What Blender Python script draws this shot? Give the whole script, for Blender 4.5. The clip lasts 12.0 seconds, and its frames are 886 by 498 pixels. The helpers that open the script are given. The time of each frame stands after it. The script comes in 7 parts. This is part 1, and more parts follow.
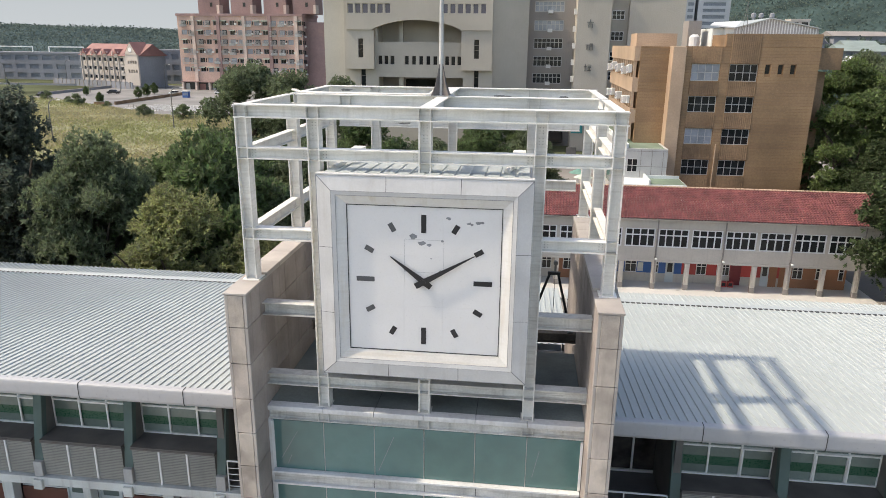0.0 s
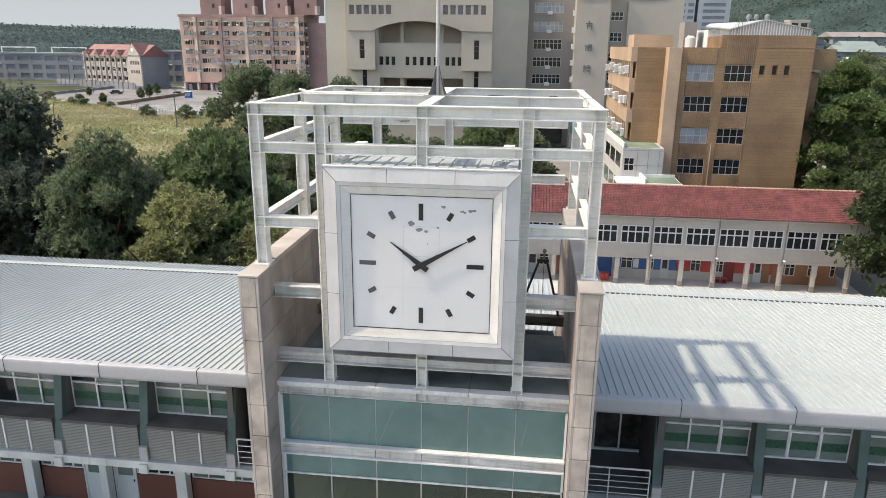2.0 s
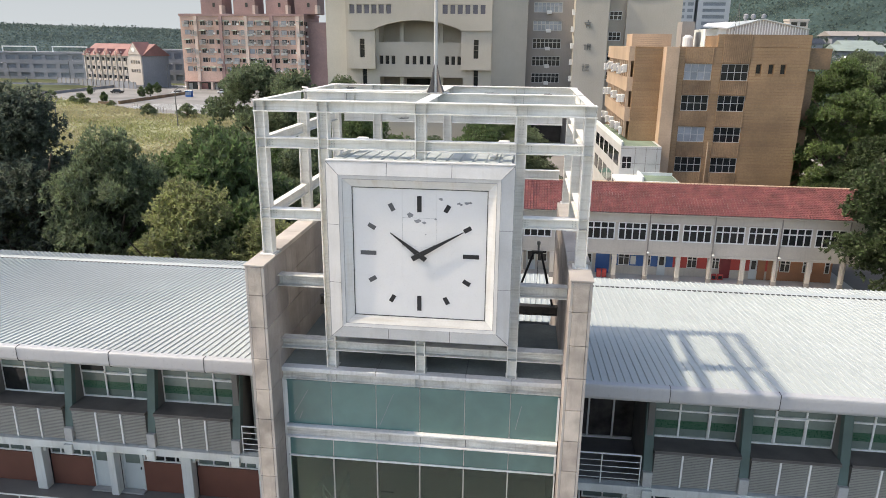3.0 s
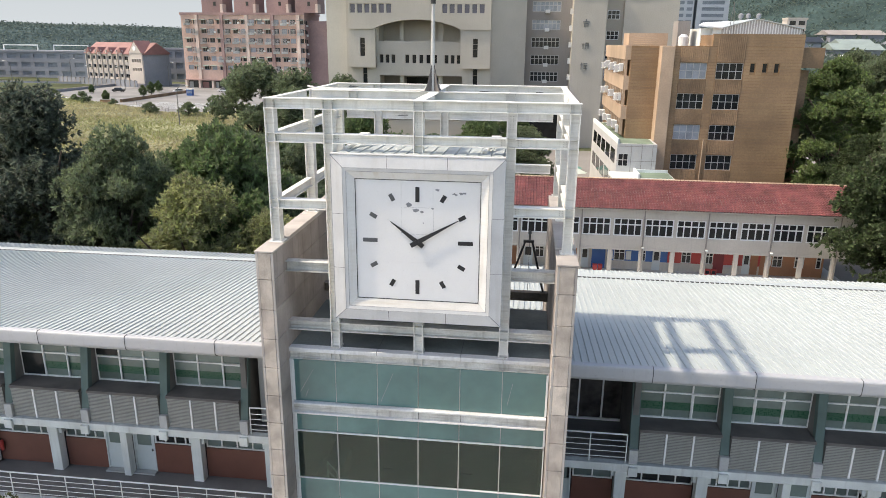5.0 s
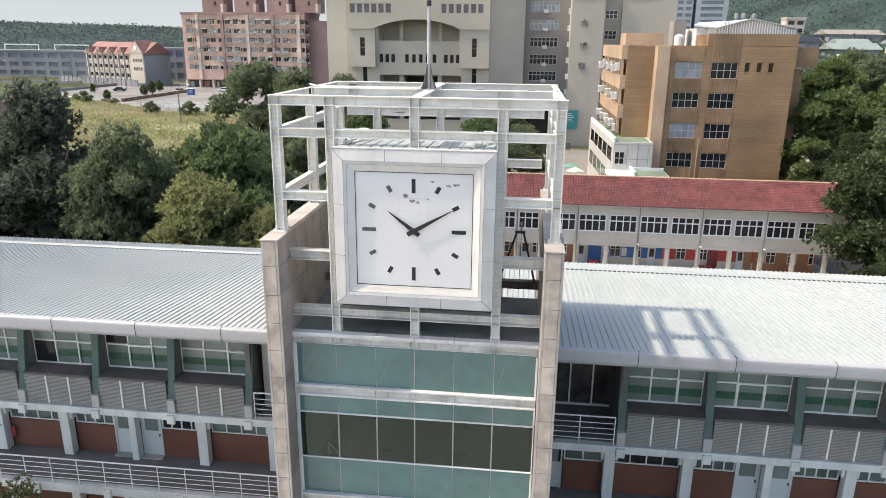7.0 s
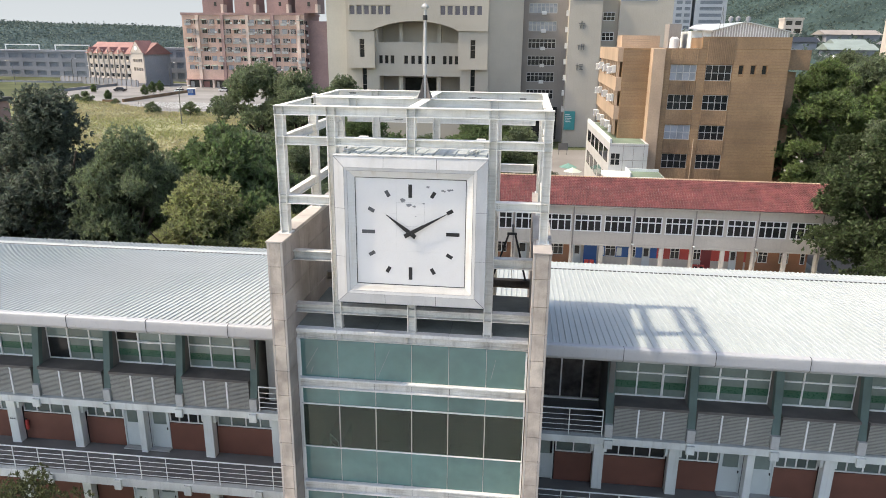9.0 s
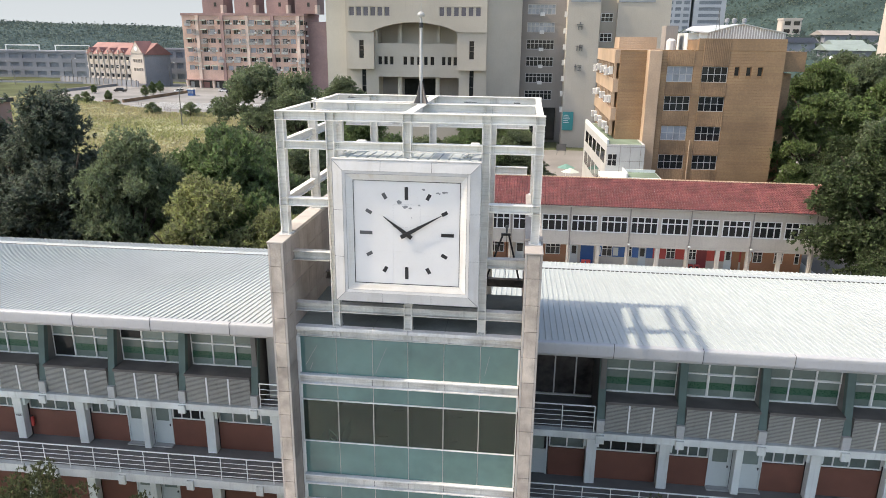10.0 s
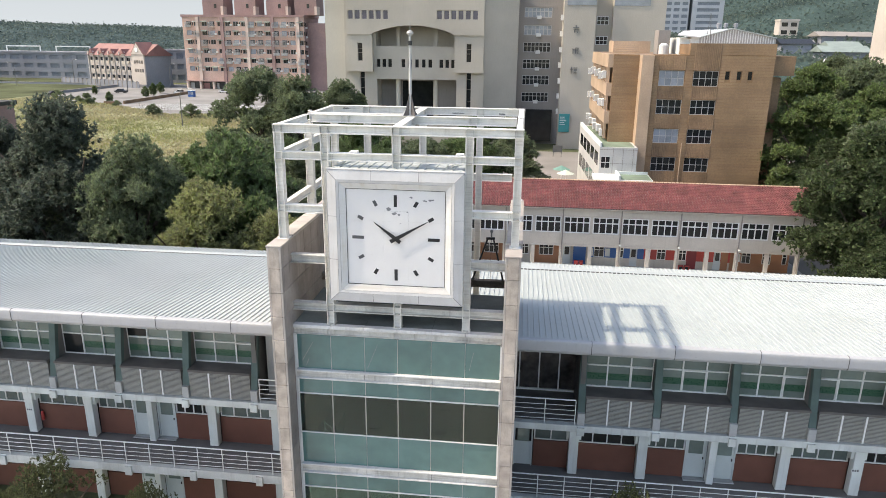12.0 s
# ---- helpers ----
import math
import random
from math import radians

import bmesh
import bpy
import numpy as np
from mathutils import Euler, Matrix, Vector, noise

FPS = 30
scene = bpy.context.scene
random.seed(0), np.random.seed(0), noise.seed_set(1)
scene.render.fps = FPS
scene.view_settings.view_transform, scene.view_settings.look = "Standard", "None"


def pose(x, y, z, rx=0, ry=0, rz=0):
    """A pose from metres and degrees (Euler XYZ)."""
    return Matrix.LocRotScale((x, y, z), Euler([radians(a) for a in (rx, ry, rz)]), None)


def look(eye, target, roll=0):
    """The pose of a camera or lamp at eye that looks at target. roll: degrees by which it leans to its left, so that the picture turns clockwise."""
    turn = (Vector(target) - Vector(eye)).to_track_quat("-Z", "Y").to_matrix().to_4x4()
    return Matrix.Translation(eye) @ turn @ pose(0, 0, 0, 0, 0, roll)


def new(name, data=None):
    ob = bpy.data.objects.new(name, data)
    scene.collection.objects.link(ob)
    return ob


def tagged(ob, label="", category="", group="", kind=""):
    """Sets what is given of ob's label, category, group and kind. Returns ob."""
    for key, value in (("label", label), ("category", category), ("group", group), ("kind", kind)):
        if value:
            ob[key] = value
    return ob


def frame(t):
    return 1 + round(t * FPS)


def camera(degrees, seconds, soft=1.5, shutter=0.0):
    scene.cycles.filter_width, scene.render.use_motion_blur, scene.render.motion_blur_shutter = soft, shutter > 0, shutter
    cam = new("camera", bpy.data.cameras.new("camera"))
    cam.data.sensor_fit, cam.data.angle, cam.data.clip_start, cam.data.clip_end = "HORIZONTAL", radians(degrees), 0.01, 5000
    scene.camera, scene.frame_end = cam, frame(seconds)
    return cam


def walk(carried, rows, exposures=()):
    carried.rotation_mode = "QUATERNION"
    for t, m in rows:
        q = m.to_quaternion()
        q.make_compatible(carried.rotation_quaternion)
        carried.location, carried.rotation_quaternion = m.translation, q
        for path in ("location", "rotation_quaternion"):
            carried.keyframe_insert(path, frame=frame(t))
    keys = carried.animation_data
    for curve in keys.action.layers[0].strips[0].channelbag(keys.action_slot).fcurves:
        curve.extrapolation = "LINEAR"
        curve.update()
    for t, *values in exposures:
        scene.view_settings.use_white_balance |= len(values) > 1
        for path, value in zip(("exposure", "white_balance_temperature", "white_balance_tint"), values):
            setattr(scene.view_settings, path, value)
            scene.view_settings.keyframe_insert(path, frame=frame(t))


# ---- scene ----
cam = camera(65.3, 12.0, soft=0.4)
PATH = [
    (0, (2.078, -13.677, 20.677), (1.86, -11.773, 20.107), 0.6),
    (0.5, (2.143, -13.977, 20.674), (1.924, -12.072, 20.103), 0.6),
    (1, (2.208, -14.3, 20.704), (1.989, -12.396, 20.134), 0.6),
    (1.5, (2.289, -14.687, 20.724), (2.069, -12.782, 20.156), 0.6),
    (2, (2.368, -15.062, 20.746), (2.147, -13.157, 20.177), 0.6),
    (2.5, (2.436, -15.447, 20.752), (2.216, -13.543, 20.18), 0.6),
    (3, (2.524, -15.835, 20.758), (2.303, -13.931, 20.187), 0.6),
    (5, (2.778, -17.156, 20.849), (2.557, -15.253, 20.274), 0.6),
    (5.5, (2.81, -17.426, 20.847), (2.591, -15.524, 20.269), 0.7),
    (6, (2.908, -17.717, 20.802), (2.687, -15.815, 20.226), 0.6),
    (6.5, (2.985, -18.0, 20.836), (2.764, -16.097, 20.259), 0.6),
    (7, (3.06, -18.272, 20.872), (2.839, -16.37, 20.296), 0.6),
    (9, (3.335, -19.424, 21.284), (3.115, -17.522, 20.706), 0.6),
    (9.5, (3.448, -19.747, 21.418), (3.227, -17.845, 20.839), 0.6),
    (10, (3.555, -20.084, 21.508), (3.336, -18.183, 20.93), 0.6),
    (10.5, (3.702, -20.439, 21.645), (3.483, -18.537, 21.067), 0.6),
    (11, (3.841, -20.798, 21.812), (3.622, -18.897, 21.232), 0.7),
    (11.5, (4.004, -21.13, 21.945), (3.785, -19.228, 21.365), 0.7),
    (12, (4.168, -21.526, 22.099), (3.949, -19.624, 21.52), 0.6),
]
walk(cam, [(t, look(eye, target, roll)) for t, eye, target, roll in PATH], [(0.0, 1.17, 7800, 12), (3.0, 1.3, 7800, 12), (7.0, 1.43, 7800, 12), (12.0, 1.47, 7800, 12)])

# ---- world, sun ----
SUN_TO = Vector((-6.3, -1.05, 8.28)).normalized()
world = bpy.data.worlds.new("world")
scene.world = world
world.use_nodes = True
wn = world.node_tree.nodes
sky = wn.new("ShaderNodeTexSky")
sky.sky_type = "NISHITA"
sky.sun_disc = False
sky.sun_elevation = math.asin(SUN_TO.z)
sky.sun_rotation = math.atan2(SUN_TO.x, SUN_TO.y)
sky.air_density, sky.dust_density, sky.ozone_density = 0.8, 1.2, 0.6
wn["Background"].inputs["Strength"].default_value = 0.15
world.node_tree.links.new(sky.outputs[0], wn["Background"].inputs["Color"])
sun = new("sun", bpy.data.lights.new("sun", "SUN"))
sun.data.energy, sun.data.angle, sun.data.color = 1.75, radians(1.6), (1.0, 0.965, 0.905)
sun.matrix_world = look(SUN_TO * 100, (0, 0, 0))



# ---- hazy sky low over the horizon ----
def sky_backdrop():
    m = bpy.data.materials.new("hazy_sky")
    m.use_nodes = True
    n, l = m.node_tree.nodes, m.node_tree.links
    n.remove(n["Principled BSDF"])
    em, geo, sep, mr, mx = n.new("ShaderNodeEmission"), n.new("ShaderNodeNewGeometry"), n.new("ShaderNodeSeparateXYZ"), n.new("ShaderNodeMapRange"), n.new("ShaderNodeMix")
    mx.data_type = "RGBA"
    mx.inputs[6].default_value, mx.inputs[7].default_value = (0.235, 0.28, 0.335, 1), (0.16, 0.2, 0.25, 1)
    mr.inputs[1].default_value, mr.inputs[2].default_value = 60, 900
    l.new(geo.outputs["Position"], sep.inputs[0]), l.new(sep.outputs[2], mr.inputs[0]), l.new(mr.outputs[0], mx.inputs[0])
    l.new(mx.outputs[2], em.inputs[0]), l.new(em.outputs[0], n["Material Output"].inputs[0])
    v = [(3900 * math.sin(radians(a)), 3900 * math.cos(radians(a)), z) for z in (-60, 400, 1500) for a in range(-90, 91, 5)]
    f = [(k * 37 + i, k * 37 + i + 1, k * 37 + i + 38, k * 37 + i + 37) for k in (0, 1) for i in range(36)]
    me = bpy.data.meshes.new("backdrop")
    me.from_pydata(v, [], f)
    me.materials.append(m)
    tagged(new("backdrop", me), "pale hazy sky low over the horizon", "sky", kind="structure")


sky_backdrop()

# ---- materials ----
def mat(name, color, rough=0.6, metal=0.0, var=0.12, scale=0.6, fine=18.0, bump=0.02, streak=0.0, streak_color=(0.12, 0.11, 0.1),
        rand=0.0, island=0.0, spec=0.5, coat=0.0, alt=None, smear=0.0, smear_color=(0.2, 0.175, 0.14)):
    """A surface of one base colour with large stains, fine grain, fine relief and, if asked, rain streaks."""
    m = bpy.data.materials.new(name)
    m.use_nodes = True
    n, l = m.node_tree.nodes, m.node_tree.links
    b = n["Principled BSDF"]
    b.inputs["Roughness"].default_value, b.inputs["Metallic"].default_value = rough, metal
    b.inputs["Specular IOR Level"].default_value, b.inputs["Coat Weight"].default_value = spec, coat
    geo = n.new("ShaderNodeNewGeometry")

    def noise_tex(sc, detail, vec=None):
        t = n.new("ShaderNodeTexNoise")
        t.inputs["Scale"].default_value, t.inputs["Detail"].default_value = sc, detail
        l.new(vec or geo.outputs["Position"], t.inputs["Vector"])
        return t.outputs[0]

    def mix(kind, fac, a, c):
        x = n.new("ShaderNodeMix")
        x.data_type, x.blend_type = "RGBA", kind
        for sock, v in ((x.inputs[0], fac), (x.inputs[6], a), (x.inputs[7], c)):
            if isinstance(v, (int, float)):
                sock.default_value = v
            elif isinstance(v, tuple):
                sock.default_value = (*v[:3], 1)
            else:
                l.new(v, sock)
        return x.outputs[2]

    def ramp(value, lo, hi, a=0.0, c=1.0):
        x = n.new("ShaderNodeMapRange")
        for i, v in enumerate((lo, hi, a, c)):
            x.inputs[1 + i].default_value = v
        l.new(value, x.inputs[0])
        return x.outputs[0]

    dark = alt or tuple(c * (1 - 2.2 * var) for c in color)
    light = tuple(min(1, c * (1 + var)) for c in color)
    col = mix("MIX", ramp(noise_tex(scale, 6), 0.3, 0.7), dark, light)
    fine_n = noise_tex(fine, 4)
    col = mix("MULTIPLY", min(1.0, var * 4), col, mix("MIX", ramp(fine_n, 0.35, 0.65), (0.72, 0.72, 0.72), (1, 1, 1)))
    if streak:
        mp = n.new("ShaderNodeMapping")
        mp.inputs["Scale"].default_value = (7, 7, 0.55)
        l.new(geo.outputs["Position"], mp.inputs["Vector"])
        s = ramp(noise_tex(1.0, 5, mp.outputs[0]), 0.55, 0.78, 0.0, streak)
        col = mix("MIX", s, col, streak_color)
    if smear:
        mp = n.new("ShaderNodeMapping")
        mp.inputs["Scale"].default_value = (0.9, 2.5, 16)
        l.new(geo.outputs["Position"], mp.inputs["Vector"])
        s = ramp(noise_tex(1.0, 7, mp.outputs[0]), 0.5, 0.8, 0.0, smear)
        col = mix("MIX", s, col, smear_color)
    if rand or island:
        src = n.new("ShaderNodeObjectInfo").outputs["Random"] if rand else geo.outputs["Random Per Island"]
        k = rand or island
        hsv = n.new("ShaderNodeHueSaturation")
        l.new(ramp(src, 0, 1, 1 - k, 1 + k), hsv.inputs["Value"])
        l.new(ramp(src, 0, 1, 0.5 - 0.05 * k, 0.5 + 0.05 * k), hsv.inputs["Hue"])
        l.new(col, hsv.inputs["Color"])
        col = hsv.outputs[0]
    l.new(col, b.inputs["Base Color"])
    if bump:
        bp = n.new("ShaderNodeBump")
        bp.inputs["Strength"].default_value, bp.inputs["Distance"].default_value = 0.5, bump
        l.new(fine_n, bp.inputs["Height"])
        l.new(bp.outputs[0], b.inputs["Normal"])
    l.new(ramp(fine_n, 0.3, 0.7, max(0.02, rough - 0.08), min(1, rough + 0.08)), b.inputs["Roughness"])
    return m


def glass(name, tint, clear=0.7, rough=0.03):
    """A pane: light goes through tinted, and the surface mirrors by Fresnel."""
    m = bpy.data.materials.new(name)
    m.use_nodes = True
    n, l = m.node_tree.nodes, m.node_tree.links
    n.remove(n["Principled BSDF"])
    tr, di, mx = n.new("ShaderNodeBsdfTransparent"), n.new("ShaderNodeBsdfDiffuse"), n.new("ShaderNodeMixShader")
    gl, fr, m2 = n.new("ShaderNodeBsdfGlossy"), n.new("ShaderNodeFresnel"), n.new("ShaderNodeMixShader")
    tr.inputs[0].default_value = (*tint, 1)
    di.inputs[0].default_value = (*[0.6 * c for c in tint], 1)
    gl.inputs["Roughness"].default_value = rough
    fr.inputs[0].default_value = 1.5
    mx.inputs[0].default_value = clear
    l.new(di.outputs[0], mx.inputs[1]), l.new(tr.outputs[0], mx.inputs[2])
    l.new(fr.outputs[0], m2.inputs[0]), l.new(mx.outputs[0], m2.inputs[1]), l.new(gl.outputs[0], m2.inputs[2])
    l.new(m2.outputs[0], n["Material Output"].inputs[0])
    return m


STEEL = mat("steel_white", (0.79, 0.775, 0.725), 0.45, var=0.06, scale=2.2, fine=24, bump=0.004, streak=0.3, streak_color=(0.34, 0.31, 0.25), smear=0.4, smear_color=(0.3, 0.26, 0.2))
STEEL_OLD = mat("steel_weathered", (0.64, 0.63, 0.585), 0.55, var=0.12, scale=1.5, fine=20, bump=0.004, streak=0.5, streak_color=(0.19, 0.175, 0.145), smear=0.75)
PANEL = mat("casing_panel", (0.615, 0.61, 0.595), 0.4, var=0.06, scale=1.1, fine=30, bump=0.003, streak=0.3, streak_color=(0.36, 0.33, 0.28))
FACE = mat("clock_face_white", (0.72, 0.715, 0.7), 0.35, var=0.02, scale=1.0, fine=30, bump=0.002)
FACE_STAIN = mat("clock_border_stained", (0.72, 0.71, 0.68), 0.45, var=0.05, scale=1.3, fine=25, bump=0.003, streak=0.4, streak_color=(0.5, 0.42, 0.3), smear=0.25, smear_color=(0.5, 0.44, 0.33))
BLACK = mat("black_enamel", (0.02, 0.022, 0.026), 0.35, var=0.1, bump=0.0)
FADED = mat("black_enamel_faded", (0.1, 0.105, 0.11), 0.5, var=0.1, bump=0.0)
SEAL = mat("dark_sealant", (0.06, 0.06, 0.06), 0.8, var=0.2, bump=0.0)
PEEL = mat("bare_primer", (0.3, 0.31, 0.32), 0.7, var=0.2, bump=0.002)
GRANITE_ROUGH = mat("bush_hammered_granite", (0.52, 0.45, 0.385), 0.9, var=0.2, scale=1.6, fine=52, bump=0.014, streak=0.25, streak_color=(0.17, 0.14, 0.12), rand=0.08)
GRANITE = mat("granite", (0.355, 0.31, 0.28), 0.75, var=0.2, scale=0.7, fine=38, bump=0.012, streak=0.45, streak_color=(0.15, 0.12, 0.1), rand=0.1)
GRANITE_DARK = mat("wall_core", (0.13, 0.11, 0.095), 0.9, var=0.15, bump=0.004)
COPING = mat("granite_coping", (0.45, 0.41, 0.37), 0.7, var=0.12, scale=0.8, fine=50, bump=0.006, rand=0.07)
DECK = mat("deck_membrane", (0.165, 0.19, 0.178), 0.85, var=0.18, scale=0.7, bump=0.006)
# pane tone varies to imitate streaks of reflected sky
SPANDREL = mat("green_spandrel_glass", (0.098, 0.2, 0.188), 0.06, var=0.1, scale=0.45, fine=2.5, bump=0.0, rand=0.05, spec=0.7)
CLEAR = glass("tinted_window_glass", (0.5, 0.66, 0.59), 0.95)
# darker copy of the deck colour, with the lower deck's shade put in
DECK_DARK = mat("deck_membrane_shaded", (0.04, 0.052, 0.047), 0.85, var=0.2, scale=0.7, bump=0.006)
# arcade floor set pale, with the daylight on it added to the colour
ARCADE = mat("arcade_floor_bright", (0.6, 0.59, 0.56), 0.6, var=0.06, scale=0.4, fine=12, bump=0.002)
ALU = mat("aluminium_white", (0.74, 0.75, 0.74), 0.4, var=0.04, bump=0.002, streak=0.15)
ALU_BAND = mat("aluminium_band_weathered", (0.66, 0.665, 0.65), 0.42, var=0.09, scale=0.8, fine=14, bump=0.003, streak=0.3, streak_color=(0.3, 0.27, 0.23))
ROOF = mat("white_roof_sheet", (0.42, 0.46, 0.452), 0.42, var=0.03, scale=0.25, fine=3, bump=0.002)
FASCIA = mat("eave_fascia", (0.42, 0.425, 0.43), 0.35, var=0.03, scale=0.5, fine=10, bump=0.002, streak=0.1)
PILASTER = mat("green_grey_render", (0.095, 0.145, 0.135), 0.8, var=0.1, scale=1.0, fine=40, bump=0.006, streak=0.15)
FIN = mat("grey_render", (0.16, 0.158, 0.15), 0.85, var=0.12, scale=0.8, fine=30, bump=0.006, streak=0.2)
LEDGE = mat("ledge_cement", (0.14, 0.128, 0.12), 0.9, var=0.14, scale=1.1, fine=25, bump=0.006)
BASE = mat("light_cement", (0.4, 0.41, 0.4), 0.8, var=0.1, bump=0.004)
GRILLE = mat("grille_metal", (0.27, 0.263, 0.225), 0.5, var=0.06, fine=30, bump=0.002, streak=0.2)
# backing near black, so shade between the slats comes from its colour
GRILLE_BACK = mat("grille_backing", (0.06, 0.06, 0.055), 0.8, var=0.1, bump=0.0)
PAINT = mat("white_masonry_paint", (0.71, 0.745, 0.72), 0.65, var=0.06, scale=0.7, fine=25, bump=0.004, streak=0.2)
SLABW = mat("slab_edge_paint", (0.57, 0.605, 0.585), 0.7, var=0.1, scale=0.9, fine=25, bump=0.005, streak=0.45, streak_color=(0.26, 0.25, 0.24))
REDTILE = mat("red_brown_tile", (0.18, 0.072, 0.05), 0.5, var=0.08, scale=0.8, fine=22, bump=0.004)
DOORP = mat("door_paint", (0.57, 0.62, 0.61), 0.45, var=0.04, bump=0.002)
PANE = mat("curtained_pane", (0.19, 0.235, 0.212), 0.12, var=0.07, scale=0.8, fine=6, bump=0.0, rand=0.22)
PANE_DARK = mat("dark_pane", (0.028, 0.03, 0.03), 0.06, var=0.15, scale=0.8, fine=5, bump=0.0, rand=0.25, spec=0.3)
PANE_GREY = mat("blind_behind_pane", (0.3, 0.33, 0.36), 0.15, var=0.08, scale=0.8, fine=5, bump=0.0, rand=0.15)
PANE_MAUVE = mat("curtained_dusky_pane", (0.13, 0.12, 0.15), 0.2, var=0.1, scale=0.8, fine=5, bump=0.0, rand=0.12)
AWN_G = mat("awning_grey_green", (0.22, 0.26, 0.22), 0.7, var=0.1, bump=0.0, rand=0.2)
LOBBY = mat("lobby_glass", (0.095, 0.085, 0.08), 0.08, var=0.3, scale=1.4, fine=4, bump=0.0, spec=0.4)
PANE_LOW = mat("shaded_pane", (0.12, 0.155, 0.145), 0.1, var=0.1, scale=0.8, fine=5, bump=0.0, rand=0.3)
GREEN = mat("green_band", (0.035, 0.105, 0.065), 0.3, var=0.02, bump=0.0)
FLOORC = mat("corridor_floor", (0.19, 0.187, 0.18), 0.7, var=0.12, scale=0.6, bump=0.003)
CEIL = mat("soffit_paint", (0.42, 0.43, 0.43), 0.8, var=0.06, bump=0.003)
# for sheets behind openings: the dark of unlit rooms is in this colour
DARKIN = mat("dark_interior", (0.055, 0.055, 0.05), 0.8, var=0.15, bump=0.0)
RED_ROOF = mat("red_clay_tile", (0.205, 0.064, 0.06), 0.7, var=0.2, scale=0.9, fine=4, bump=0.006, island=0.14, streak=0.1)
CREAM = mat("cream_wash_render", (0.46, 0.42, 0.35), 0.85, var=0.07, scale=0.12, fine=6, bump=0.01, streak=0.22, streak_color=(0.3, 0.275, 0.24))
CREAM_L = mat("cream_light_render", (0.54, 0.5, 0.415), 0.85, var=0.06, scale=0.12, fine=6, bump=0.01, streak=0.2, streak_color=(0.35, 0.32, 0.28))
GREYR = mat("grey_wash_render", (0.29, 0.265, 0.24), 0.85, var=0.08, scale=0.15, fine=6, bump=0.01, streak=0.25)
WARMW = mat("warm_white_render", (0.56, 0.52, 0.45), 0.8, var=0.07, scale=0.3, fine=8, bump=0.008, streak=0.28, streak_color=(0.33, 0.29, 0.25))
BROWN = mat("brown_facing_tile", (0.345, 0.218, 0.117), 0.6, var=0.14, scale=0.25, fine=5, bump=0.008, rand=0.06)
ALU_GREY = mat("aluminium_grey", (0.42, 0.42, 0.4), 0.4, var=0.06, bump=0.0)
BROWN_D = mat("brown_tile_dark", (0.32, 0.2, 0.11), 0.65, var=0.2, scale=0.3, fine=5, bump=0.01)
BROWN_L = mat("tan_facing_tile", (0.49, 0.352, 0.24), 0.6, var=0.1, scale=0.25, fine=5, bump=0.008)
JOINT = mat("brown_joint", (0.32, 0.195, 0.1), 0.9, var=0.15, bump=0.0)
# apartment tones lightened and desaturated, which puts distance haze into them
APT = mat("apartment_brick", (0.62, 0.42, 0.335), 0.8, var=0.12, scale=0.1, fine=2, bump=0.01, streak=0.2)
APT_P = mat("apartment_pale_tile", (0.68, 0.53, 0.44), 0.8, var=0.12, scale=0.12, fine=2, bump=0.01, streak=0.2)
APT_D = mat("apartment_dark_brick", (0.33, 0.215, 0.195), 0.85, var=0.12, scale=0.12, fine=2, bump=0.01)
SCHOOLW = mat("pale_school_render", (0.54, 0.48, 0.42), 0.8, var=0.06, scale=0.1, fine=2, bump=0.01, streak=0.15)
GREYB = mat("grey_concrete", (0.27, 0.28, 0.3), 0.85, var=0.1, scale=0.1, fine=2, bump=0.01, streak=0.2)
# lightened, muted red; haze over the far roofs is part of this colour
RED_MUTED = mat("muted_red_sheet", (0.3, 0.145, 0.125), 0.7, var=0.1, scale=0.2, fine=2, bump=0.01)
LOT = mat("old_concrete_paving", (0.25, 0.243, 0.228), 0.9, var=0.15, scale=0.08, fine=2, bump=0.01)
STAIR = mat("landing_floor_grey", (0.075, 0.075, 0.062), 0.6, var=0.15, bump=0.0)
BLUE = mat("blue_paint", (0.03, 0.12, 0.34), 0.5, var=0.08, bump=0.0)
REDP = mat("red_paint", (0.5, 0.06, 0.05), 0.5, var=0.08, bump=0.0)
ORANGE = mat("orange_tile", (0.4, 0.19, 0.1), 0.6, var=0.1, bump=0.003)
TEAL = mat("teal_sign", (0.03, 0.26, 0.26), 0.4, var=0.05, bump=0.0)
IRON = mat("grey_iron", (0.2, 0.2, 0.19), 0.5, metal=0.6, var=0.1, bump=0.002)
BLACKP = mat("black_paint", (0.018, 0.018, 0.018), 0.45, var=0.15, bump=0.0)
RUSTY = mat("mast_grey", (0.45, 0.45, 0.43), 0.5, var=0.12, fine=30, bump=0.003, streak=0.3)
ACW = mat("air_conditioner_white", (0.68, 0.68, 0.65), 0.5, var=0.06, bump=0.0, rand=0.08)
GRASS = mat("ground_grass", (0.115, 0.13, 0.07), 0.95, var=0.25, scale=0.05, fine=2.2, bump=0.05, spec=0.05)
DRY = mat("dry_grass", (0.34, 0.335, 0.215), 0.95, var=0.1, scale=0.06, fine=0.7, bump=0.05, spec=0.05, alt=(0.22, 0.24, 0.13))
PAVE = mat("paving", (0.265, 0.248, 0.226), 0.85, var=0.12, scale=0.12, fine=4, bump=0.01)
# invented ground colours: pale to bounce light, dark to hold it back
BOUNCE_GROUND = mat("bounce_ground", (0.43, 0.4, 0.36), 0.85, var=0.12, scale=0.12, fine=4, bump=0.01)
DULL_GROUND = mat("dull_ground", (0.09, 0.09, 0.09), 0.9, var=0.1, scale=0.1, fine=5, bump=0.01)
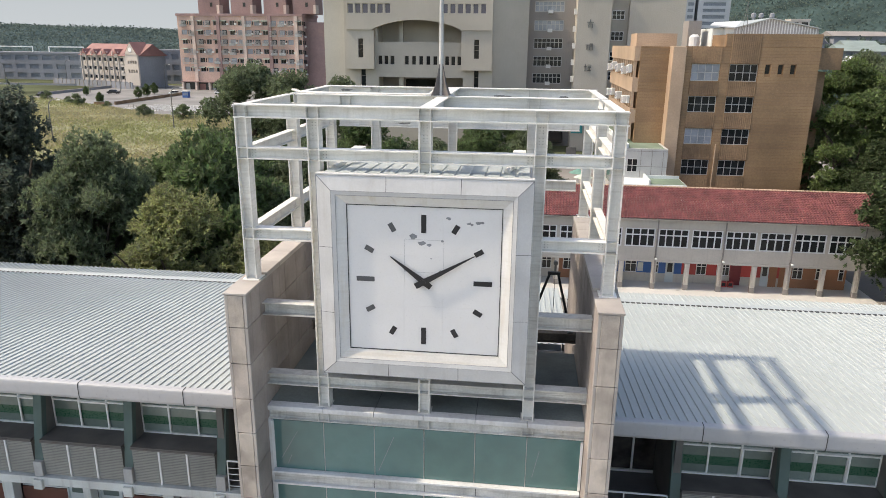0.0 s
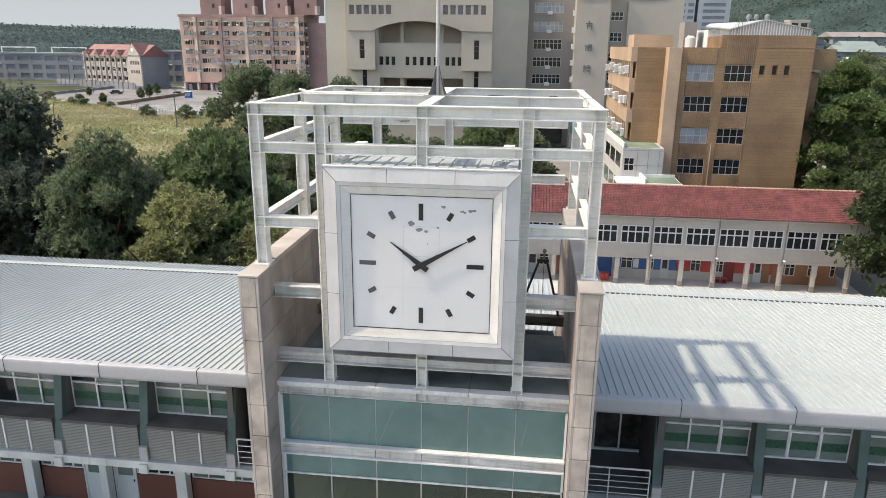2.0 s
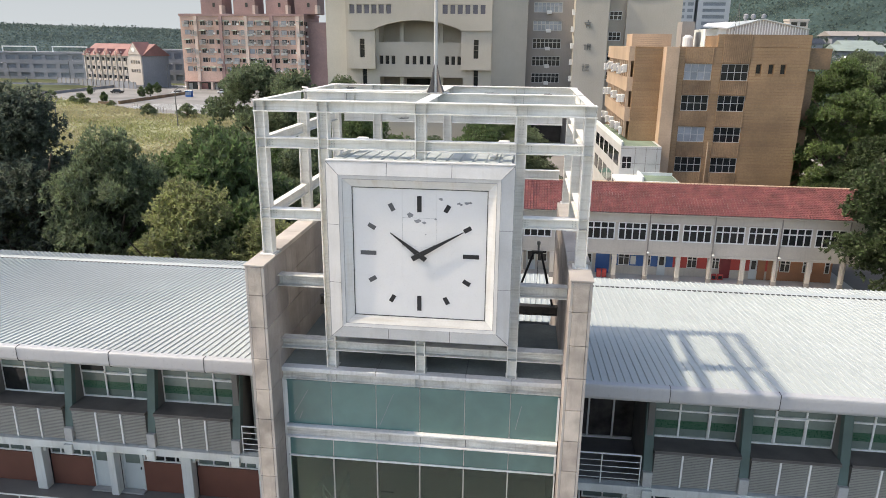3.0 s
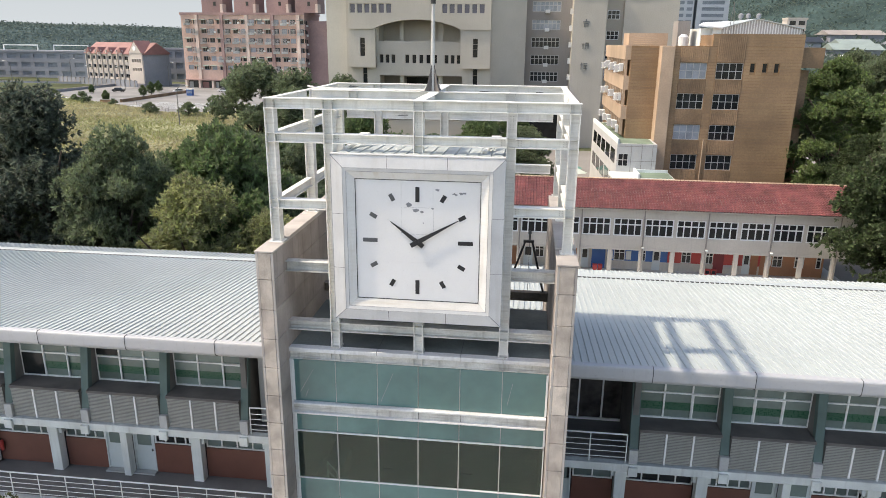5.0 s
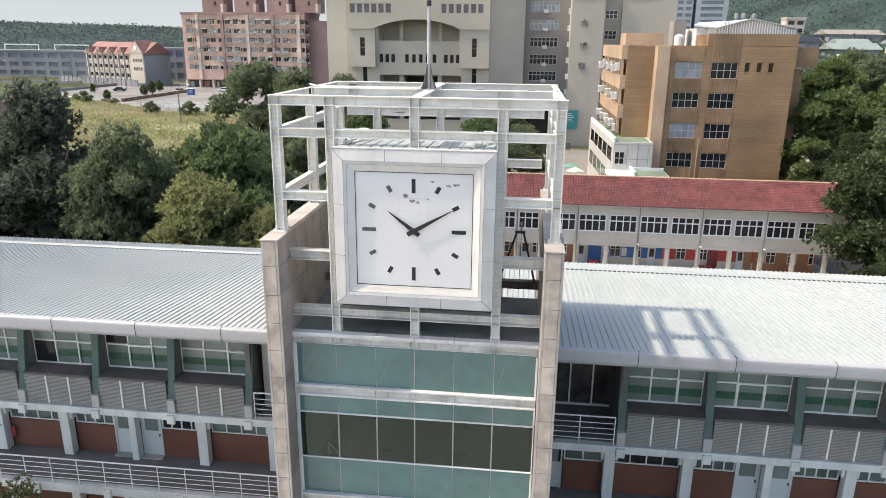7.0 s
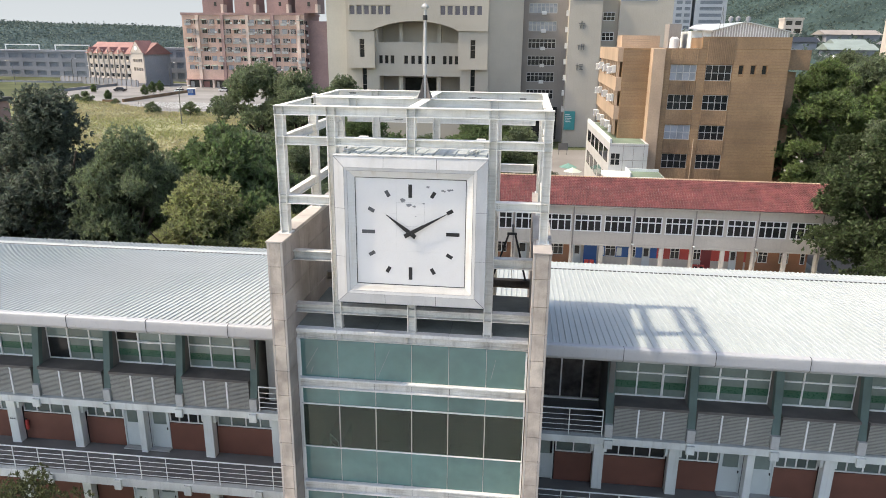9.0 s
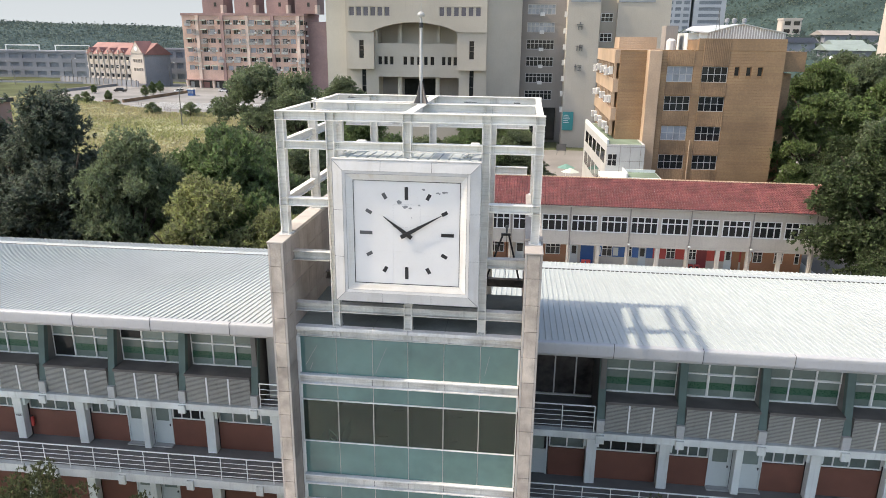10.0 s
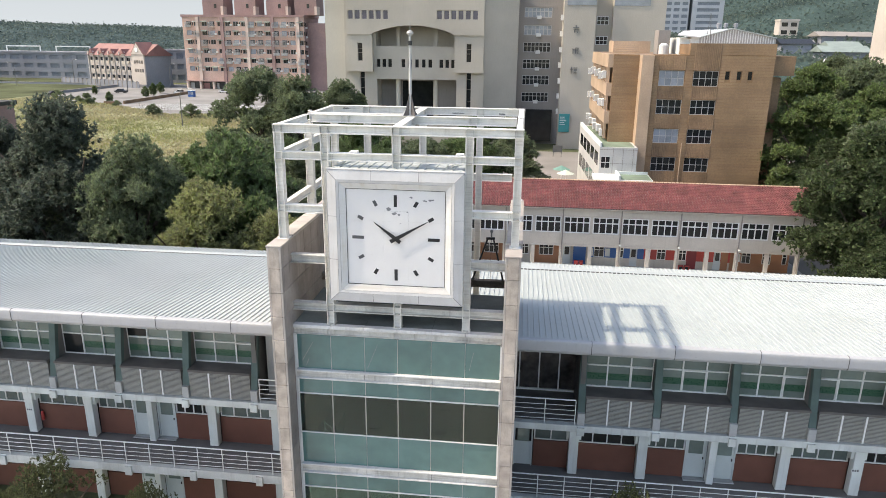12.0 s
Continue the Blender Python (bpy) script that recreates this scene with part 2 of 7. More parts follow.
BARK = mat("bark", (0.1, 0.075, 0.055), 0.95, var=0.25, scale=2, fine=20, bump=0.03)
# hill and woods floors lifted and blued, distance haze put into the colour
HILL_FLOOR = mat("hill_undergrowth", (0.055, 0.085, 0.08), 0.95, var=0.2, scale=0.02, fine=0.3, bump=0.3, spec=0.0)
# far walls and panes paled and blued, haze carried by the colour
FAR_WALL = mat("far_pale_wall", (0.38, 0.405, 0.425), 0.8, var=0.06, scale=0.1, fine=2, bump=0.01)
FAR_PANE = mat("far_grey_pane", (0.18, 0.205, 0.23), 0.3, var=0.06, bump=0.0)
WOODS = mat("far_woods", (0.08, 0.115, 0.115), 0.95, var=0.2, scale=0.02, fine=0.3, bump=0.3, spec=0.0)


def leaf(name, color, spread, spec=0.22, through_light=0.35):
    m = bpy.data.materials.new(name)
    m.use_nodes = True
    n, l = m.node_tree.nodes, m.node_tree.links
    b = n["Principled BSDF"]
    b.inputs["Roughness"].default_value = 0.6
    b.inputs["Specular IOR Level"].default_value = spec
    geo = n.new("ShaderNodeNewGeometry")
    hsv = n.new("ShaderNodeHueSaturation")
    for k, (lo, hi) in {"Value": (1 - spread, 1 + spread), "Hue": (0.48, 0.515), "Saturation": (0.8, 1.1)}.items():
        r = n.new("ShaderNodeMapRange")
        r.inputs[3].default_value, r.inputs[4].default_value = lo, hi
        l.new(geo.outputs["Random Per Island"], r.inputs[0])
        l.new(r.outputs[0], hsv.inputs[k])
    t = n.new("ShaderNodeTexNoise")
    t.inputs["Scale"].default_value = 0.45
    l.new(geo.outputs["Position"], t.inputs["Vector"])
    mx = n.new("ShaderNodeMix")
    mx.data_type = "RGBA"
    mx.inputs[6].default_value = (*[c * 0.6 for c in color], 1)
    mx.inputs[7].default_value = (color[0] * 1.5, color[1] * 1.35, color[2] * 1.05, 1)
    l.new(t.outputs[0], mx.inputs[0])
    l.new(mx.outputs[2], hsv.inputs["Color"])
    l.new(hsv.outputs[0], b.inputs["Base Color"])
    tl = n.new("ShaderNodeBsdfTranslucent")
    l.new(hsv.outputs[0], tl.inputs[0])
    ms = n.new("ShaderNodeMixShader")
    ms.inputs[0].default_value = through_light
    l.new(b.outputs[0], ms.inputs[1]), l.new(tl.outputs[0], ms.inputs[2])
    l.new(ms.outputs[0], n["Material Output"].inputs[0])
    return m


# far leaves tinted pale blue-green to hold the haze in their colour
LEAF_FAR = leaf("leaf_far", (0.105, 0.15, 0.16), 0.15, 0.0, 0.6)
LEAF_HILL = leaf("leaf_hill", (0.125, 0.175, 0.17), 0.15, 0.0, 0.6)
# dark, mid, yellow and fresh leaves are lifted in colour to carry haze
LEAF_DARK = leaf("leaf_dark", (0.095, 0.128, 0.112), 0.35, 0.3, 0.45)
# darker copy of the banyan leaf, shade of the less lit trees included
LEAF_BANYAN_DARK = leaf("leaf_banyan_dark", (0.07, 0.105, 0.055), 0.4)
LEAF_BANYAN = leaf("leaf_banyan", (0.125, 0.185, 0.08), 0.35)
LEAF_MID = leaf("leaf_mid", (0.16, 0.215, 0.142), 0.35, 0.3, 0.45)
LEAF_YELLOW = leaf("leaf_yellow", (0.25, 0.29, 0.15), 0.35, 0.3, 0.45)
LEAF_FRONT = leaf("leaf_front", (0.08, 0.1, 0.056), 0.5)
LEAF_FRESH = leaf("leaf_fresh", (0.135, 0.205, 0.105), 0.35, 0.22, 0.45)


# ---- building blocks ----
def boxes(name, items):
    """One mesh of boxes, each (x0, y0, z0, x1, y1, z1)."""
    v, f = [], []
    for x0, y0, z0, x1, y1, z1 in items:
        k = len(v)
        v += [(x0, y0, z0), (x1, y0, z0), (x1, y1, z0), (x0, y1, z0), (x0, y0, z1), (x1, y0, z1), (x1, y1, z1), (x0, y1, z1)]
        f += [(k, k + 3, k + 2, k + 1), (k + 4, k + 5, k + 6, k + 7), (k, k + 1, k + 5, k + 4), (k + 1, k + 2, k + 6, k + 5), (k + 2, k + 3, k + 7, k + 6), (k + 3, k, k + 4, k + 7)]
    me = bpy.data.meshes.new(name)
    me.from_pydata(v, [], f)
    return me


def soft(me, width, segments=1):
    """Bevels all edges of a mesh."""
    bm = bmesh.new()
    bm.from_mesh(me)
    bmesh.ops.bevel(bm, geom=bm.edges[:], offset=width, segments=segments, affect="EDGES", clamp_overlap=True)
    bm.to_mesh(me)
    bm.free()
    return me


def poly(name, v, f, smooth=False):
    me = bpy.data.meshes.new(name)
    me.from_pydata(v, [], f)
    if smooth:
        me.polygons.foreach_set("use_smooth", [True] * len(me.polygons))
    return me


def put(name, me, material, parent=None, label="", at=None):
    """Links a mesh as one object, under a thing or a part if parent is given."""
    if not me.materials:
        me.materials.append(material)
    ob = new(name, me)
    if parent is not None:
        ob.parent = parent
    if at is not None:
        ob.location = at
    if label:
        ob["label"] = label
    return ob


def part(name, items, material, parent, label="", bev=0.0):
    me = boxes(name, items)
    if bev:
        soft(me, bev)
    return put(name, me, material, parent, label)


def thing(name, label, category, at=(0, 0, 0), group="", kind=""):
    ob = new(name)
    ob.location = at
    ob.empty_display_size = 0.3
    return tagged(ob, label, category, group, kind)


def tube(name, points, radius, sides=8, cap=True):
    """A round bar along points; radius a number or one for each point."""
    pts = [Vector(p) for p in points]
    rad = radius if isinstance(radius, (list, tuple)) else [radius] * len(pts)
    v, f = [], []
    for i, p in enumerate(pts):
        d = (pts[min(i + 1, len(pts) - 1)] - pts[max(i - 1, 0)]).normalized()
        a = d.orthogonal().normalized() if i == 0 else (a - d * a.dot(d)).normalized()
        b = d.cross(a)
        for k in range(sides):
            w = 2 * math.pi * k / sides
            v.append(p + rad[i] * (math.cos(w) * a + math.sin(w) * b))
    for i in range(len(pts) - 1):
        for k in range(sides):
            f.append((i * sides + k, i * sides + (k + 1) % sides, (i + 1) * sides + (k + 1) % sides, (i + 1) * sides + k))
    if cap:
        f += [tuple(range(sides))[::-1], tuple((len(pts) - 1) * sides + k for k in range(sides))]
    return poly(name, v, f)


def pierced(name, x0, x1, z0, z1, y0, y1, holes):
    """A welded wall from y0 to y1 with rectangular openings (x0, z0, x1, z1) right through it."""
    xs = sorted({round(x, 4) for x in (x0, x1, *[h[0] for h in holes], *[h[2] for h in holes]) if x0 - 1e-6 <= x <= x1 + 1e-6})
    zs = sorted({round(z, 4) for z in (z0, z1, *[h[1] for h in holes], *[h[3] for h in holes]) if z0 - 1e-6 <= z <= z1 + 1e-6})
    nx, nz = len(xs) - 1, len(zs) - 1

    def solid(i, k):
        if not (0 <= i < nx and 0 <= k < nz):
            return False
        cx, cz = (xs[i] + xs[i + 1]) / 2, (zs[k] + zs[k + 1]) / 2
        return not any(h[0] < cx < h[2] and h[1] < cz < h[3] for h in holes)

    v, f, idx = [], [], {}

    def at(i, k, back):
        if (i, k, back) not in idx:
            idx[i, k, back] = len(v)
            v.append((xs[i], y1 if back else y0, zs[k]))
        return idx[i, k, back]

    for i in range(nx):
        for k in range(nz):
            if not solid(i, k):
                continue
            f.append((at(i, k, 0), at(i + 1, k, 0), at(i + 1, k + 1, 0), at(i, k + 1, 0)))
            f.append((at(i, k + 1, 1), at(i + 1, k + 1, 1), at(i + 1, k, 1), at(i, k, 1)))
            for (di, dk), (a, c) in {(-1, 0): ((i, k + 1), (i, k)), (1, 0): ((i + 1, k), (i + 1, k + 1)), (0, -1): ((i, k), (i + 1, k)), (0, 1): ((i + 1, k + 1), (i, k + 1))}.items():
                if not solid(i + di, k + dk):
                    f.append((at(*c, 0), at(*a, 0), at(*a, 1), at(*c, 1)))
    return poly(name, v, f)


def window_mesh(w, h, cols, rows, bar=0.05, depth=0.08):
    """A welded frame with its bars, from (0, 0, 0) to (w, depth, h). rows: heights of the cross bars as parts of h."""
    cx = [w * i / cols for i in range(cols + 1)]
    cz = [0.0] + [r * h for r in rows] + [h]
    holes = []
    for i in range(cols):
        for k in range(len(cz) - 1):
            holes.append((cx[i] + (bar if i == 0 else bar / 2), cz[k] + (bar if k == 0 else bar / 2), cx[i + 1] - (bar if i == cols - 1 else bar / 2), cz[k + 1] - (bar if k == len(cz) - 2 else bar / 2)))
    return pierced("window_frame", 0, w, 0, h, 0, depth, holes)


def window(parent, x0, z0, x1, z1, y, cols, rows, pane, frame_m=None, bar=0.05, name="window", depth=0.08, cache={}):
    """A window in a wall facing -y: a frame with one pane for each light."""
    w, h = x1 - x0, z1 - z0
    key = (round(w, 2), round(h, 2), cols, tuple(rows), bar, depth)
    if key not in cache:
        cache[key] = window_mesh(w, h, cols, rows, bar, depth)
    fr = put(name, cache[key], frame_m or ALU, parent, at=(x0, y, z0))
    cuts = [0.0] + list(rows) + [1.0]
    for i in range(cols):
        for a, b in zip(cuts, cuts[1:]):
            pk = ("pane", round(w / cols, 2), round((b - a) * h, 2), pane.name)
            if pk not in cache:
                cache[pk] = boxes("pane", [(0.004, 0, 0.004, w / cols - 0.004, 0.012, (b - a) * h - 0.004)])
            put("pane", cache[pk], pane, fr, at=(w * i / cols, depth * 0.6, a * h))
    return fr


def section(name, a, b, h=0.33, w=0.3, tf=0.025, tw=0.02):
    """A rolled H-section from a to b along x, y or z. Along z its flanges face x."""
    q = [(-w / 2, 0), (w / 2, 0), (w / 2, -tf), (tw / 2, -tf), (tw / 2, -h + tf), (w / 2, -h + tf), (w / 2, -h), (-w / 2, -h), (-w / 2, -h + tf), (-tw / 2, -h + tf), (-tw / 2, -tf), (-w / 2, -tf)]
    (x0, y0, z0), (x1, y1, z1) = a, b
    if abs(x1 - x0) > 1e-4:
        v = [(x, y0 + s, z0 + d) for x in (x0, x1) for s, d in q]
    elif abs(y1 - y0) > 1e-4:
        v = [(x0 - s, y, z0 + d) for y in (y0, y1) for s, d in q]
    else:
        v = [(x0 + h / 2 + d, y0 + s, z) for z in (z0, z1) for s, d in q]
    f = [(i, (i + 1) % 12, 12 + (i + 1) % 12, 12 + i) for i in range(12)]
    for k in (0, 12):
        f += [(k, k + 1, k + 2, k + 3, k + 10, k + 11), (k + 3, k + 4, k + 9, k + 10), (k + 4, k + 5, k + 6, k + 7, k + 8, k + 9)]
    me = poly(name, v, f)
    bm = bmesh.new()
    bm.from_mesh(me)
    bmesh.ops.recalc_face_normals(bm, faces=bm.faces)
    bm.to_mesh(me)
    bm.free()
    return me


# ---- ground ----
def ground_z(x, y):
    s = min(1.0, max(0.0, (y - 50) / 115))
    s = s * s * (3 - 2 * s)
    return -0.75 + 2.9 * s


def sheet(name, x0, x1, y0, y1, nx, ny, lift, material, label, category, fn=ground_z):
    v = [(x0 + (x1 - x0) * i / nx, y0 + (y1 - y0) * j / ny, 0) for j in range(ny + 1) for i in range(nx + 1)]
    v = [(x, y, fn(x, y) + lift) for x, y, _ in v]
    f = [(j * (nx + 1) + i, j * (nx + 1) + i + 1, (j + 1) * (nx + 1) + i + 1, (j + 1) * (nx + 1) + i) for j in range(ny) for i in range(nx)]
    ob = put(name, poly(name, v, f), material)
    return tagged(ob, label, category, kind="structure")


sheet("ground", -3000, 3000, -400, 4000, 60, 440, 0, GRASS, "flat green grassy ground reaching to the horizon", "ground")
# ground out of view: bright half lights the front, dark half dims the right wing
sheet("road", -60, 5, -60, 2.5, 2, 2, 0.03, BOUNCE_GROUND, "unseen pale ground before the school, bright to bounce light", "pavement")
sheet("driveway", 5, 60, -60, 2.5, 2, 2, 0.03, DULL_GROUND, "unseen dark ground added to cut light on the right wing", "road")
sheet("pavement", -12, 60, 18, 117, 4, 60, 0.04, PAVE, "pale beige paved courtyard between the buildings", "pavement")

# ---- clock tower walls ----
GZ = -0.75
tower = thing("clock_tower", "grey-pink granite clad clock tower with open top", "tower", (0, 0, GZ))
tower_z = -GZ


WL, WR = -3.72, 3.745   # inner faces of the side walls
FY = -0.3               # their front


def granite_wall(x0, x1, inner):
    """A side wall, a core faced with granite panels and topped with copings. inner: +1 if its inner face looks to +x."""
    y1, top, t = 8.2, 15.43, 0.035
    core = part("side_wall", [(x0 + t, FY + t, 0, x1 - t, y1 - t, top + tower_z)], GRANITE_DARK, tower, "granite clad side wall of the tower")
    joints = [top, 14.68] + [14.68 - 0.868 * k for k in range(1, 18)]
    cache = {}

    def panel(kind, w, h):
        key = (kind, round(h, 3))
        if key not in cache:
            cache[key] = soft(boxes(kind, [(0, 0, 0, *((w, t, h - 0.013) if kind != "side" else (t, w, h - 0.013)))]), 0.007)
        return cache[key]

    width = x1 - x0
    for zt, zb in zip(joints, joints[1:]):
        z, h = zb + tower_z, zt - zb
        put("granite_panel", panel("front", width - 0.15, h), GRANITE_ROUGH, core, "rough hammered granite panel", (x0 + 0.075, FY - 0.004, z))
        for mx in (x0, x1 - 0.07):
            put("granite_strip", panel("strip", 0.07, h), COPING, core, "smooth pale granite strip", (mx, FY, z))
    first, full = {}, {}
    for face, inside in ((x1 - t, inner > 0), (x0, inner < 0)):
        for k, (zt, zb) in enumerate(zip(joints, joints[1:])):
            z, h = zb + tower_z, round(zt - zb, 3)
            if h not in first:
                first[h] = soft(boxes("granite_panel", [(0, 0, 0, t, 0.74, h - 0.013)]), 0.006)
                full[h] = soft(boxes("granite_panel", [(0, 0, 0, t, 0.832, h - 0.013)]), 0.006)
            if inside and k > 5:
                continue
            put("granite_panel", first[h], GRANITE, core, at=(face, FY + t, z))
            if not inside and k > 5:
                continue
            for j in range(9):
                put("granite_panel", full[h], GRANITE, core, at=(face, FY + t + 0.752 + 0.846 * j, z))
    for zt, zb in zip(joints[6:], joints[7:]):
        face = x1 - t if inner > 0 else x0
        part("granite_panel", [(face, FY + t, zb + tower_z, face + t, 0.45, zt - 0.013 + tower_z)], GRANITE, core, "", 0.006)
    cap = soft(boxes("coping", [(-0.02, 0, 0, width + 0.02, 1.27, 0.05)]), 0.008)
    put("coping", cap, COPING, core, at=(x0, FY - 0.02, top + tower_z))
    cap2 = soft(boxes("coping", [(-0.02, 0, 0, width + 0.02, 0.835, 0.12)]), 0.008)
    for j in range(8):
        put("coping", cap2, COPING, core, at=(x0, FY + 1.255 + 0.844 * j, top + tower_z))
    return core


granite_wall(-4.21, WL, 1)
granite_wall(WR, 4.26, -1)
GX = [-3.62, -2.37, -1.14, 0.05, 1.25, 2.45, 3.7]
for xa, xb in zip([WL, *GX[1:-1]], [*GX[1:-1], WR]):
    part("deck_panel", [(xa + 0.006, 0.735, 12.2 + tower_z, xb - 0.006, 4.4, 12.36 + tower_z)], DECK, tower, "dark grey-green deck panel")
    part("deck_joint", [(xb - 0.016, 0.735, 12.2 + tower_z, xb - 0.006 if xb == WR else xb + 0.004, 4.4, 12.352 + tower_z)] if xb < WR else [(WR - 0.005, 0.735, 12.2 + tower_z, WR, 4.4, 12.3 + tower_z)], SEAL, tower)
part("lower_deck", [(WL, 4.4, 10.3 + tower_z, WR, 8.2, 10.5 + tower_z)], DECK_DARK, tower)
part("rear_wall", [(WL, 7.9, tower_z - 0.7, WR, 8.15, 10.7 + tower_z)], DARKIN, tower)
part("parapet_wall", [(WL, 0.62, 10.6 + tower_z, WR, 0.72, 12.19 + tower_z)], DECK, tower)
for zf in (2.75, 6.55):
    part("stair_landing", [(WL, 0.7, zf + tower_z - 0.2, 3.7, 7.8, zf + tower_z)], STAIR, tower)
    # landing walls use the darkened deck colour for the unlit stairwell
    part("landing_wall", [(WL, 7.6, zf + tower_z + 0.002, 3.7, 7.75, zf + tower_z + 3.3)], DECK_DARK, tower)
    part("floor_joint", [(-2.4, 4.6, zf + tower_z + 0.001, 3.7, 4.75, zf + tower_z + 0.006)], BLACKP, tower)
mats = boxes("floor_box", [(0, 0, 0, 0.45, 0.3, 0.06)])
for x, y in ((-1.7, 3.35), (-1.4, 5.4), (1.05, 3.4), (1.05, 5.2)):
    tagged(put("floor_box", mats, BLACKP, at=(x, y, 6.554)), "small dark box lying on the landing floor", "box", "boxes on the landing")

# ---- glass front of the tower ----
curtain = thing("curtain_wall", "green glass front of the tower with white aluminium bands", "glass wall", (0, 0, GZ))
YG = 0.5
rows_g = [(12.0, 10.66, "g"), (10.66, 10.3, "b"), (10.3, 9.68, "g"), (9.68, 8.03, "c"), (8.03, 6.75, "g"), (6.75, 6.36, "b"), (6.36, 5.7, "g"), (5.7, 4.05, "c"), (4.05, 2.8, "g"),
          (2.8, 2.42, "b"), (2.42, 1.75, "g"), (1.75, 0.1, "c"), (0.1, -0.7, "g")]
for zt, zb, kind in rows_g:
    zt, zb = zt - GZ, zb - GZ
    if kind == "b":
        # stained web; its darker steel tone also stands in for the lips' shade
        part("spandrel_band", [(GX[0] - 0.02, YG - 0.06, zb + 0.05, GX[-1] + 0.02, YG + 0.08, zt - 0.05)], STEEL_OLD, curtain, "stained aluminium band, darkened for the shade of its lips", 0.004)
        for z0, z1 in ((zt - 0.05, zt), (zb, zb + 0.05)):
            part("band_lip", [(GX[0] - 0.02, YG - 0.15, z0, GX[-1] + 0.02, YG + 0.08, z1)], ALU_BAND, curtain, "", 0.006)
        for x in (-1.15, 0.07, 1.3):
            part("band_joint", [(x - 0.006, YG - 0.064, zb + 0.05, x + 0.006, YG - 0.05, zt - 0.05)], SEAL, curtain)
        continue
    for a, b in zip(GX, GX[1:]):
        m = SPANDREL if kind == "g" else CLEAR
        part("glass_pane", [(a + 0.012, YG, zb + 0.012, b - 0.012, YG + 0.012, zt - 0.012)], m, curtain)
    rails = [(GX[0], YG - 0.035, zb, GX[-1], YG + 0.03, zb + 0.035), (GX[0], YG - 0.035, zt - 0.035, GX[-1], YG + 0.03, zt)] if kind == "c" else []
    if rails:
        part("window_rail", rails, ALU, curtain, "white window rail", 0.004)
    for i, x in enumerate(GX):
        wd = 0.015 if kind == "c" else (0.028 if i in (0, 6) else 0.008)
        pr = 0.04 if kind == "c" or i in (0, 6) else 0.004
        part("mullion", [(x - wd, YG - pr, zb + 0.036, x + wd, YG + 0.05, zt - 0.036)], ALU if i in (0, 6) else ALU_GREY, curtain)
for xa, za, dx, dz in ((-3.45, 10.95, 0.42, 0.75), (-1.05, 10.8, 0.38, 0.95), (2.6, 10.95, 0.14, 0.7), (-3.3, 10.8, 0.1, 0.25)):
    v = [(xa, YG - 0.003, za - GZ), (xa + 0.012, YG - 0.003, za - GZ), (xa + dx + 0.01, YG - 0.003, za + dz - GZ), (xa + dx, YG - 0.003, za + dz - GZ)]
    put("scratch", poly("scratch", v, [(0, 1, 2, 3)]), GREYB, curtain, "grey scratch on the glass")
part("side_closer", [(WL, YG - 0.02, 0.05, GX[0] - 0.03, YG + 0.1, 12.0 - GZ)], ALU_BAND, curtain)

n = 64
v = [(-3.45 + 4.6 * i / n, 0.68 + (0.035 if i % 2 else -0.035), z) for z in (4.12, 5.66) for i in range(n + 1)]
CURTAIN = mat("curtain_cloth", (0.5, 0.5, 0.47), 0.9, var=0.08, scale=1.5, fine=20, bump=0.004)
cloth = put("curtain", poly("curtain", v, [(i, i + 1, n + 2 + i, n + 1 + i) for i in range(n)], True), CURTAIN)
tagged(cloth, "pale grey pleated curtain behind the tower glass", "curtain")

rail = thing("stair_rail", "white tubular stair rail behind the tower glass", "railing", (-2.9, 1.6, 6.554))
for k in range(3):
    put("rail_bar", tube("rail_bar", [(-0.35, 0.6, 0.3 + 0.3 * k), (0.25, -0.4, 0.65 + 0.3 * k)], 0.022, 6), ALU, rail)
for x, y, h in ((-0.35, 0.6, 0.92), (0.25, -0.4, 1.28)):
    put("post", tube("post", [(x, y, 0), (x, y, h)], 0.025, 6), ALU, rail)
part("stair_flight", [(-0.9 + 0.26 * k, 0.7, 0, -0.64 + 0.26 * k, 1.9, 0.17 * (k + 1)) for k in range(4)], DECK, rail, "grey stair steps")

# ---- steel frame ----
steel = thing("steel_frame", "white painted steel beam cage crowning the clock tower", "steel frame", (0, 0, 10.6))
SZ = 10.6
XC = [-3.94, -2.36, 0.035, 2.44, 4.02]
XR = [-2.5, -0.1, 2.32]
YF, YM, YR = 0.75, 4.05, 7.65
ZT, ZM, ZL = 19.4, 18.49, 16.69   # tops of the three rings


def bar(a, b, m=STEEL, name="beam", **k):
    a, b = (a[0], a[1], a[2] - SZ), (b[0], b[1], b[2] - SZ)
    return put(name, section(name, a, b, **k), m, steel)


def plates(x, y, z, h=0.33, span=0.15, m=STEEL_OLD):
    """Stiffener plates in the web of a beam along x where a column meets it."""
    for dx in (-span, span):
        part("stiffener", [(x + dx - 0.008, y - 0.145, z - h + 0.026 - SZ, x + dx + 0.008, y + 0.145, z - 0.026 - SZ)], m, steel)


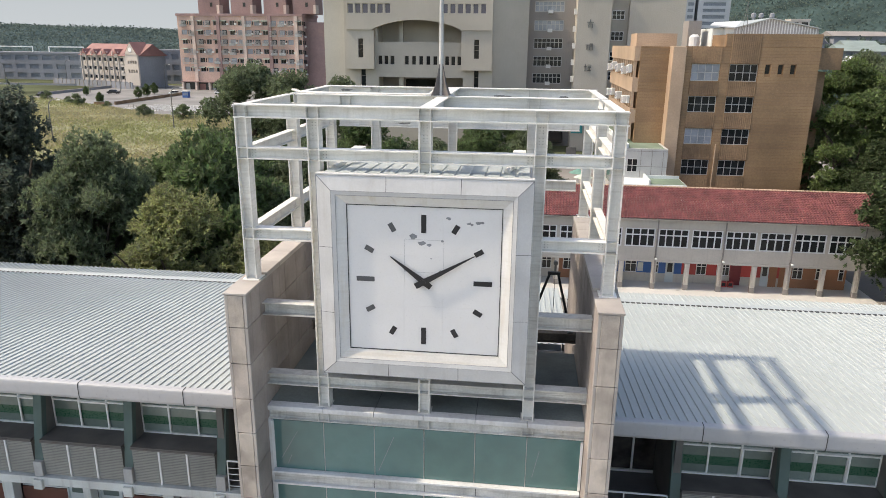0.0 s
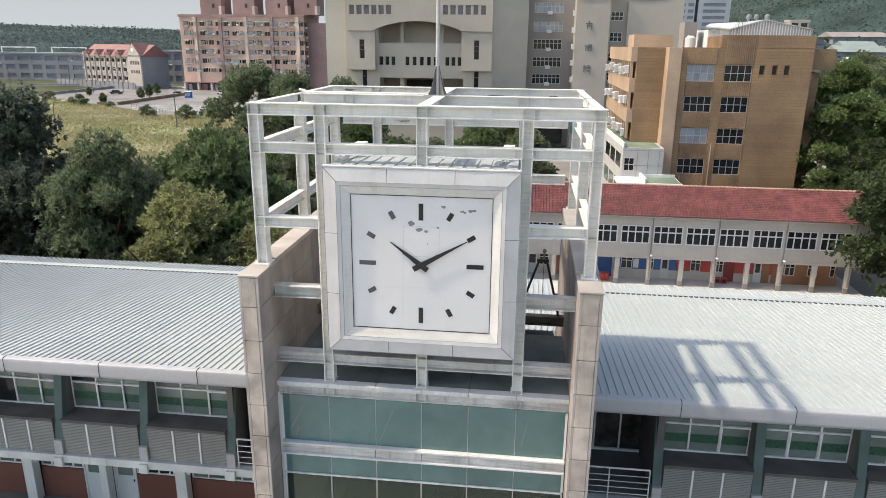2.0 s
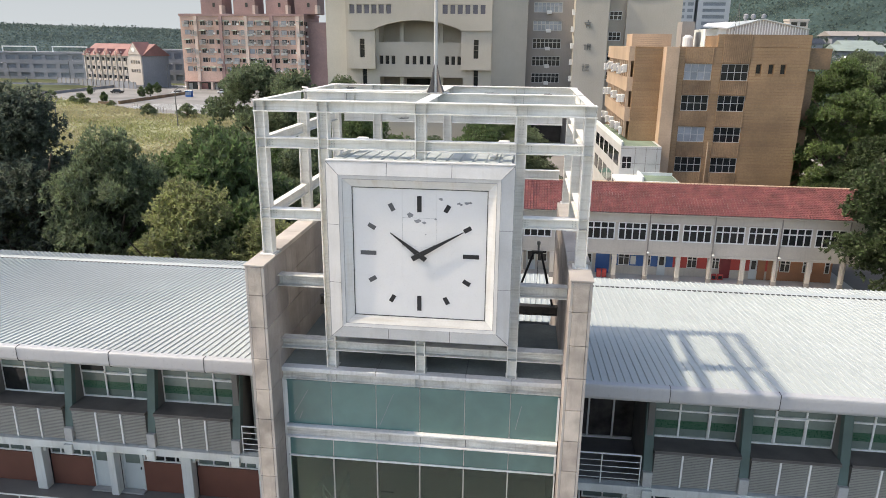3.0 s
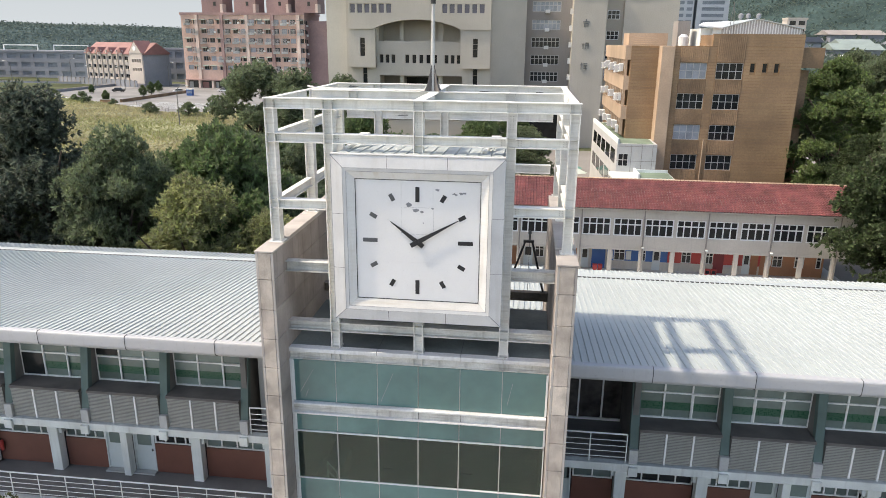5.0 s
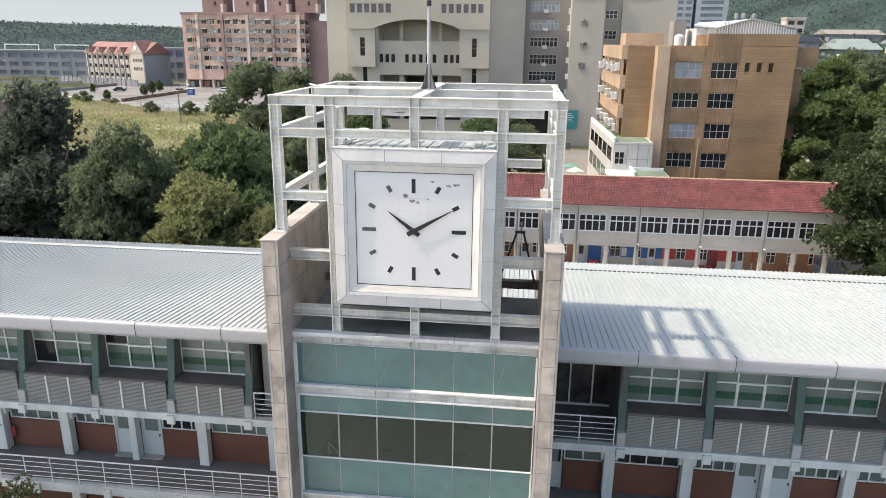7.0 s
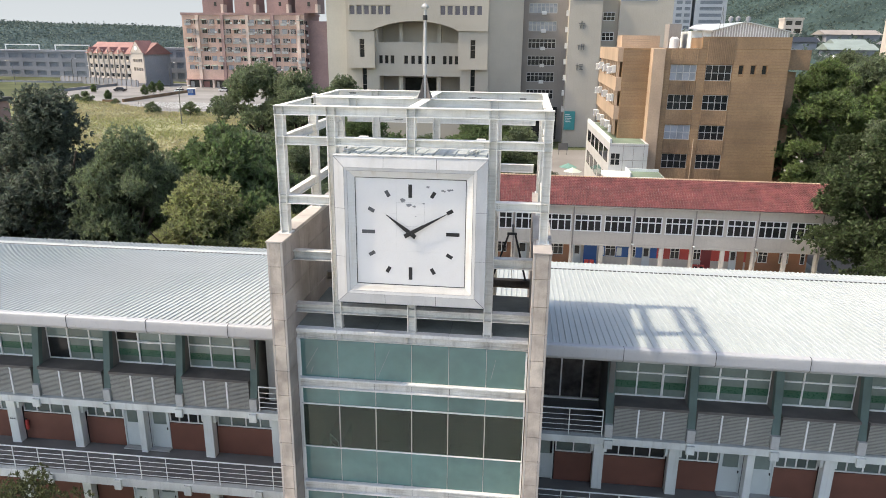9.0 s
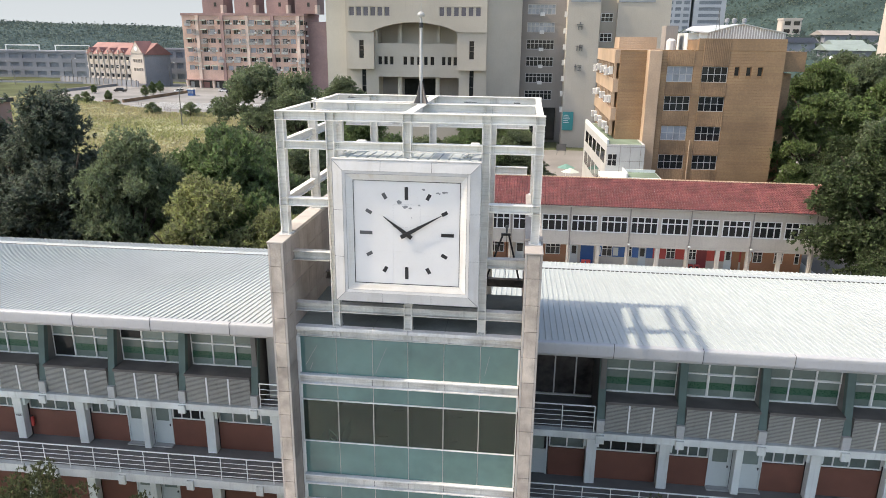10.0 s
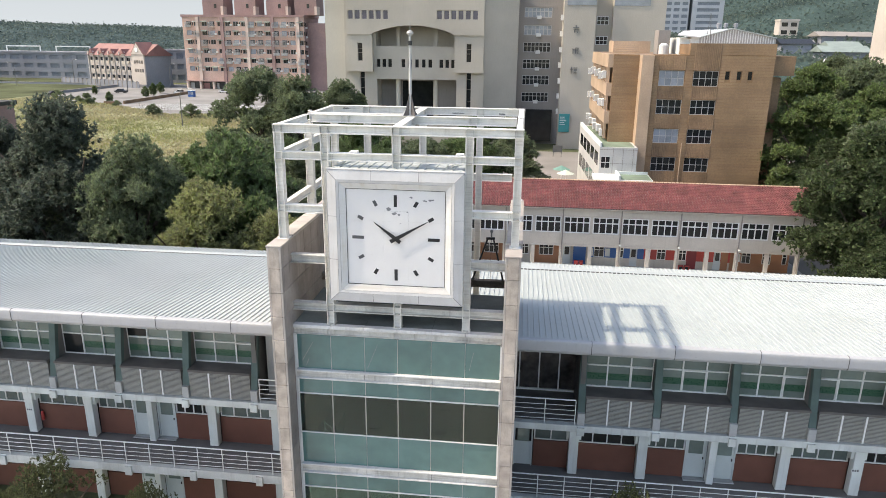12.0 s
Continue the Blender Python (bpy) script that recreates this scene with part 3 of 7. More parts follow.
for i, x in enumerate(XC):
    outer = i in (0, 4)
    bar((x, YF, 15.5 if outer else 12.385), (x, YF, ZT - 0.28), name="column", h=0.26, w=0.3)
    for zr in ((ZM, ZL) if outer else (ZM,)):
        for zp in (zr, zr - 0.24):
            part("joint_plate", [(x - 0.115, YF - 0.145, zp - 0.012 - SZ, x + 0.115, YF + 0.145, zp + 0.002 - SZ)], STEEL_OLD, steel)
    if outer:
        part("base_plate", [(x - 0.19, YF - 0.2, 15.48 - SZ, x + 0.19, YF + 0.2, 15.5 - SZ)], STEEL, steel)
        for y in (YM, YR):
            bar((x, y, 15.57), (x, y, ZT - 0.3), name="column", h=0.28, w=0.28)
            part("base_plate", [(x - 0.19, y - 0.2, 15.55 - SZ, x + 0.19, y + 0.2, 15.57 - SZ)], STEEL, steel)
    else:
        part("base_plate", [(x - 0.16, YF - 0.17, 12.365 - SZ, x + 0.16, YF + 0.17, 12.385 - SZ)], STEEL_OLD, steel)
        for z in (13.15, 12.88):
            part("joint_plate", [(x - 0.115, YF - 0.145, z - 0.012 - SZ, x + 0.115, YF + 0.145, z - SZ)], STEEL_OLD, steel)
for x in XR:
    bar((x, YR, 10.94), (x, YR, ZT - 0.3), name="column", h=0.27, w=0.27)
RUSTED = mat("rusted_beam", (0.2, 0.165, 0.135), 0.8, var=0.25, scale=2, fine=20, bump=0.006)
# rings of beams
for y, x0, x1, h in ((YF, XC[0] - 0.15, XC[4] + 0.15, 0.28), (YM, -3.8, 3.88, 0.3), (YR, XC[0] - 0.15, XC[4] + 0.15, 0.3)):
    bar((x0, y, ZT), (x1, y, ZT), h=h)
    for x in (XC if y == YF else XR):
        plates(x, y, ZT, h, 0.125)
for x in (XC[0], XC[4]):
    for z in (ZT, ZM, ZL):
        for y0, y1 in ((YF + 0.16, YM - 0.155), (YM + 0.155, YR - 0.155)):
            bar((x, y0, z), (x, y1, z), h=0.28, w=0.19)
bar((0.035, YF + 0.155, ZT - 0.004), (0.035, YM - 0.155, ZT - 0.004), h=0.3)
bar((-0.04, YM + 0.155, ZT - 0.004), (-0.04, YR - 0.155, ZT - 0.004), h=0.3)
for a, b in zip(XC, XC[1:]):
    bar((a + 0.132, YF, ZM), (b - 0.132, YF, ZM), h=0.25)
for a, b in ((XC[0], XC[1]), (XC[3], XC[4])):
    bar((a + 0.132, YF, ZL), (b - 0.132, YF, ZL), h=0.26)
bar((WL, YF, 14.93), (XC[1] - 0.132, YF, 14.93), STEEL_OLD, h=0.3)
bar((XC[3] + 0.132, YF, 14.94), (WR, YF, 14.94), STEEL_OLD, h=0.3)
cuts = [WL - 0.132, *XC[1:4], WR + 0.132]
for a, b in zip(cuts, cuts[1:]):
    bar((a + 0.132, YF, 13.15), (b - 0.132, YF, 13.15), STEEL_OLD, h=0.28)
for a, b in zip([-3.8, *XR], [*XR, 3.88]):
    for z in (ZM, ZL - 0.03):
        bar((a + 0.145, YR, z), (b - 0.145, YR, z), h=0.31, w=0.25)
bar((WL, 4.3, 13.04), (WR, 4.3, 13.04), RUSTED, h=0.28, w=0.24)
# bolts where the beams meet the columns
bolt = tube("bolt", [(0, 0, 0), (0, -0.014, 0)], 0.014, 6)


def bolt_group(x, z):
    for bx in (-0.035, 0.035):
        for bz in (-0.06, 0, 0.06):
            put("bolt", bolt, STEEL_OLD, steel, "grey weathered bolt", (x + bx, YF - 0.01, z + bz - SZ))


for a, b in zip(XC, XC[1:]):
    for z in ((ZM - 0.125, ZL - 0.13) if a in (XC[0], XC[3]) else (ZM - 0.125,)):
        for x in (a + 0.215, b - 0.215):
            bolt_group(x, z)
for x in XC[1:4]:
    for z in (18.98, 18.76):
        bolt_group(x, z)
# patches where the paint has peeled and dirt has gathered
rnd = random.Random(12)
GRIME = mat("grimy_steel", (0.3, 0.295, 0.27), 0.7, var=0.25, scale=6, fine=40, bump=0.004)
for x, y, z, sx, sz in ((1.35, YR - 0.014, 19.17, 0.4, 0.03), (-3.4, YR - 0.014, 19.28, 0.22, 0.05), (3.2, YR - 0.014, 19.17, 0.2, 0.04), (-1.6, YR - 0.014, 18.3, 0.3, 0.03)):
    n = 14
    v = [(x + sx * rnd.uniform(0.5, 1.1) * math.cos(2 * math.pi * i / n), y, z - SZ + sz * rnd.uniform(0.4, 1.15) * math.sin(2 * math.pi * i / n)) for i in range(n)]
    put("grime_patch", poly("grime_patch", v, [tuple(range(n))]), GRIME, steel, "dark patch of peeled paint and dirt")
# small bracket boxes behind the front ring
for x in (-1.75, 2.0):
    part("bracket", [(x - 0.14, 2.0, 18.24 - SZ, x + 0.14, 2.35, 18.34 - SZ)], STEEL, steel, "white bracket box", 0.01)
    put("bracket_arm", tube("bracket_arm", [(x - 0.25, 0.92, 18.06 - SZ), (x, 2.1, 18.22 - SZ)], 0.07, 6), STEEL, steel)

# coping and beam over the glass
ledge = thing("parapet_coping", "weathered metal coping on a steel beam above the glass", "coping", (0, 0, 11.9))
for a, b in zip([WL, *GX[1:-1]], [*GX[1:-1], WR]):
    part("coping_sheet", [(a + 0.004, 0.47, 0.345, b - 0.004, 0.73, 0.465)], ALU_BAND, ledge, "", 0.012)
# stained beam; the darker steel also replaces shadow cast by the coping
put("beam", section("beam", (WL, 0.6, 0.344), (WR, 0.6, 0.344), h=0.25, w=0.17), STEEL_OLD, ledge)
for x in XC[1:4]:
    for dx in (-0.125, 0.125):
        part("stiffener", [(x + dx - 0.008, 0.495, 0.12, x + dx + 0.008, 0.588, 0.318)], STEEL_OLD, ledge)

# ---- the clock ----
# cream stains; base also lowered to offset sun on the bottom slope
CREAM_STAIN = mat("clock_border_cream", (0.63, 0.61, 0.565), 0.5, var=0.07, scale=1.3, fine=25, bump=0.003, smear=0.45, smear_color=(0.42, 0.35, 0.24))
clock = thing("clock", "large square white tower clock with black hands and marks", "clock", (0.062, 0.32, 15.738))


def ring(name, o, i, yo, yi, quarter):
    """One side of a square ring: outer half width o at depth yo, inner i at depth yi; quarter 0 top, 1 right, 2 bottom, 3 left."""
    pts = [(-o, yo, o), (o, yo, o), (i, yi, i), (-i, yi, i)]
    back = [(x, y + 0.05, z) for x, y, z in pts]
    c, s = [(1, 0), (0, -1), (-1, 0), (0, 1)][quarter]
    v = [(x * c - z * s, y, x * s + z * c) for x, y, z in pts + back]
    return poly(name, v, [(0, 3, 2, 1), (4, 5, 6, 7), (0, 1, 5, 4), (1, 2, 6, 5), (2, 3, 7, 6), (3, 0, 4, 7)])


HO, HI, HF = 2.28, 1.962, 1.655
YO, YI, HL = -0.085, -0.135, 1.868   # depths of the casing's outer and inner edge, half width inside its lip
for q in range(4):
    put("casing_side", ring("casing_side", HO, HI, YO, YI, q), PANEL, clock, "light grey metal casing panel")
    put("casing_lip", ring("casing_lip", HI, HL, YI + 0.002, YI + 0.016, q), PANEL, clock)
    put("border", ring("border", HL, HF, YI + 0.03, -0.01, q), CREAM_STAIN if q == 2 else FACE_STAIN, clock, "white border with brown rain stains")
    put("shadow_gap", ring("shadow_gap", HF + 0.007, HF - 0.007, -0.022, -0.022, q), SEAL, clock)
for k, (a, b) in enumerate(((-0.78, 0), (0.79, 0), (-0.78, 2), (0.79, 2))):
    sgn = 1 if b == 0 else -1
    put("panel_joint", poly("panel_joint", [(a - 0.005, YO - 0.003, sgn * HO), (a + 0.005, YO - 0.003, sgn * HO), (a + 0.005, YI - 0.003, sgn * HI), (a - 0.005, YI - 0.003, sgn * HI)], [(0, 1, 2, 3)] if sgn < 0 else [(3, 2, 1, 0)]), SEAL, clock)
for sx in (-1, 1):
    for z in (0.72, -0.78):
        put("panel_joint", poly("panel_joint", [(sx * HO, YO - 0.003, z - 0.004), (sx * HO, YO - 0.003, z + 0.004), (sx * HI, YI - 0.003, z + 0.004), (sx * HI, YI - 0.003, z - 0.004)], [(0, 1, 2, 3)] if sx > 0 else [(3, 2, 1, 0)]), SEAL, clock)
for sx in (-1, 1):
    for sz in (-1, 1):
        put("mitre_joint", tube("mitre_joint", [(sx * HO, YO, sz * HO), (sx * HI, YI, sz * HI)], 0.009, 6), PEEL, clock)
for h, y, r in ((HO, YO - 0.001, 0.005), (HI, YI - 0.001, 0.004), (HL, YI + 0.017, 0.005)):
    for sx in (-1, 1):
        put("edge_seal", tube("edge_seal", [(sx * h, y, -h), (sx * h, y, h)], r, 5), PEEL, clock)
        put("edge_seal", tube("edge_seal", [(-h, y, sx * h), (h, y, sx * h)], r, 5), PEEL, clock)
# the face, of flat sheets
cutx, cutz = [-HF, -0.42, 0.42, HF], [-HF, -0.58, 0.58, HF]
for a, b in zip(cutx, cutx[1:]):
    for c, d in zip(cutz, cutz[1:]):
        part("face_sheet", [(a + 0.0005, 0, c + 0.0005, b - 0.0005, 0.03, d - 0.0005)], FACE, clock, "white enamelled face sheet")
part("face_backing", [(-HF, 0.032, -HF, HF, 0.05, HF)], SEAL, clock)
put("hatch_outline", boxes("hatch_outline", [(-0.42, -0.002, 0.2, 0.43, 0, 0.203), (-0.42, -0.002, 0.93, 0.43, 0, 0.933), (-0.42, -0.002, 0.2, -0.417, 0, 0.933), (0.427, -0.002, 0.2, 0.43, 0, 0.933)]), PEEL, clock)
for k in range(12):
    a = radians(30 * k)
    big = k % 3 == 0
    ln, wd, r = (0.4, 0.11, 1.28) if big else (0.2, 0.11, 1.365)
    cx, cz = math.sin(a) * r, math.cos(a) * r
    me = soft(boxes("hour_mark", [(-wd / 2, -0.006, -ln / 2, wd / 2, -0.001, ln / 2)]), 0.001)
    ob = put("hour_mark", me, FADED if 8 <= k <= 11 else BLACK, clock, "faded black hour mark" if 8 <= k <= 11 else "black hour mark", (cx, 0, cz))
    ob.rotation_euler = (0, a, 0)


def hand(name, ln, wd, tail, tip, y, deg):
    v = [(-wd / 2, y, -tail), (wd / 2, y, -tail), (wd / 2, y, 0.05), (tip / 2, y, ln), (-tip / 2, y, ln), (-wd / 2, y, 0.05)]
    v += [(a, y + 0.02, c) for a, _, c in v]
    f = [(0, 1, 2, 3, 4, 5), (11, 10, 9, 8, 7, 6)] + [(i, (i + 1) % 6 + 0, (i + 1) % 6 + 6, i + 6) for i in range(6)]
    me = poly(name, v, f)
    ob = put(name, me, BLACK, clock, "tapered black clock hand")
    ob.rotation_euler = (0, radians(deg), 0)


hand("minute_hand", 1.26, 0.13, 0.2, 0.016, -0.075, 60)
hand("hour_hand", 0.9, 0.125, 0.2, 0.016, -0.05, -53)
put("hub", tube("hub", [(0, 0, 0), (0, -0.085, 0)], 0.05, 12), BLACK, clock)
# worn spots where the coat has flaked
rnd = random.Random(4)
for cx, cz, s in ((-0.22, 1.0, 0.11), (-0.04, 0.86, 0.09), (0.12, 0.82, 0.06), (0.53, 1.42, 0.06), (0.96, 1.32, 0.06), (1.02, 1.3, 0.05), (1.15, 1.34, 0.06), (1.23, 1.35, 0.05), (0.38, 0.24, 0.05), (-0.4, 0.24, 0.04), (0.16, 0.52, 0.025), (0.4, 0.92, 0.04)):
    n = 11
    ring_v = [(cx + s * rnd.uniform(0.55, 1.15) * math.cos(2 * math.pi * i / n), -0.003, cz + 0.6 * s * rnd.uniform(0.5, 1.2) * math.sin(2 * math.pi * i / n)) for i in range(n)]
    put("flaked_patch", poly("flaked_patch", ring_v, [tuple(range(n))]), PEEL, clock, "grey patch of flaked paint")
# housing behind the face, with a ribbed roof
part("housing", [(-2.25, 0.06, -2.25, 2.25, 0.27, 2.25)], PANEL, clock, "light metal housing behind the face")
# side sheets added so no sun leaks through the gap behind the face
for sx in (-1, 1):
    part("housing_side", [(sx * 2.225 - 0.02, 0.272, -2.24, sx * 2.225 + 0.02, 3.5, 2.1)], PANEL, clock, "side sheet added to keep sunlight out of the housing gap")
part("housing_rear", [(-2.2, 0.6, -2.2, 2.2, 3.5, 2.1)], PANEL, clock)
prof = []
for i in range(14):
    xa = -2.2 + 4.4 * i / 14
    prof += [(xa, 0), (xa + 0.06, 0), (xa + 0.066, 0.028), (xa + 0.3, 0.028), (xa + 4.4 / 14 - 0.002, 0)]
v = [(x, -0.02, 2.3 + z) for x, z in prof] + [(x, 3.6, 2.18 + z) for x, z in prof] + [(-2.2, -0.02, 2.22), (2.2, -0.02, 2.22), (2.2, 3.6, 2.1), (-2.2, 3.6, 2.1)]
n = len(prof)
f = [(i, i + 1, n + i + 1, n + i) for i in range(n - 1)] + [(2 * n + 3, 2 * n + 2, 2 * n + 1, 2 * n), tuple(range(n - 1, -1, -1)) + (2 * n, 2 * n + 1)]
put("housing_roof", poly("housing_roof", v, f), ROOF, clock, "ribbed white sheet roof over the clock")

part("flashing", [(-2.28, -0.1, 2.281, 2.28, 0.06, 2.325)], PANEL, clock, "", 0.01)

# ---- mast ----
GUSSET = mat("weathered_gusset", (0.15, 0.135, 0.125), 0.6, var=0.2, scale=3, fine=25, bump=0.004)
mast = thing("lightning_mast", "slim pale metal mast with a bulb tip on the cage", "mast", (-0.045, YM, ZT))
put("pole", tube("pole", [(0, 0, 0), (0, 0, 0.8), (0, 0, 2.2), (0, 0, 2.9)], [0.06, 0.055, 0.05, 0.04], 10), RUSTY, mast)
put("tip_bulb", tube("tip_bulb", [(0, 0, 2.83), (0, 0, 2.87), (0, 0, 2.92), (0, 0, 2.98), (0, 0, 3.02)], [0.04, 0.11, 0.13, 0.09, 0.03], 12), RUSTY, mast, "pale bulb at the top of the mast")
put("tip_rod", tube("tip_rod", [(0, 0, 3.0), (0, 0, 3.3)], 0.012, 6), RUSTY, mast)
put("collar", tube("collar", [(0, 0, 2.5), (0, 0, 2.66)], 0.075, 10), BLACKP, mast)
for k in range(4):
    a = math.pi / 4 + k * math.pi / 2
    c, s = math.cos(a), math.sin(a)
    v = [(c * 0.05, s * 0.05, 0.02), (c * 0.32, s * 0.32, 0.02), (c * 0.2, s * 0.2, 0.25), (c * 0.06, s * 0.06, 0.78), (c * 0.05, s * 0.05, 0.78)]
    v += [(x - s * 0.015, y + c * 0.015, z) for x, y, z in v]
    put("gusset", poly("gusset", v, [(0, 1, 2, 3, 4), (9, 8, 7, 6, 5)] + [(i, (i + 1) % 5, (i + 1) % 5 + 5, i + 5) for i in range(5)]), GUSSET, mast, "dark weathered curved steel gusset")
part("mast_plate", [(-0.35, -0.2, 0, 0.35, 0.2, 0.02)], RUSTY, mast)
cable = put("cable", tube("cable", [(-4.05, 4.9, ZT + 0.03), (-4.0, 4.3, ZT + 0.08), (-3.7, 4.15, ZT + 0.03), (-2.5, 4.13, ZT + 0.027), (-1.1, 4.12, ZT + 0.027), (-0.35, 4.14, ZT + 0.03), (-0.1, 4.12, ZT + 0.26)], 0.028, 6), STEEL)
tagged(cable, "pale cable lying along the top beam", "cable")

# ---- hoist on the deck ----
hoist = thing("hoist_frame", "black steel A-frame hoist standing on a beam", "hoist", (3.05, 4.3, 13.04))
for top, foot in ((-0.11, -0.66), (0.11, 0.53)):
    put("leg", tube("leg", [(foot, 0, 0.02), (top, 0, 1.7)], 0.035, 8), BLACKP, hoist)
    part("foot_plate", [(foot - 0.08, -0.09, 0, foot + 0.08, 0.09, 0.02)], BLACKP, hoist)
part("head_beam", [(-0.17, -0.045, 1.67, 0.17, 0.045, 1.75)], BLACKP, hoist)
put("pulley", tube("pulley", [(0.03, -0.04, 2.0), (0.03, 0.04, 2.0)], 0.06, 12), IRON, hoist, "grey pulley wheel")
part("hanger", [(0.0, -0.03, 1.75, 0.06, 0.03, 1.97)], IRON, hoist)
put("rope", tube("rope", [(0.03, 0, 2.0), (0.03, 0, 0.05)], 0.008, 5), BLACKP, hoist)

# ---- school wings ----
def railing(x0, x1, y, z, posts, label, group):
    """A painted rail with five bars."""
    th = thing("railing", label, "railing", (x0, y, z), group)
    w = x1 - x0
    put("top_rail", tube("top_rail", [(0, 0, 1.12), (w, 0, 1.12)], 0.03, 8), PAINT, th)
    for k in range(4):
        put("rail_bar", tube("rail_bar", [(0, 0, 0.2 + 0.22 * k), (w, 0, 0.2 + 0.22 * k)], 0.014, 6), PAINT, th)
    pm = tube("post", [(0, 0, 0), (0, 0, 1.1)], 0.022, 6)
    for k in range(posts + 1):
        put("post", pm, PAINT, th, at=(w * k / posts, 0, 0))
    return th


def wing(s, first, pitch, edge, bays, low):
    """One wing beside the tower. s: +1 to the right, -1 to the left; first: the first pilaster from the tower's middle."""
    xs = [s * (first + pitch * i) for i in range(bays + 1)]
    far = xs[-1]
    xa, xb = min(s * edge, far), max(s * edge, far)
    side = "right" if s > 0 else "left"
    w = thing("school_wing", "three-storey school wing with white metal roof and open corridors", "building", (0, 0, GZ))
    Z = -GZ

    def p(name, items, m, label="", bev=0.0, parent=None):
        return part(name, [(min(a, d), b, c + Z, max(a, d), e, g + Z) for a, b, c, d, e, g in items], m, parent or w, label, bev)

    # roof: ribbed sheet falling to the back, cap strip, rear sheet
    def roof_z(y):
        return 11.17 - 0.1 * (y - 3.0)

    def ribbed(name, y0, y1, dz, label):
        v, f = [], []
        n = int((xb - xa) / 0.23)
        prof = []
        for i in range(n):
            x = xa + 0.23 * i
            prof += [(x, 0), (x + 0.15, 0), (x + 0.165, 0.038), (x + 0.205, 0.038), (x + 0.22, 0)]
        for y in (y0, y1):
            v += [(x, y, roof_z(y) + z + dz + Z) for x, z in prof]
        m = len(prof)
        f = [(i, i + 1, m + i + 1, m + i) for i in range(m - 1)]
        v += [(x, y, roof_z(y) - 0.06 + dz + Z) for y in (y0, y1) for x in (xa, xb)]
        k = 2 * m
        f += [(k, k + 2, k + 3, k + 1)]
        f += [tuple([k] + [k + 1] + list(range(m - 1, -1, -1)))[:2] + (m - 1, 0)]
        return put(name, poly(name, v, f), ROOF, w, label)

    ribbed("roof_sheet", 3.05, 15.35, 0, "ribbed white metal roof sheet")
    ribbed("roof_sheet", 15.3, 17.3, -0.07, "ribbed white metal roof sheet")
    p("closure_strip", [(xa, 15.16, roof_z(15.2) - 0.02, xb, 15.279, roof_z(15.2) + 0.026)], SEAL, "dark foam strip under the flashing")
    p("ridge_cap", [(xa, 15.28, roof_z(15.3) - 0.04, xb, 15.62, roof_z(15.3) + 0.05)], ROOF, "white flashing strip over the sheet ends", 0.015)
    p("roof_deck", [(xa, 3.34, 10.5, xb, 6.0, 10.56), (xa, 6.0, 9.5, xb, 17.1, 9.58)], CEIL)
    p("rear_wall", [(xa, 16.4, -0.75, xb, 16.6, 9.6)], PAINT)
    p("end_wall", [(far - 0.1, 6.0, -0.75, far + 0.1, 16.4, 9.5)], PAINT)
    # eave fascia, one rolled sheet for each bay
    jx = [s * edge] + [s * (first + 0.01 + pitch * i) for i in range(bays + 1)]
    prof = [(3.14, 11.2), (3.0, 11.195), (2.965, 11.185), (2.945, 11.165), (2.935, 11.13), (2.93, 11.05), (2.935, 10.8), (2.95, 10.745), (2.985, 10.7), (3.04, 10.665), (3.12, 10.635), (3.24, 10.61), (3.36, 10.6), (3.36, 10.66)]
    for a, b in zip(jx, jx[1:]):
        a, b = min(a, b) + 0.006, max(a, b) - 0.006
        n = len(prof)
        v = [(x, y, z + Z) for x in (a, b) for y, z in prof]
        f = [(i, i + 1, n + i + 1, n + i) for i in range(n - 1)] + [tuple(range(n))[::-1], tuple(range(n, 2 * n))]
        me = poly("eave_fascia", v, [q[::-1] for q in f])
        put("eave_fascia", me, FASCIA, w, "rolled pale grey eave fascia")
    for x in jx[1:]:
        put("eave_joint", tube("eave_joint", [(x, y - 0.004 if z > 10.6 else y, z + (0.004 if z > 11.1 else -0.004) + Z) for y, z in prof[:12]], 0.011, 5), SEAL, w)
    # slabs with stained white edges
    for zt, zb in ((6.65, 6.35), (2.95, 2.55)):
        sl = p("floor_slab", [(xa, 4.9, zb, xb, 15.0, zt - 0.02)], FLOORC, "grey corridor slab")
        p("slab_edge", [(xa, 4.6, zb, xb, 4.89, zt)], SLABW, "stained white slab edge beam", 0.01)
        for x in xs:
            p("slab_bracket", [(x - 0.16, 4.5, zb - 0.12, x + 0.16, 4.62, zt - 0.06)], SLABW, "", 0.012)
    # top storey: pilasters, fins, louvred parapet, ledge and windows
    for i, x in enumerate(xs):
        lean = [(4.66 + 0.176 * (z - 6.65), z) for z in (7.2, 10.49)]
        v = [(x + dx, y + dy, z + Z) for y, z in lean for dx, dy in ((-0.15, 0), (0.15, 0), (0.15, 0.24), (-0.15, 0.24))]
        put("pilaster", soft(poly("pilaster", v, [(0, 3, 2, 1), (4, 5, 6, 7), (0, 1, 5, 4), (1, 2, 6, 5), (2, 3, 7, 6), (3, 0, 4, 7)]), 0.012), PILASTER, w, "green-grey rendered pilaster")
        p("pilaster_foot", [(x - 0.155, 4.64, 6.652, x + 0.155, 4.96, 7.198)], BASE, "light cement foot", 0.012)
        v = [(x + dx, y, z + Z) for dx in (-0.135, 0.135) for y, z in ((4.95, 7.2), (5.75, 7.2), (5.75, 10.49), (lean[1][0] + 0.23, 10.49))]
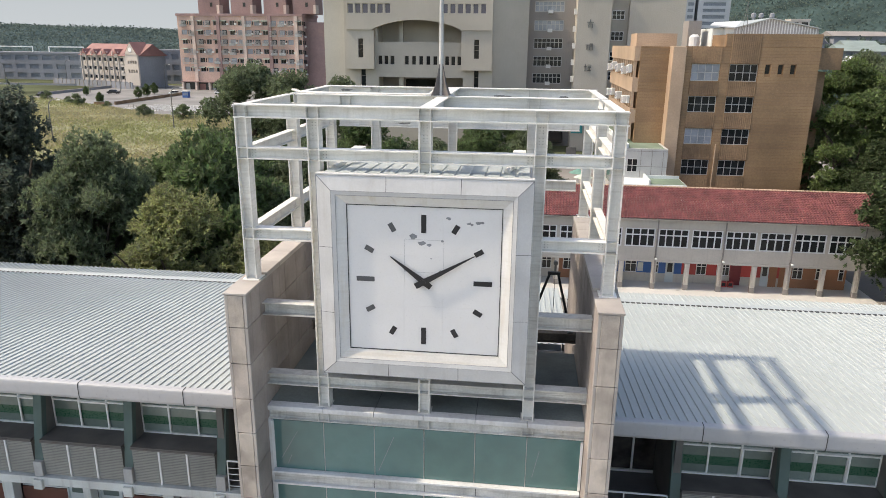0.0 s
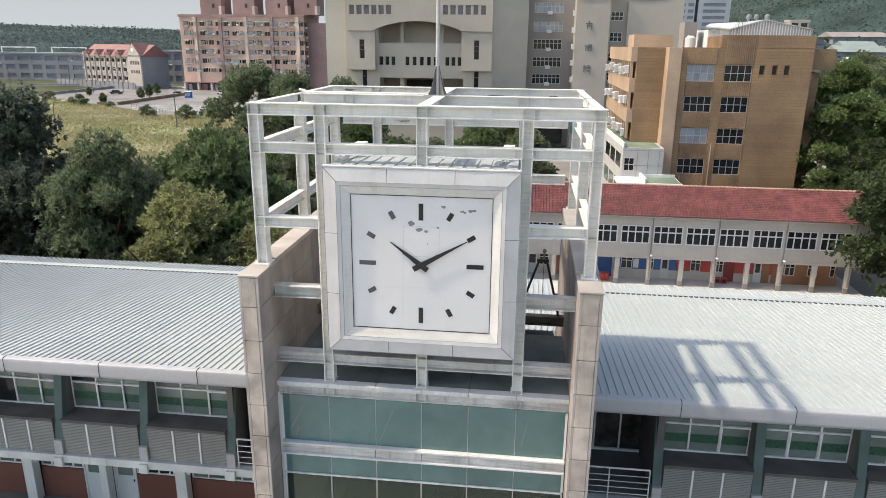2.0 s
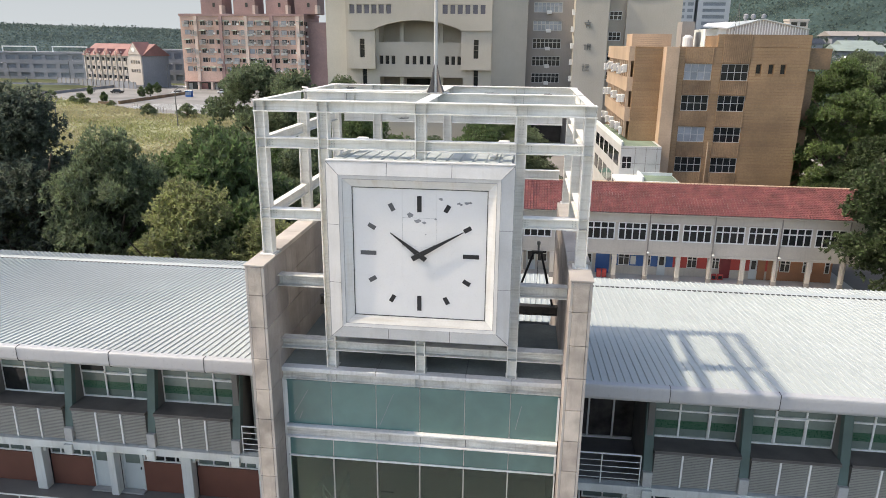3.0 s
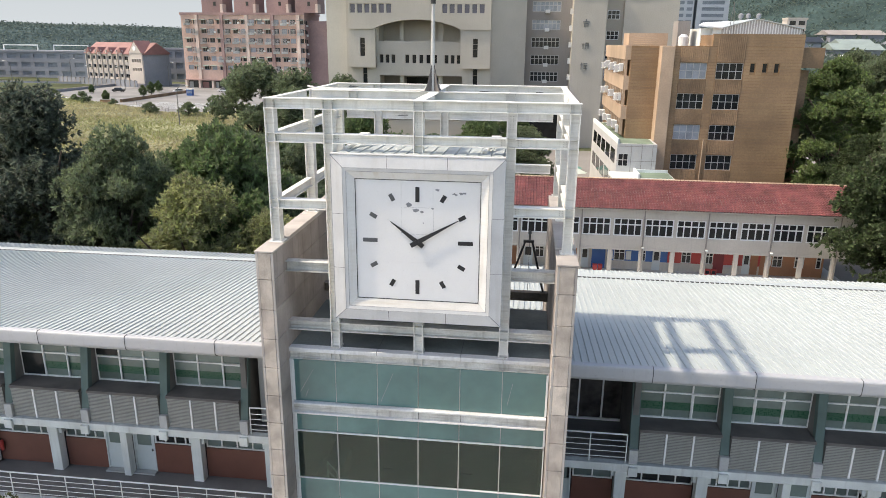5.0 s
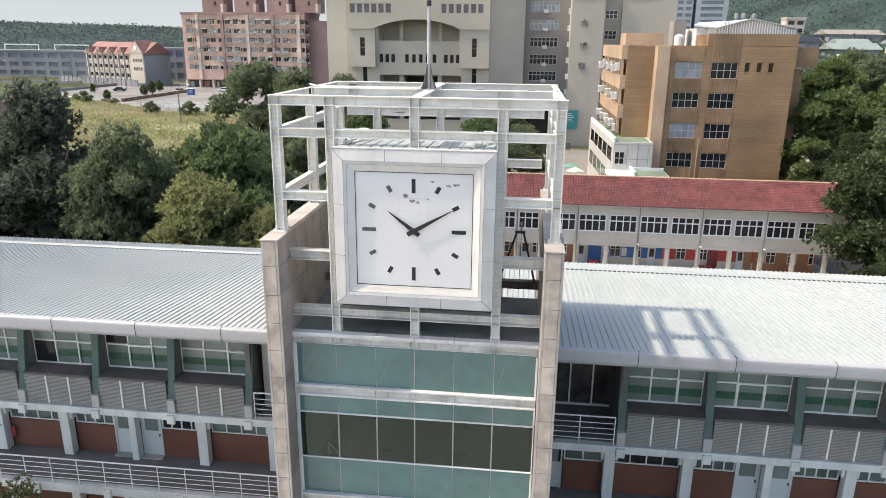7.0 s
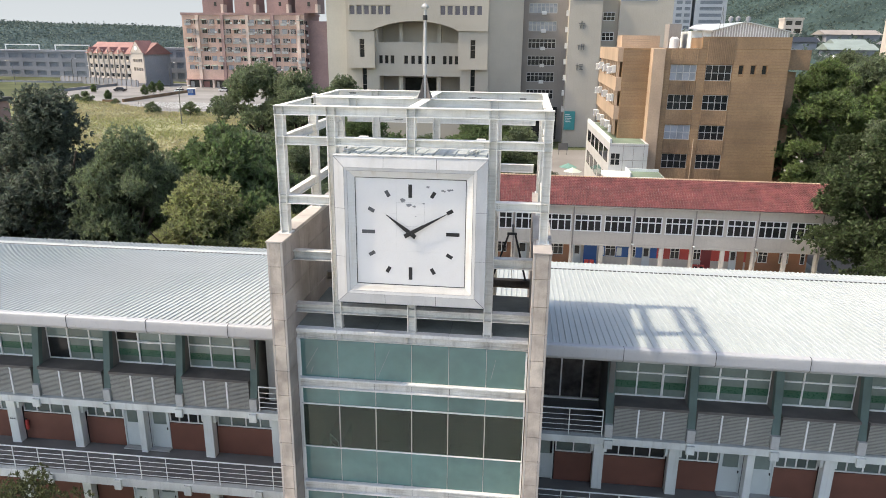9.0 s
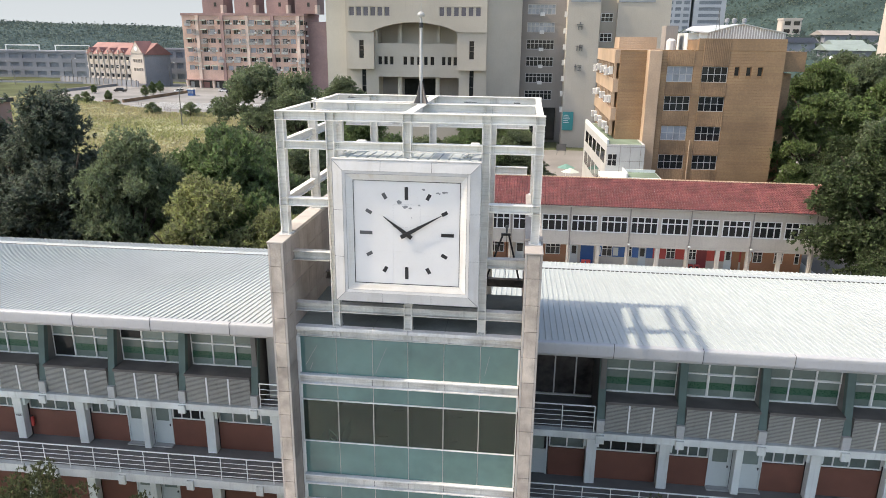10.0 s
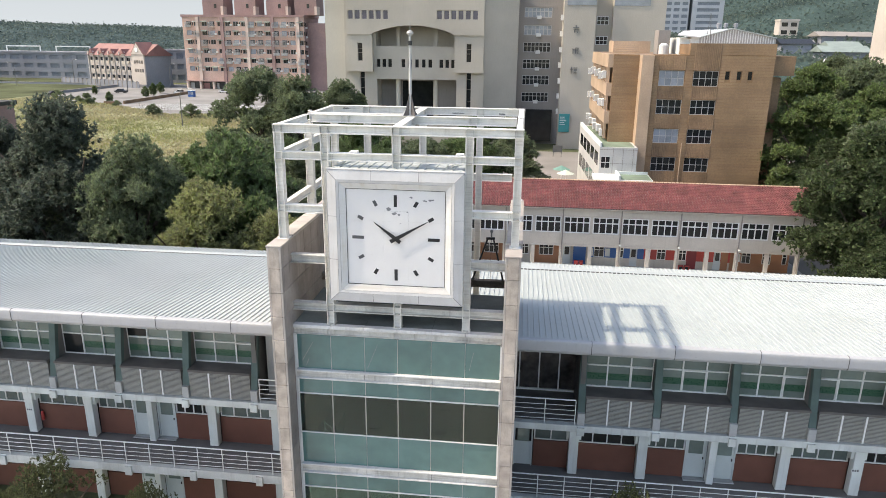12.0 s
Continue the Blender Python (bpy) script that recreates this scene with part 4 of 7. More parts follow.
        put("fin_wall", poly("fin_wall", v, [(0, 3, 2, 1), (4, 5, 6, 7), (0, 1, 5, 4), (1, 2, 6, 5), (2, 3, 7, 6), (3, 0, 4, 7)]), FIN, w, "grey rendered fin")
        p("window_pier", [(x - 0.11, 5.751, 6.65, x + 0.11, 6.0, 10.49)], FIN)
    p("first_fin_wall", [(xs[0] - 0.1, 4.97, 6.65, xs[0] + 0.1, 7.5, 10.49)], FIN)
    louvre = None
    sashes = {}
    for i, (a, b) in enumerate(zip(xs, xs[1:])):
        a, b = min(a, b) + 0.155, max(a, b) - 0.155
        p("ledge", [(a, 4.72, 7.94, b, 5.75, 8.0), (a, 4.7, 7.9, b, 4.8, 7.96)], LEDGE, "dark cement ledge below the windows")
        third = (b - a) / 3
        if louvre is None:
            nsl = 20
            v, f = [], []
            for k in range(nsl):
                z = 0.03 + 1.2 * k / nsl
                q = len(v)
                wl = third - 0.05
                v += [(0, 0, z), (wl, 0, z), (wl, 0.018, z + 0.032), (0, 0.018, z + 0.032), (0, 0.01, z), (wl, 0.01, z), (wl, 0.028, z + 0.032), (0, 0.028, z + 0.032)]
                f += [(q, q + 1, q + 2, q + 3), (q + 7, q + 6, q + 5, q + 4), (q + 4, q + 5, q + 1, q), (q + 3, q + 2, q + 6, q + 7)]
            louvre = poly("louvre_panel", v, f)
            louvre.materials.append(GRILLE)
            gb = boxes("louvre_post", [(-0.028, -0.02, 0, 0.028, 0.06, 1.24)])
        for k in range(3):
            put("louvre_panel", louvre, GRILLE, w, "grey metal louvre panel", (a + third * k + 0.025, 4.74, 6.67 + Z))
        for k in (1, 2):
            put("louvre_post", gb, ALU, w, "white louvre post", (a + third * k, 4.74, 6.66 + Z))
        p("louvre_backing", [(a, 4.86, 6.66, b, 4.89, 7.9)], GRILLE_BACK)
        # window of three by two lights
        fr = window(w, a - 0.05, 8.0 + Z, b + 0.05, 10.48 + Z, 5.62, 3, (0.41,), PANE, ALU, 0.055, "window", 0.09)
        band = boxes("green_band", [(0.05, 0, 0.34, b - a + 0.05, 0.006, 0.64)])
        put("green_band", band, GREEN, fr, "green band across the panes", (0, 0.04, 0))
        # one sliding sash in the lower row, one light standing open
        ws = (b - a + 0.1) / 3
        k = (2, 1, 2, 0, 1)[i % 5]
        if ("sash", round(ws, 2)) not in sashes:
            sashes["sash", round(ws, 2)] = pierced("sash", 0, ws + 0.05, 0.03, 1.03, -0.02, 0.02, [(0.055, 0.085, ws - 0.005, 0.975)])
        put("sash", sashes["sash", round(ws, 2)], ALU, fr, "white sliding sash", (ws * k, -0.02, 0))
        # open panes are dark sheets whose colour gives the unlit room
        if (s, i) in ((-1, 2), (-1, 1), (1, 5)):
            p("open_light", [(a - 0.05 + 0.06, 5.645, 8.06 if i != 1 else 9.08, a - 0.05 + ws - 0.04, 5.655, 8.96 if i != 1 else 10.42)], PANE_DARK, "dark sheet for the unlit room behind an open pane")
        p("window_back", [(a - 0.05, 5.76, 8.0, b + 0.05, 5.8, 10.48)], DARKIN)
    # the open bay next to the tower
    p("lobby_floor_step", [(s * edge, 4.9, 6.631, xs[0], 9.0, 6.66)], FLOORC)
    p("lobby_glass_frame", [(s * edge, 7.5, 6.66, xs[0], 7.58, 6.74), (s * edge, 7.5, 9.3, xs[0], 7.58, 9.38)] + [(s * (edge + 0.15 + 0.9 * k) - 0.03, 7.5, 6.74, s * (edge + 0.15 + 0.9 * k) + 0.03, 7.58, 10.4) for k in range(3)], ALU if s > 0 else FIN, "slim frame of the lobby glazing")
    p("lobby_glass", [(s * edge, 7.6, 6.7, xs[0], 7.62, 10.4)], LOBBY if s > 0 else FIN, "dark lobby glass")
    if s < 0:
        p("lobby_side_wall", [(-6.85, 5.6, 6.66, -4.36, 5.75, 10.4)], BASE, "pale side wall of the lobby")
    railing(min(s * edge, xs[0] - s * 0.25), max(s * edge, xs[0] - s * 0.25), 4.72, 6.65, 2, "white tubular rail at the open lobby", "lobby rails")
    # second storey: columns, tiled parapets, windows, doors
    yw = 7.05
    xs = [s * (low + pitch * i) for i in range(bays + 1)]
    for zf, name2 in ((2.95, "second"), (-0.72, "ground")):
        head = zf + 3.4
        for i, x in enumerate(xs):
            wd = 0.15 if i % 4 == 2 else 0.215
            p("column", [(x - wd, 6.6, zf, x + wd, 7.0, head)], PAINT, "white painted column", 0.012)
            if i % 4 != 2:
                p("column_ear", [(x - wd - 0.12, 6.72, zf + 1.75, x + wd + 0.12, 7.02, zf + 1.95), (x - wd - 0.12, 6.72, zf + 1.95, x + wd + 0.12, 7.02, head)], PAINT)
        p("wall_head", [(xa, yw, zf + 2.55, xb, yw + 0.2, head)], PAINT)
        a, b = sorted((s * edge, xs[0] - s * 0.22))
        if s > 0:
            door = p("door", [(a + 0.1, yw + 0.02, zf + 0.03, a + 0.85, yw + 0.07, zf + 1.25)], DOORP, "pale painted classroom door")
            p("door_pane", [(a + 0.2, yw + 0.03, zf + 1.25, a + 0.75, yw + 0.05, zf + 2.02)], PANE, "", 0, door)
            p("door_frame", [(a + 0.04, yw - 0.03, zf, a + 0.1, yw + 0.12, zf + 2.54), (a + 0.85, yw - 0.03, zf, a + 0.91, yw + 0.12, zf + 2.54), (a + 0.1, yw - 0.03, zf + 2.02, a + 0.85, yw + 0.12, zf + 2.08)], DOORP)
            a += 0.95
        p("lobby_wall", [(a, yw - 0.02, zf, b, yw + 0.18, zf + 1.38)], REDTILE, "red-brown tiled wall panel", 0.02)
        window(w, a + 0.02, zf + 1.4 + Z, b - 0.02, zf + 2.54 + Z, yw + 0.02, 2, (0.6,), PANE_LOW, ALU, 0.05)
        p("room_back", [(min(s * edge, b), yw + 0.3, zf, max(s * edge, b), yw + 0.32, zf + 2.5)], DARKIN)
        for i, (a0, b0) in enumerate(zip(xs, xs[1:])):
            wa, wb = [0.16 if (j % 4 == 2) else 0.22 for j in ((i, i + 1) if s > 0 else (i + 1, i))]
            a, b = min(a0, b0) + wa, max(a0, b0) - wb
            kind = (0, 1, 2, 0)[i % 4]
            dn = None
            if kind == 1:
                dn = (b - 0.95, b) if s > 0 else (a, a + 0.95)
            if kind == 2:
                dn = (a, a + 0.95) if s > 0 else (b - 0.95, b)
            lo, hi = a, b
            if dn:
                lo, hi = (a, dn[0]) if dn[1] == b else (dn[1], b)
                door = p("door", [(dn[0] + 0.06, yw + 0.02, zf + 0.03, dn[1] - 0.06, yw + 0.07, zf + 1.25)], DOORP, "pale painted classroom door")
                p("door_frame", [(dn[0], yw - 0.03, zf, dn[0] + 0.06, yw + 0.12, zf + 2.54), (dn[1] - 0.06, yw - 0.03, zf, dn[1], yw + 0.12, zf + 2.54), (dn[0], yw - 0.03, zf + 2.02, dn[1], yw + 0.12, zf + 2.08)], DOORP, "", 0.0)
                p("door_pane", [(dn[0] + 0.16, yw + 0.03, zf + 1.25, dn[1] - 0.16, yw + 0.05, zf + 2.02)], PANE, "", 0, door)
                p("door_stile", [(dn[0] + 0.06, yw + 0.02, zf + 1.25, dn[0] + 0.16, yw + 0.07, zf + 2.02), (dn[1] - 0.16, yw + 0.02, zf + 1.25, dn[1] - 0.06, yw + 0.07, zf + 2.02)], DOORP, "", 0, door)
                p("door_handle", [(dn[1] - 0.15, yw - 0.03, zf + 1.0, dn[1] - 0.11, yw + 0.02, zf + 1.1)], BLACKP, "", 0, door)
                p("door_step", [(dn[0], 6.75, zf, dn[1], yw, zf + 0.06)], BASE)
            p("tiled_parapet", [(lo, yw - 0.02, zf, hi, yw + 0.18, zf + 1.38)], REDTILE, "red-brown tiled wall panel", 0.02)
            window(w, lo + 0.02, zf + 1.4 + Z, hi - 0.02, zf + 2.54 + Z, yw + 0.02, 4, (0.6,), (PANE_LOW, PANE_DARK, PANE_LOW, PANE_LOW)[(i + (s > 0)) % 4], ALU, 0.05)
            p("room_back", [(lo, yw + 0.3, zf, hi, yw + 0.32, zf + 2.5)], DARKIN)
        if name2 == "second":
            railing(xa, xb, 4.72, 2.95, bays * 3, "white tubular corridor rail", "corridor rails")
    return w


wing(1, 7.05, 3.07, 4.265, 8, 7.02)
wing(-1, 7.18, 3.18, 4.215, 8, 7.05)
# small fittings on the corridor walls
ext = thing("fire_extinguisher", "red fire extinguisher hung on the corridor wall", "extinguisher", (-19.35, 6.9, 3.5))
put("cylinder", tube("cylinder", [(0, 0, 0), (0, 0, 0.05), (0, 0, 0.45), (0, 0, 0.52)], [0.05, 0.08, 0.08, 0.03], 10), REDP, ext)
part("nozzle", [(-0.03, -0.05, 0.52, 0.03, 0.02, 0.58)], BLACKP, ext, "black nozzle")
for x in (-19.75, 19.2):
    sg = thing("room_sign", "small room sign with unreadable dark bars", "sign", (x, 6.59, 4.15), "room signs")
    part("plate", [(-0.17, -0.01, 0, 0.17, 0.008, 0.16)], PAINT, sg)
    for k in range(3):
        part("sign_bar", [(-0.14 + 0.1 * k, -0.014, 0.04, -0.07 + 0.1 * k, -0.0102, 0.12)], FADED, sg)

# roof between the wings behind the tower
mid = thing("rear_roof", "white ribbed sheet roof behind the clock tower", "roof", (0, 0, 9.4))
v, f = [], []
prof = []
for i in range(36):
    x = -4.28 + 0.23 * i
    prof += [(x, 0), (x + 0.15, 0), (x + 0.165, 0.038), (x + 0.205, 0.038), (x + 0.22, 0)]
for y in (9.0, 17.2):
    v += [(x, y, 11.17 - 0.1 * (y - 3) + z - 9.4) for x, z in prof]
f = [(i, i + 1, len(prof) + i + 1, len(prof) + i) for i in range(len(prof) - 1)]
put("roof_sheet", poly("roof_sheet", v, f), ROOF, mid)
part("roof_fascia", [(-4.2, 8.3, 0.9, 4.0, 8.38, 1.2)], STEEL_OLD, mid)
part("roof_base", [(-4.28, 9.0, -1.0, 3.98, 17.0, -0.7)], CEIL, mid)


# ---- red-roofed classroom block ----
def red_block():
    x0, x1, yf, yb = -9.0, 33.0, 47.2, 55.5
    z0 = -0.5
    b = thing("classroom_block", "two-storey white classroom block with red tiled roof", "building", (0, 0, z0))

    def p(name, items, m, label="", bev=0.0, parent=None):
        return part(name, [(a, c, d - z0, e, g, h - z0) for a, c, d, e, g, h in items], m, parent or b, label, bev)

    cols = [8.42 + 2.88 * k for k in range(-6, 9)]
    holes, pitch = [], 2.88
    wins = [x + 0.14 for x in cols if x < x1 - 2]
    holes = [(x, 3.48 - z0, x + 2.6, 5.19 - z0) for x in wins]
    put("upper_wall", pierced("upper_wall", x0, x1, 2.3 - z0, 6.1 - z0, yf, yf + 0.25, holes), WARMW, b, "stained off-white wall of the upper floor")
    for x in wins:
        window(b, x, 3.48 - z0, x + 2.6, 5.19 - z0, yf + 0.02, 4, (0.64,), PANE_DARK, ALU, 0.105)
    p("eave_beam", [(x0, yf - 0.14, 5.2, x1, yf - 0.02, 6.1), (x0, yf - 0.7, 6.1, x1, yf - 0.02, 6.2)], WARMW, "pale eave beam", 0.03)
    p("floor_slab", [(x0, yf - 0.05, 2.1, x1, yb, 2.3)], WARMW)
    p("arcade_floor", [(x0, yf - 3.5, -0.5, x1, yb, -0.42)], ARCADE, "pale arcade floor")
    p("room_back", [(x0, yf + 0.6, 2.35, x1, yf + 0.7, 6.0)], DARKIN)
    p("rear_wall", [(x0, yb - 0.3, -0.4, x1, yb, 6.0)], WARMW)
    p("end_wall", [(x1 - 0.3, yf + 0.26, 2.31, x1, yb - 0.31, 6.0), (x0, yf + 0.26, 2.31, x0 + 0.3, yb - 0.31, 6.0)], WARMW)
    for x in cols:
        p("arcade_column", [(x - 0.2, yf - 0.1, -0.42, x + 0.2, yf + 0.25, 2.1)], WARMW, "off-white arcade column", 0.02)
        p("column_foot", [(x - 0.205, yf - 0.105, -0.42, x + 0.205, yf + 0.255, 0.1)], GREYR)
    for x in cols[::2]:
        put("rain_pipe", tube("rain_pipe", [(x + 0.02, yf - 0.14, 6.0 - z0), (x + 0.02, yf - 0.14, 0.2 - z0)], 0.06, 6), GREYR, b, "grey rain pipe")
    yw = yf + 2.0
    DARKRED = mat("dark_red_paint", (0.24, 0.03, 0.035), 0.5, var=0.1, bump=0.0)
    # each bay: wall colour, then what stands in it, door, window, panel or notice, from and to along the bay
    bays = {6: (WARMW, (("door", 0.35, 1.1), (BLUE, 1.4, 2.7))), 7: (BLUE, (("notice", 0.24, 0.55), ("window", 0.65, 1.7), ("notice", 1.8, 2.3))),
            8: (BLUE, (("window", 0.25, 0.8), ("door", 1.45, 2.2))), 9: (REDP, (("window", 0.22, 0.65), ("window", 1.3, 2.2))),
            10: (REDP, (("window", 0.25, 1.38), (DARKRED, 1.45, 2.4))), 11: (REDP, (("door", 1.25, 1.95), (ORANGE, 2.0, 2.68))),
            12: (ORANGE, (("notice", 0.5, 1.0), ("window", 1.1, 2.0))), 13: (ORANGE, (("window", 0.25, 1.1), ("window", 2.2, 2.65)))}
    plain = (WARMW, (("door", 0.5, 1.4), ("window", 1.6, 2.5))), (ORANGE, (("window", 0.7, 2.2),))
    for i, x in enumerate(cols[:-1]):
        upper, stock = bays.get(i) or plain[i % 2]
        low = 0.42
        p("classroom_wall", [(x, yw, -0.42, x + pitch - 0.002, yw + 0.2, low)], ORANGE if upper is ORANGE else WARMW)
        p("classroom_panel", [(x, yw + 0.01, low, x + pitch - 0.002, yw + 0.2, 2.1)], upper, "painted classroom wall panel")
        for kind, a, c in stock:
            if kind == "door":
                dr = p("door", [(x + a, yw - 0.05, -0.4, x + c, yw, 1.65)], DOORP, "pale classroom door")
                p("door_window", [(x + a + 0.15, yw - 0.06, 0.6, x + c - 0.15, yw - 0.052, 1.45)], PANE_DARK, "", 0, dr)
            elif kind == "window":
                window(b, x + a, 0.45 - z0, x + c, 1.6 - z0, yw - 0.05, max(1, round((c - a) / 0.45)), (0.7,), PANE_DARK, ALU, 0.06)
            elif kind == "notice":
                p("notice", [(x + a, yw - 0.012, 0.55, x + c, yw + 0.009, 1.4)], PAINT, "white paper notice")
            else:
                p("painted_panel", [(x + a, yw - 0.03, -0.41, x + c, yw - 0.002, 1.85)], kind, "full-height painted door panel")
        if i in (8, 10, 12):
            lamp = p("wall_lamp", [(x - 0.05, yf - 0.5, 2.5, x + 0.05, yf - 0.02, 2.58)], GREYR, "small lamp on a short arm")
            p("lamp_head", [(x - 0.1, yf - 0.75, 2.48, x + 0.1, yf - 0.5, 2.6)], PAINT, "", 0.02, lamp)
    # tiled roof: overlapping courses of wavy tiles
    def slope(name, ya, za, yc, zc):
        n_rows = 19
        per = 0.26
        nx = int((x1 - x0 + 0.8) / per)
        v, f = [], []
        rnd = random.Random(31)
        for r in range(n_rows):
            for i in range(nx):
                x, k = x0 - 0.4 + per * i, len(v)
                j = rnd.uniform(-0.012, 0.012)
                for t, dz in ((r / n_rows - 0.002, 0.0), (r / n_rows, 0.055), ((r + 1.05) / n_rows, -0.002)):
                    y, z = ya + (yc - ya) * t, za + (zc - za) * t + dz + j - z0
                    v += [(x, y, z), (x + 0.1, y, z), (x + 0.135, y, z + 0.05), (x + 0.21, y, z + 0.055), (x + 0.252, y, z + 0.002)]
                f += [(k + 5 * e + q, k + 5 * e + q + 1, k + 5 * e + q + 6, k + 5 * e + q + 5) for e in (0, 1) for q in range(4)]
        return put(name, poly(name, v, f), RED_ROOF, b, "weathered red clay tile roof slope")

    slope("roof_slope", yf - 0.75, 6.25, yf + 3.6, 8.22)
    slope("roof_slope", yb + 0.6, 6.25, yf + 3.6, 8.22)
    cap = soft(boxes("ridge_tile", [(0, -0.14, 0, 0.36, 0.14, 0.12)]), 0.04)
    n = int((x1 - x0 + 0.7) / 0.4)
    for k in range(n):
        put("ridge_tile", cap, BROWN_L, b, at=(x0 - 0.35 + 0.4 * k, yf + 3.6, 8.19 - z0))
    p("gable", [(x1 - 0.25, yf + 1.0, 6.01, x1, yb - 1.5, 7.0)], WARMW)


red_block()
bin_shape = soft(boxes("bin_body", [(-0.2, -0.18, 0, 0.2, 0.18, 0.7)]), 0.04)
bin_lid = soft(boxes("lid", [(-0.22, -0.2, 0.7, 0.22, 0.2, 0.78)]), 0.03)
YELLOWP = mat("yellow_plastic", (0.6, 0.42, 0.04), 0.4, var=0.08, bump=0.0)
for x, m, l in ((10.05, REDP, "red plastic bin under the arcade"), (10.55, YELLOWP, "yellow plastic bin under the arcade")):
    litter = thing("waste_bin", l, "bin", (x, 47.9, -0.42), "bins under the arcade")
    put("bin_body", bin_shape, m, litter)
    put("lid", bin_lid, m, litter)
for x in (20.75, 21.35):
    crate = thing("fire_box", "red extinguisher box on the arcade floor", "box", (x, 48.6, -0.42), "extinguisher boxes")
    part("box_body", [(-0.25, -0.15, 0, 0.25, 0.15, 0.55)], REDP, crate, "", 0.02)
    part("box_window", [(-0.17, -0.158, 0.12, 0.17, -0.151, 0.43)], PANE_DARK, crate)


ANNEX = mat("annex_tile", (0.5, 0.49, 0.46), 0.6, var=0.06, scale=0.4, fine=6, bump=0.004, streak=0.2)
GREENROOF = mat("green_roof_paint", (0.18, 0.24, 0.17), 0.8, var=0.15, scale=0.4, fine=4, bump=0.005)


# ---- brown tiled building ----
def brown_building():
    y0, z0 = 68.5, -0.3
    b = thing("brown_building", "brown tiled five-storey building with barred window grids", "building", (0.3, 0, z0))

    def p(name, items, m, label="", bev=0.0, parent=None):
        return part(name, [(a, c, d - z0, e, g, h - z0) for a, c, d, e, g, h in items], m, parent or b, label, bev)

    rows = [(16.95, 18.8), (13.5, 15.3), (9.92, 11.7), (6.35, 8.15), (2.8, 4.6)]
    cols = [(20.0, 23.05), (24.08, 27.08)]
    slits = [(27.85, 28.4), (29.2, 29.75), (30.5, 31.05)]
    holes = [(a, zb - z0, c, zt - z0) for a, c in cols for zb, zt in rows] + [(a, 17.75 - z0, c, 18.8 - z0) for a, c in slits]
    put("front_wall", pierced("front_wall", 19.2, 33.4, 0, 20.65 - z0, y0, y0 + 0.4, holes), JOINT, b)
    p("core", [(14.6, y0 + 1.6, z0, 33.4, y0 + 14, 20.6)], BROWN_D, "brown tiled mass")
    p("upper_core", [(23.4, y0 + 0.42, 20.65, 33.4, y0 + 14, 21.9)], BROWN_D)
    p("parapet_panel", [(23.4, y0, 20.66, 33.4, y0 + 0.4, 22.0)], JOINT)
    mp = boxes("tile_course", [(0, -0.025, 0, 10.0, 0, 0.312)])
    for k in range(4):
        put("tile_course", mp, BROWN, b, at=(23.4, y0, 20.68 + 0.34 * k - z0))
    # courses of tiles in the solid strips
    strips = [(19.2, 19.93), (23.12, 24.0), (27.16, 33.4)]
    for a, c in strips:
        me = boxes("tile_course", [(0, -0.025, 0, c - a, 0, 0.312)])
        for k in range(60):
            z = z0 + 0.2 + 0.345 * k
            if a > 27 and 17.45 < z < 18.8:
                edges = [a] + [q for s in slits for q in (s[0] - 0.05, s[1] + 0.05)] + [c]
                for e0, e1 in zip(edges[::2], edges[1::2]):
                    put("tile_course", boxes("tile_course", [(e0, -0.025, 0, e1, 0, 0.312)]), BROWN, b, at=(0, y0, z - z0))
                continue
            put("tile_course", me, BROWN, b, at=(a, y0, z - z0))
    for a, c in cols:
        for (zb, zt), below in zip(rows, [20.6] + [r[0] for r in rows]):
            hi = below - 0.06 if below < 20 or a < 22 else 21.95
            n = 15
            wr = (c - a + 0.1) / n
            prof = [(a - 0.05, 0.0)]
            for q in range(n):
                xq = a - 0.05 + wr * q
                prof += [(xq + 0.01, -0.05), (xq + wr * 0.25, -0.075), (xq + wr * 0.75, -0.075), (xq + wr - 0.01, -0.05)]
            prof.append((c + 0.05, 0.0))
            m = len(prof)
            v = [(x, y0 + y, z - z0) for z in (zt + 0.06, hi) for x, y in prof]
            put("spandrel", poly("spandrel", v, [(k, k + 1, m + k + 1, m + k) for k in range(m - 1)] + [tuple(range(m))[::-1], tuple(range(m, 2 * m))]), BROWN_D, b, "rough dark brown ribbed spandrel")
        for i, (zb, zt) in enumerate(rows):
            pane = PANE_GREY if (a < 22 and i in (0, 2)) else PANE_DARK
            window(b, a, zb - z0, c, zt - z0, y0 + 0.12, 4, (0.5,), pane, ALU_GREY, 0.07)
    for a, c in slits:
        window(b, a, 17.75 - z0, c, 18.8 - z0, y0 + 0.2, 1, (), PANE_DARK, BROWN_D, 0.05)
    p("room_back", [(19.3, y0 + 0.7, 0, 33.2, y0 + 0.75, 20.5)], DARKIN)
    p("corner_fin", [(17.75, y0 - 0.5, 0, 19.2, y0 + 1.6, 20.6)], BROWN_L, "smooth tan tiled corner fin", 0.03)
    p("left_joint_wall", [(14.6, y0 + 1.55, 7.9, 17.74, y0 + 1.599, 20.6)], JOINT)
    me = boxes("tile_course", [(0, -0.075, 0, 3.1, -0.05, 0.312)])
    for k in range(36):
        put("tile_course", me, BROWN, b, at=(14.62, y0 + 1.6, 8.0 + 0.345 * k - z0))
    p("right_wing", [(33.4, y0 + 3, z0, 35.4, y0 + 12, 18.0), (33.4, y0 + 1.5, 18.3, 36.3, y0 + 12, 20.6)], BROWN_D)
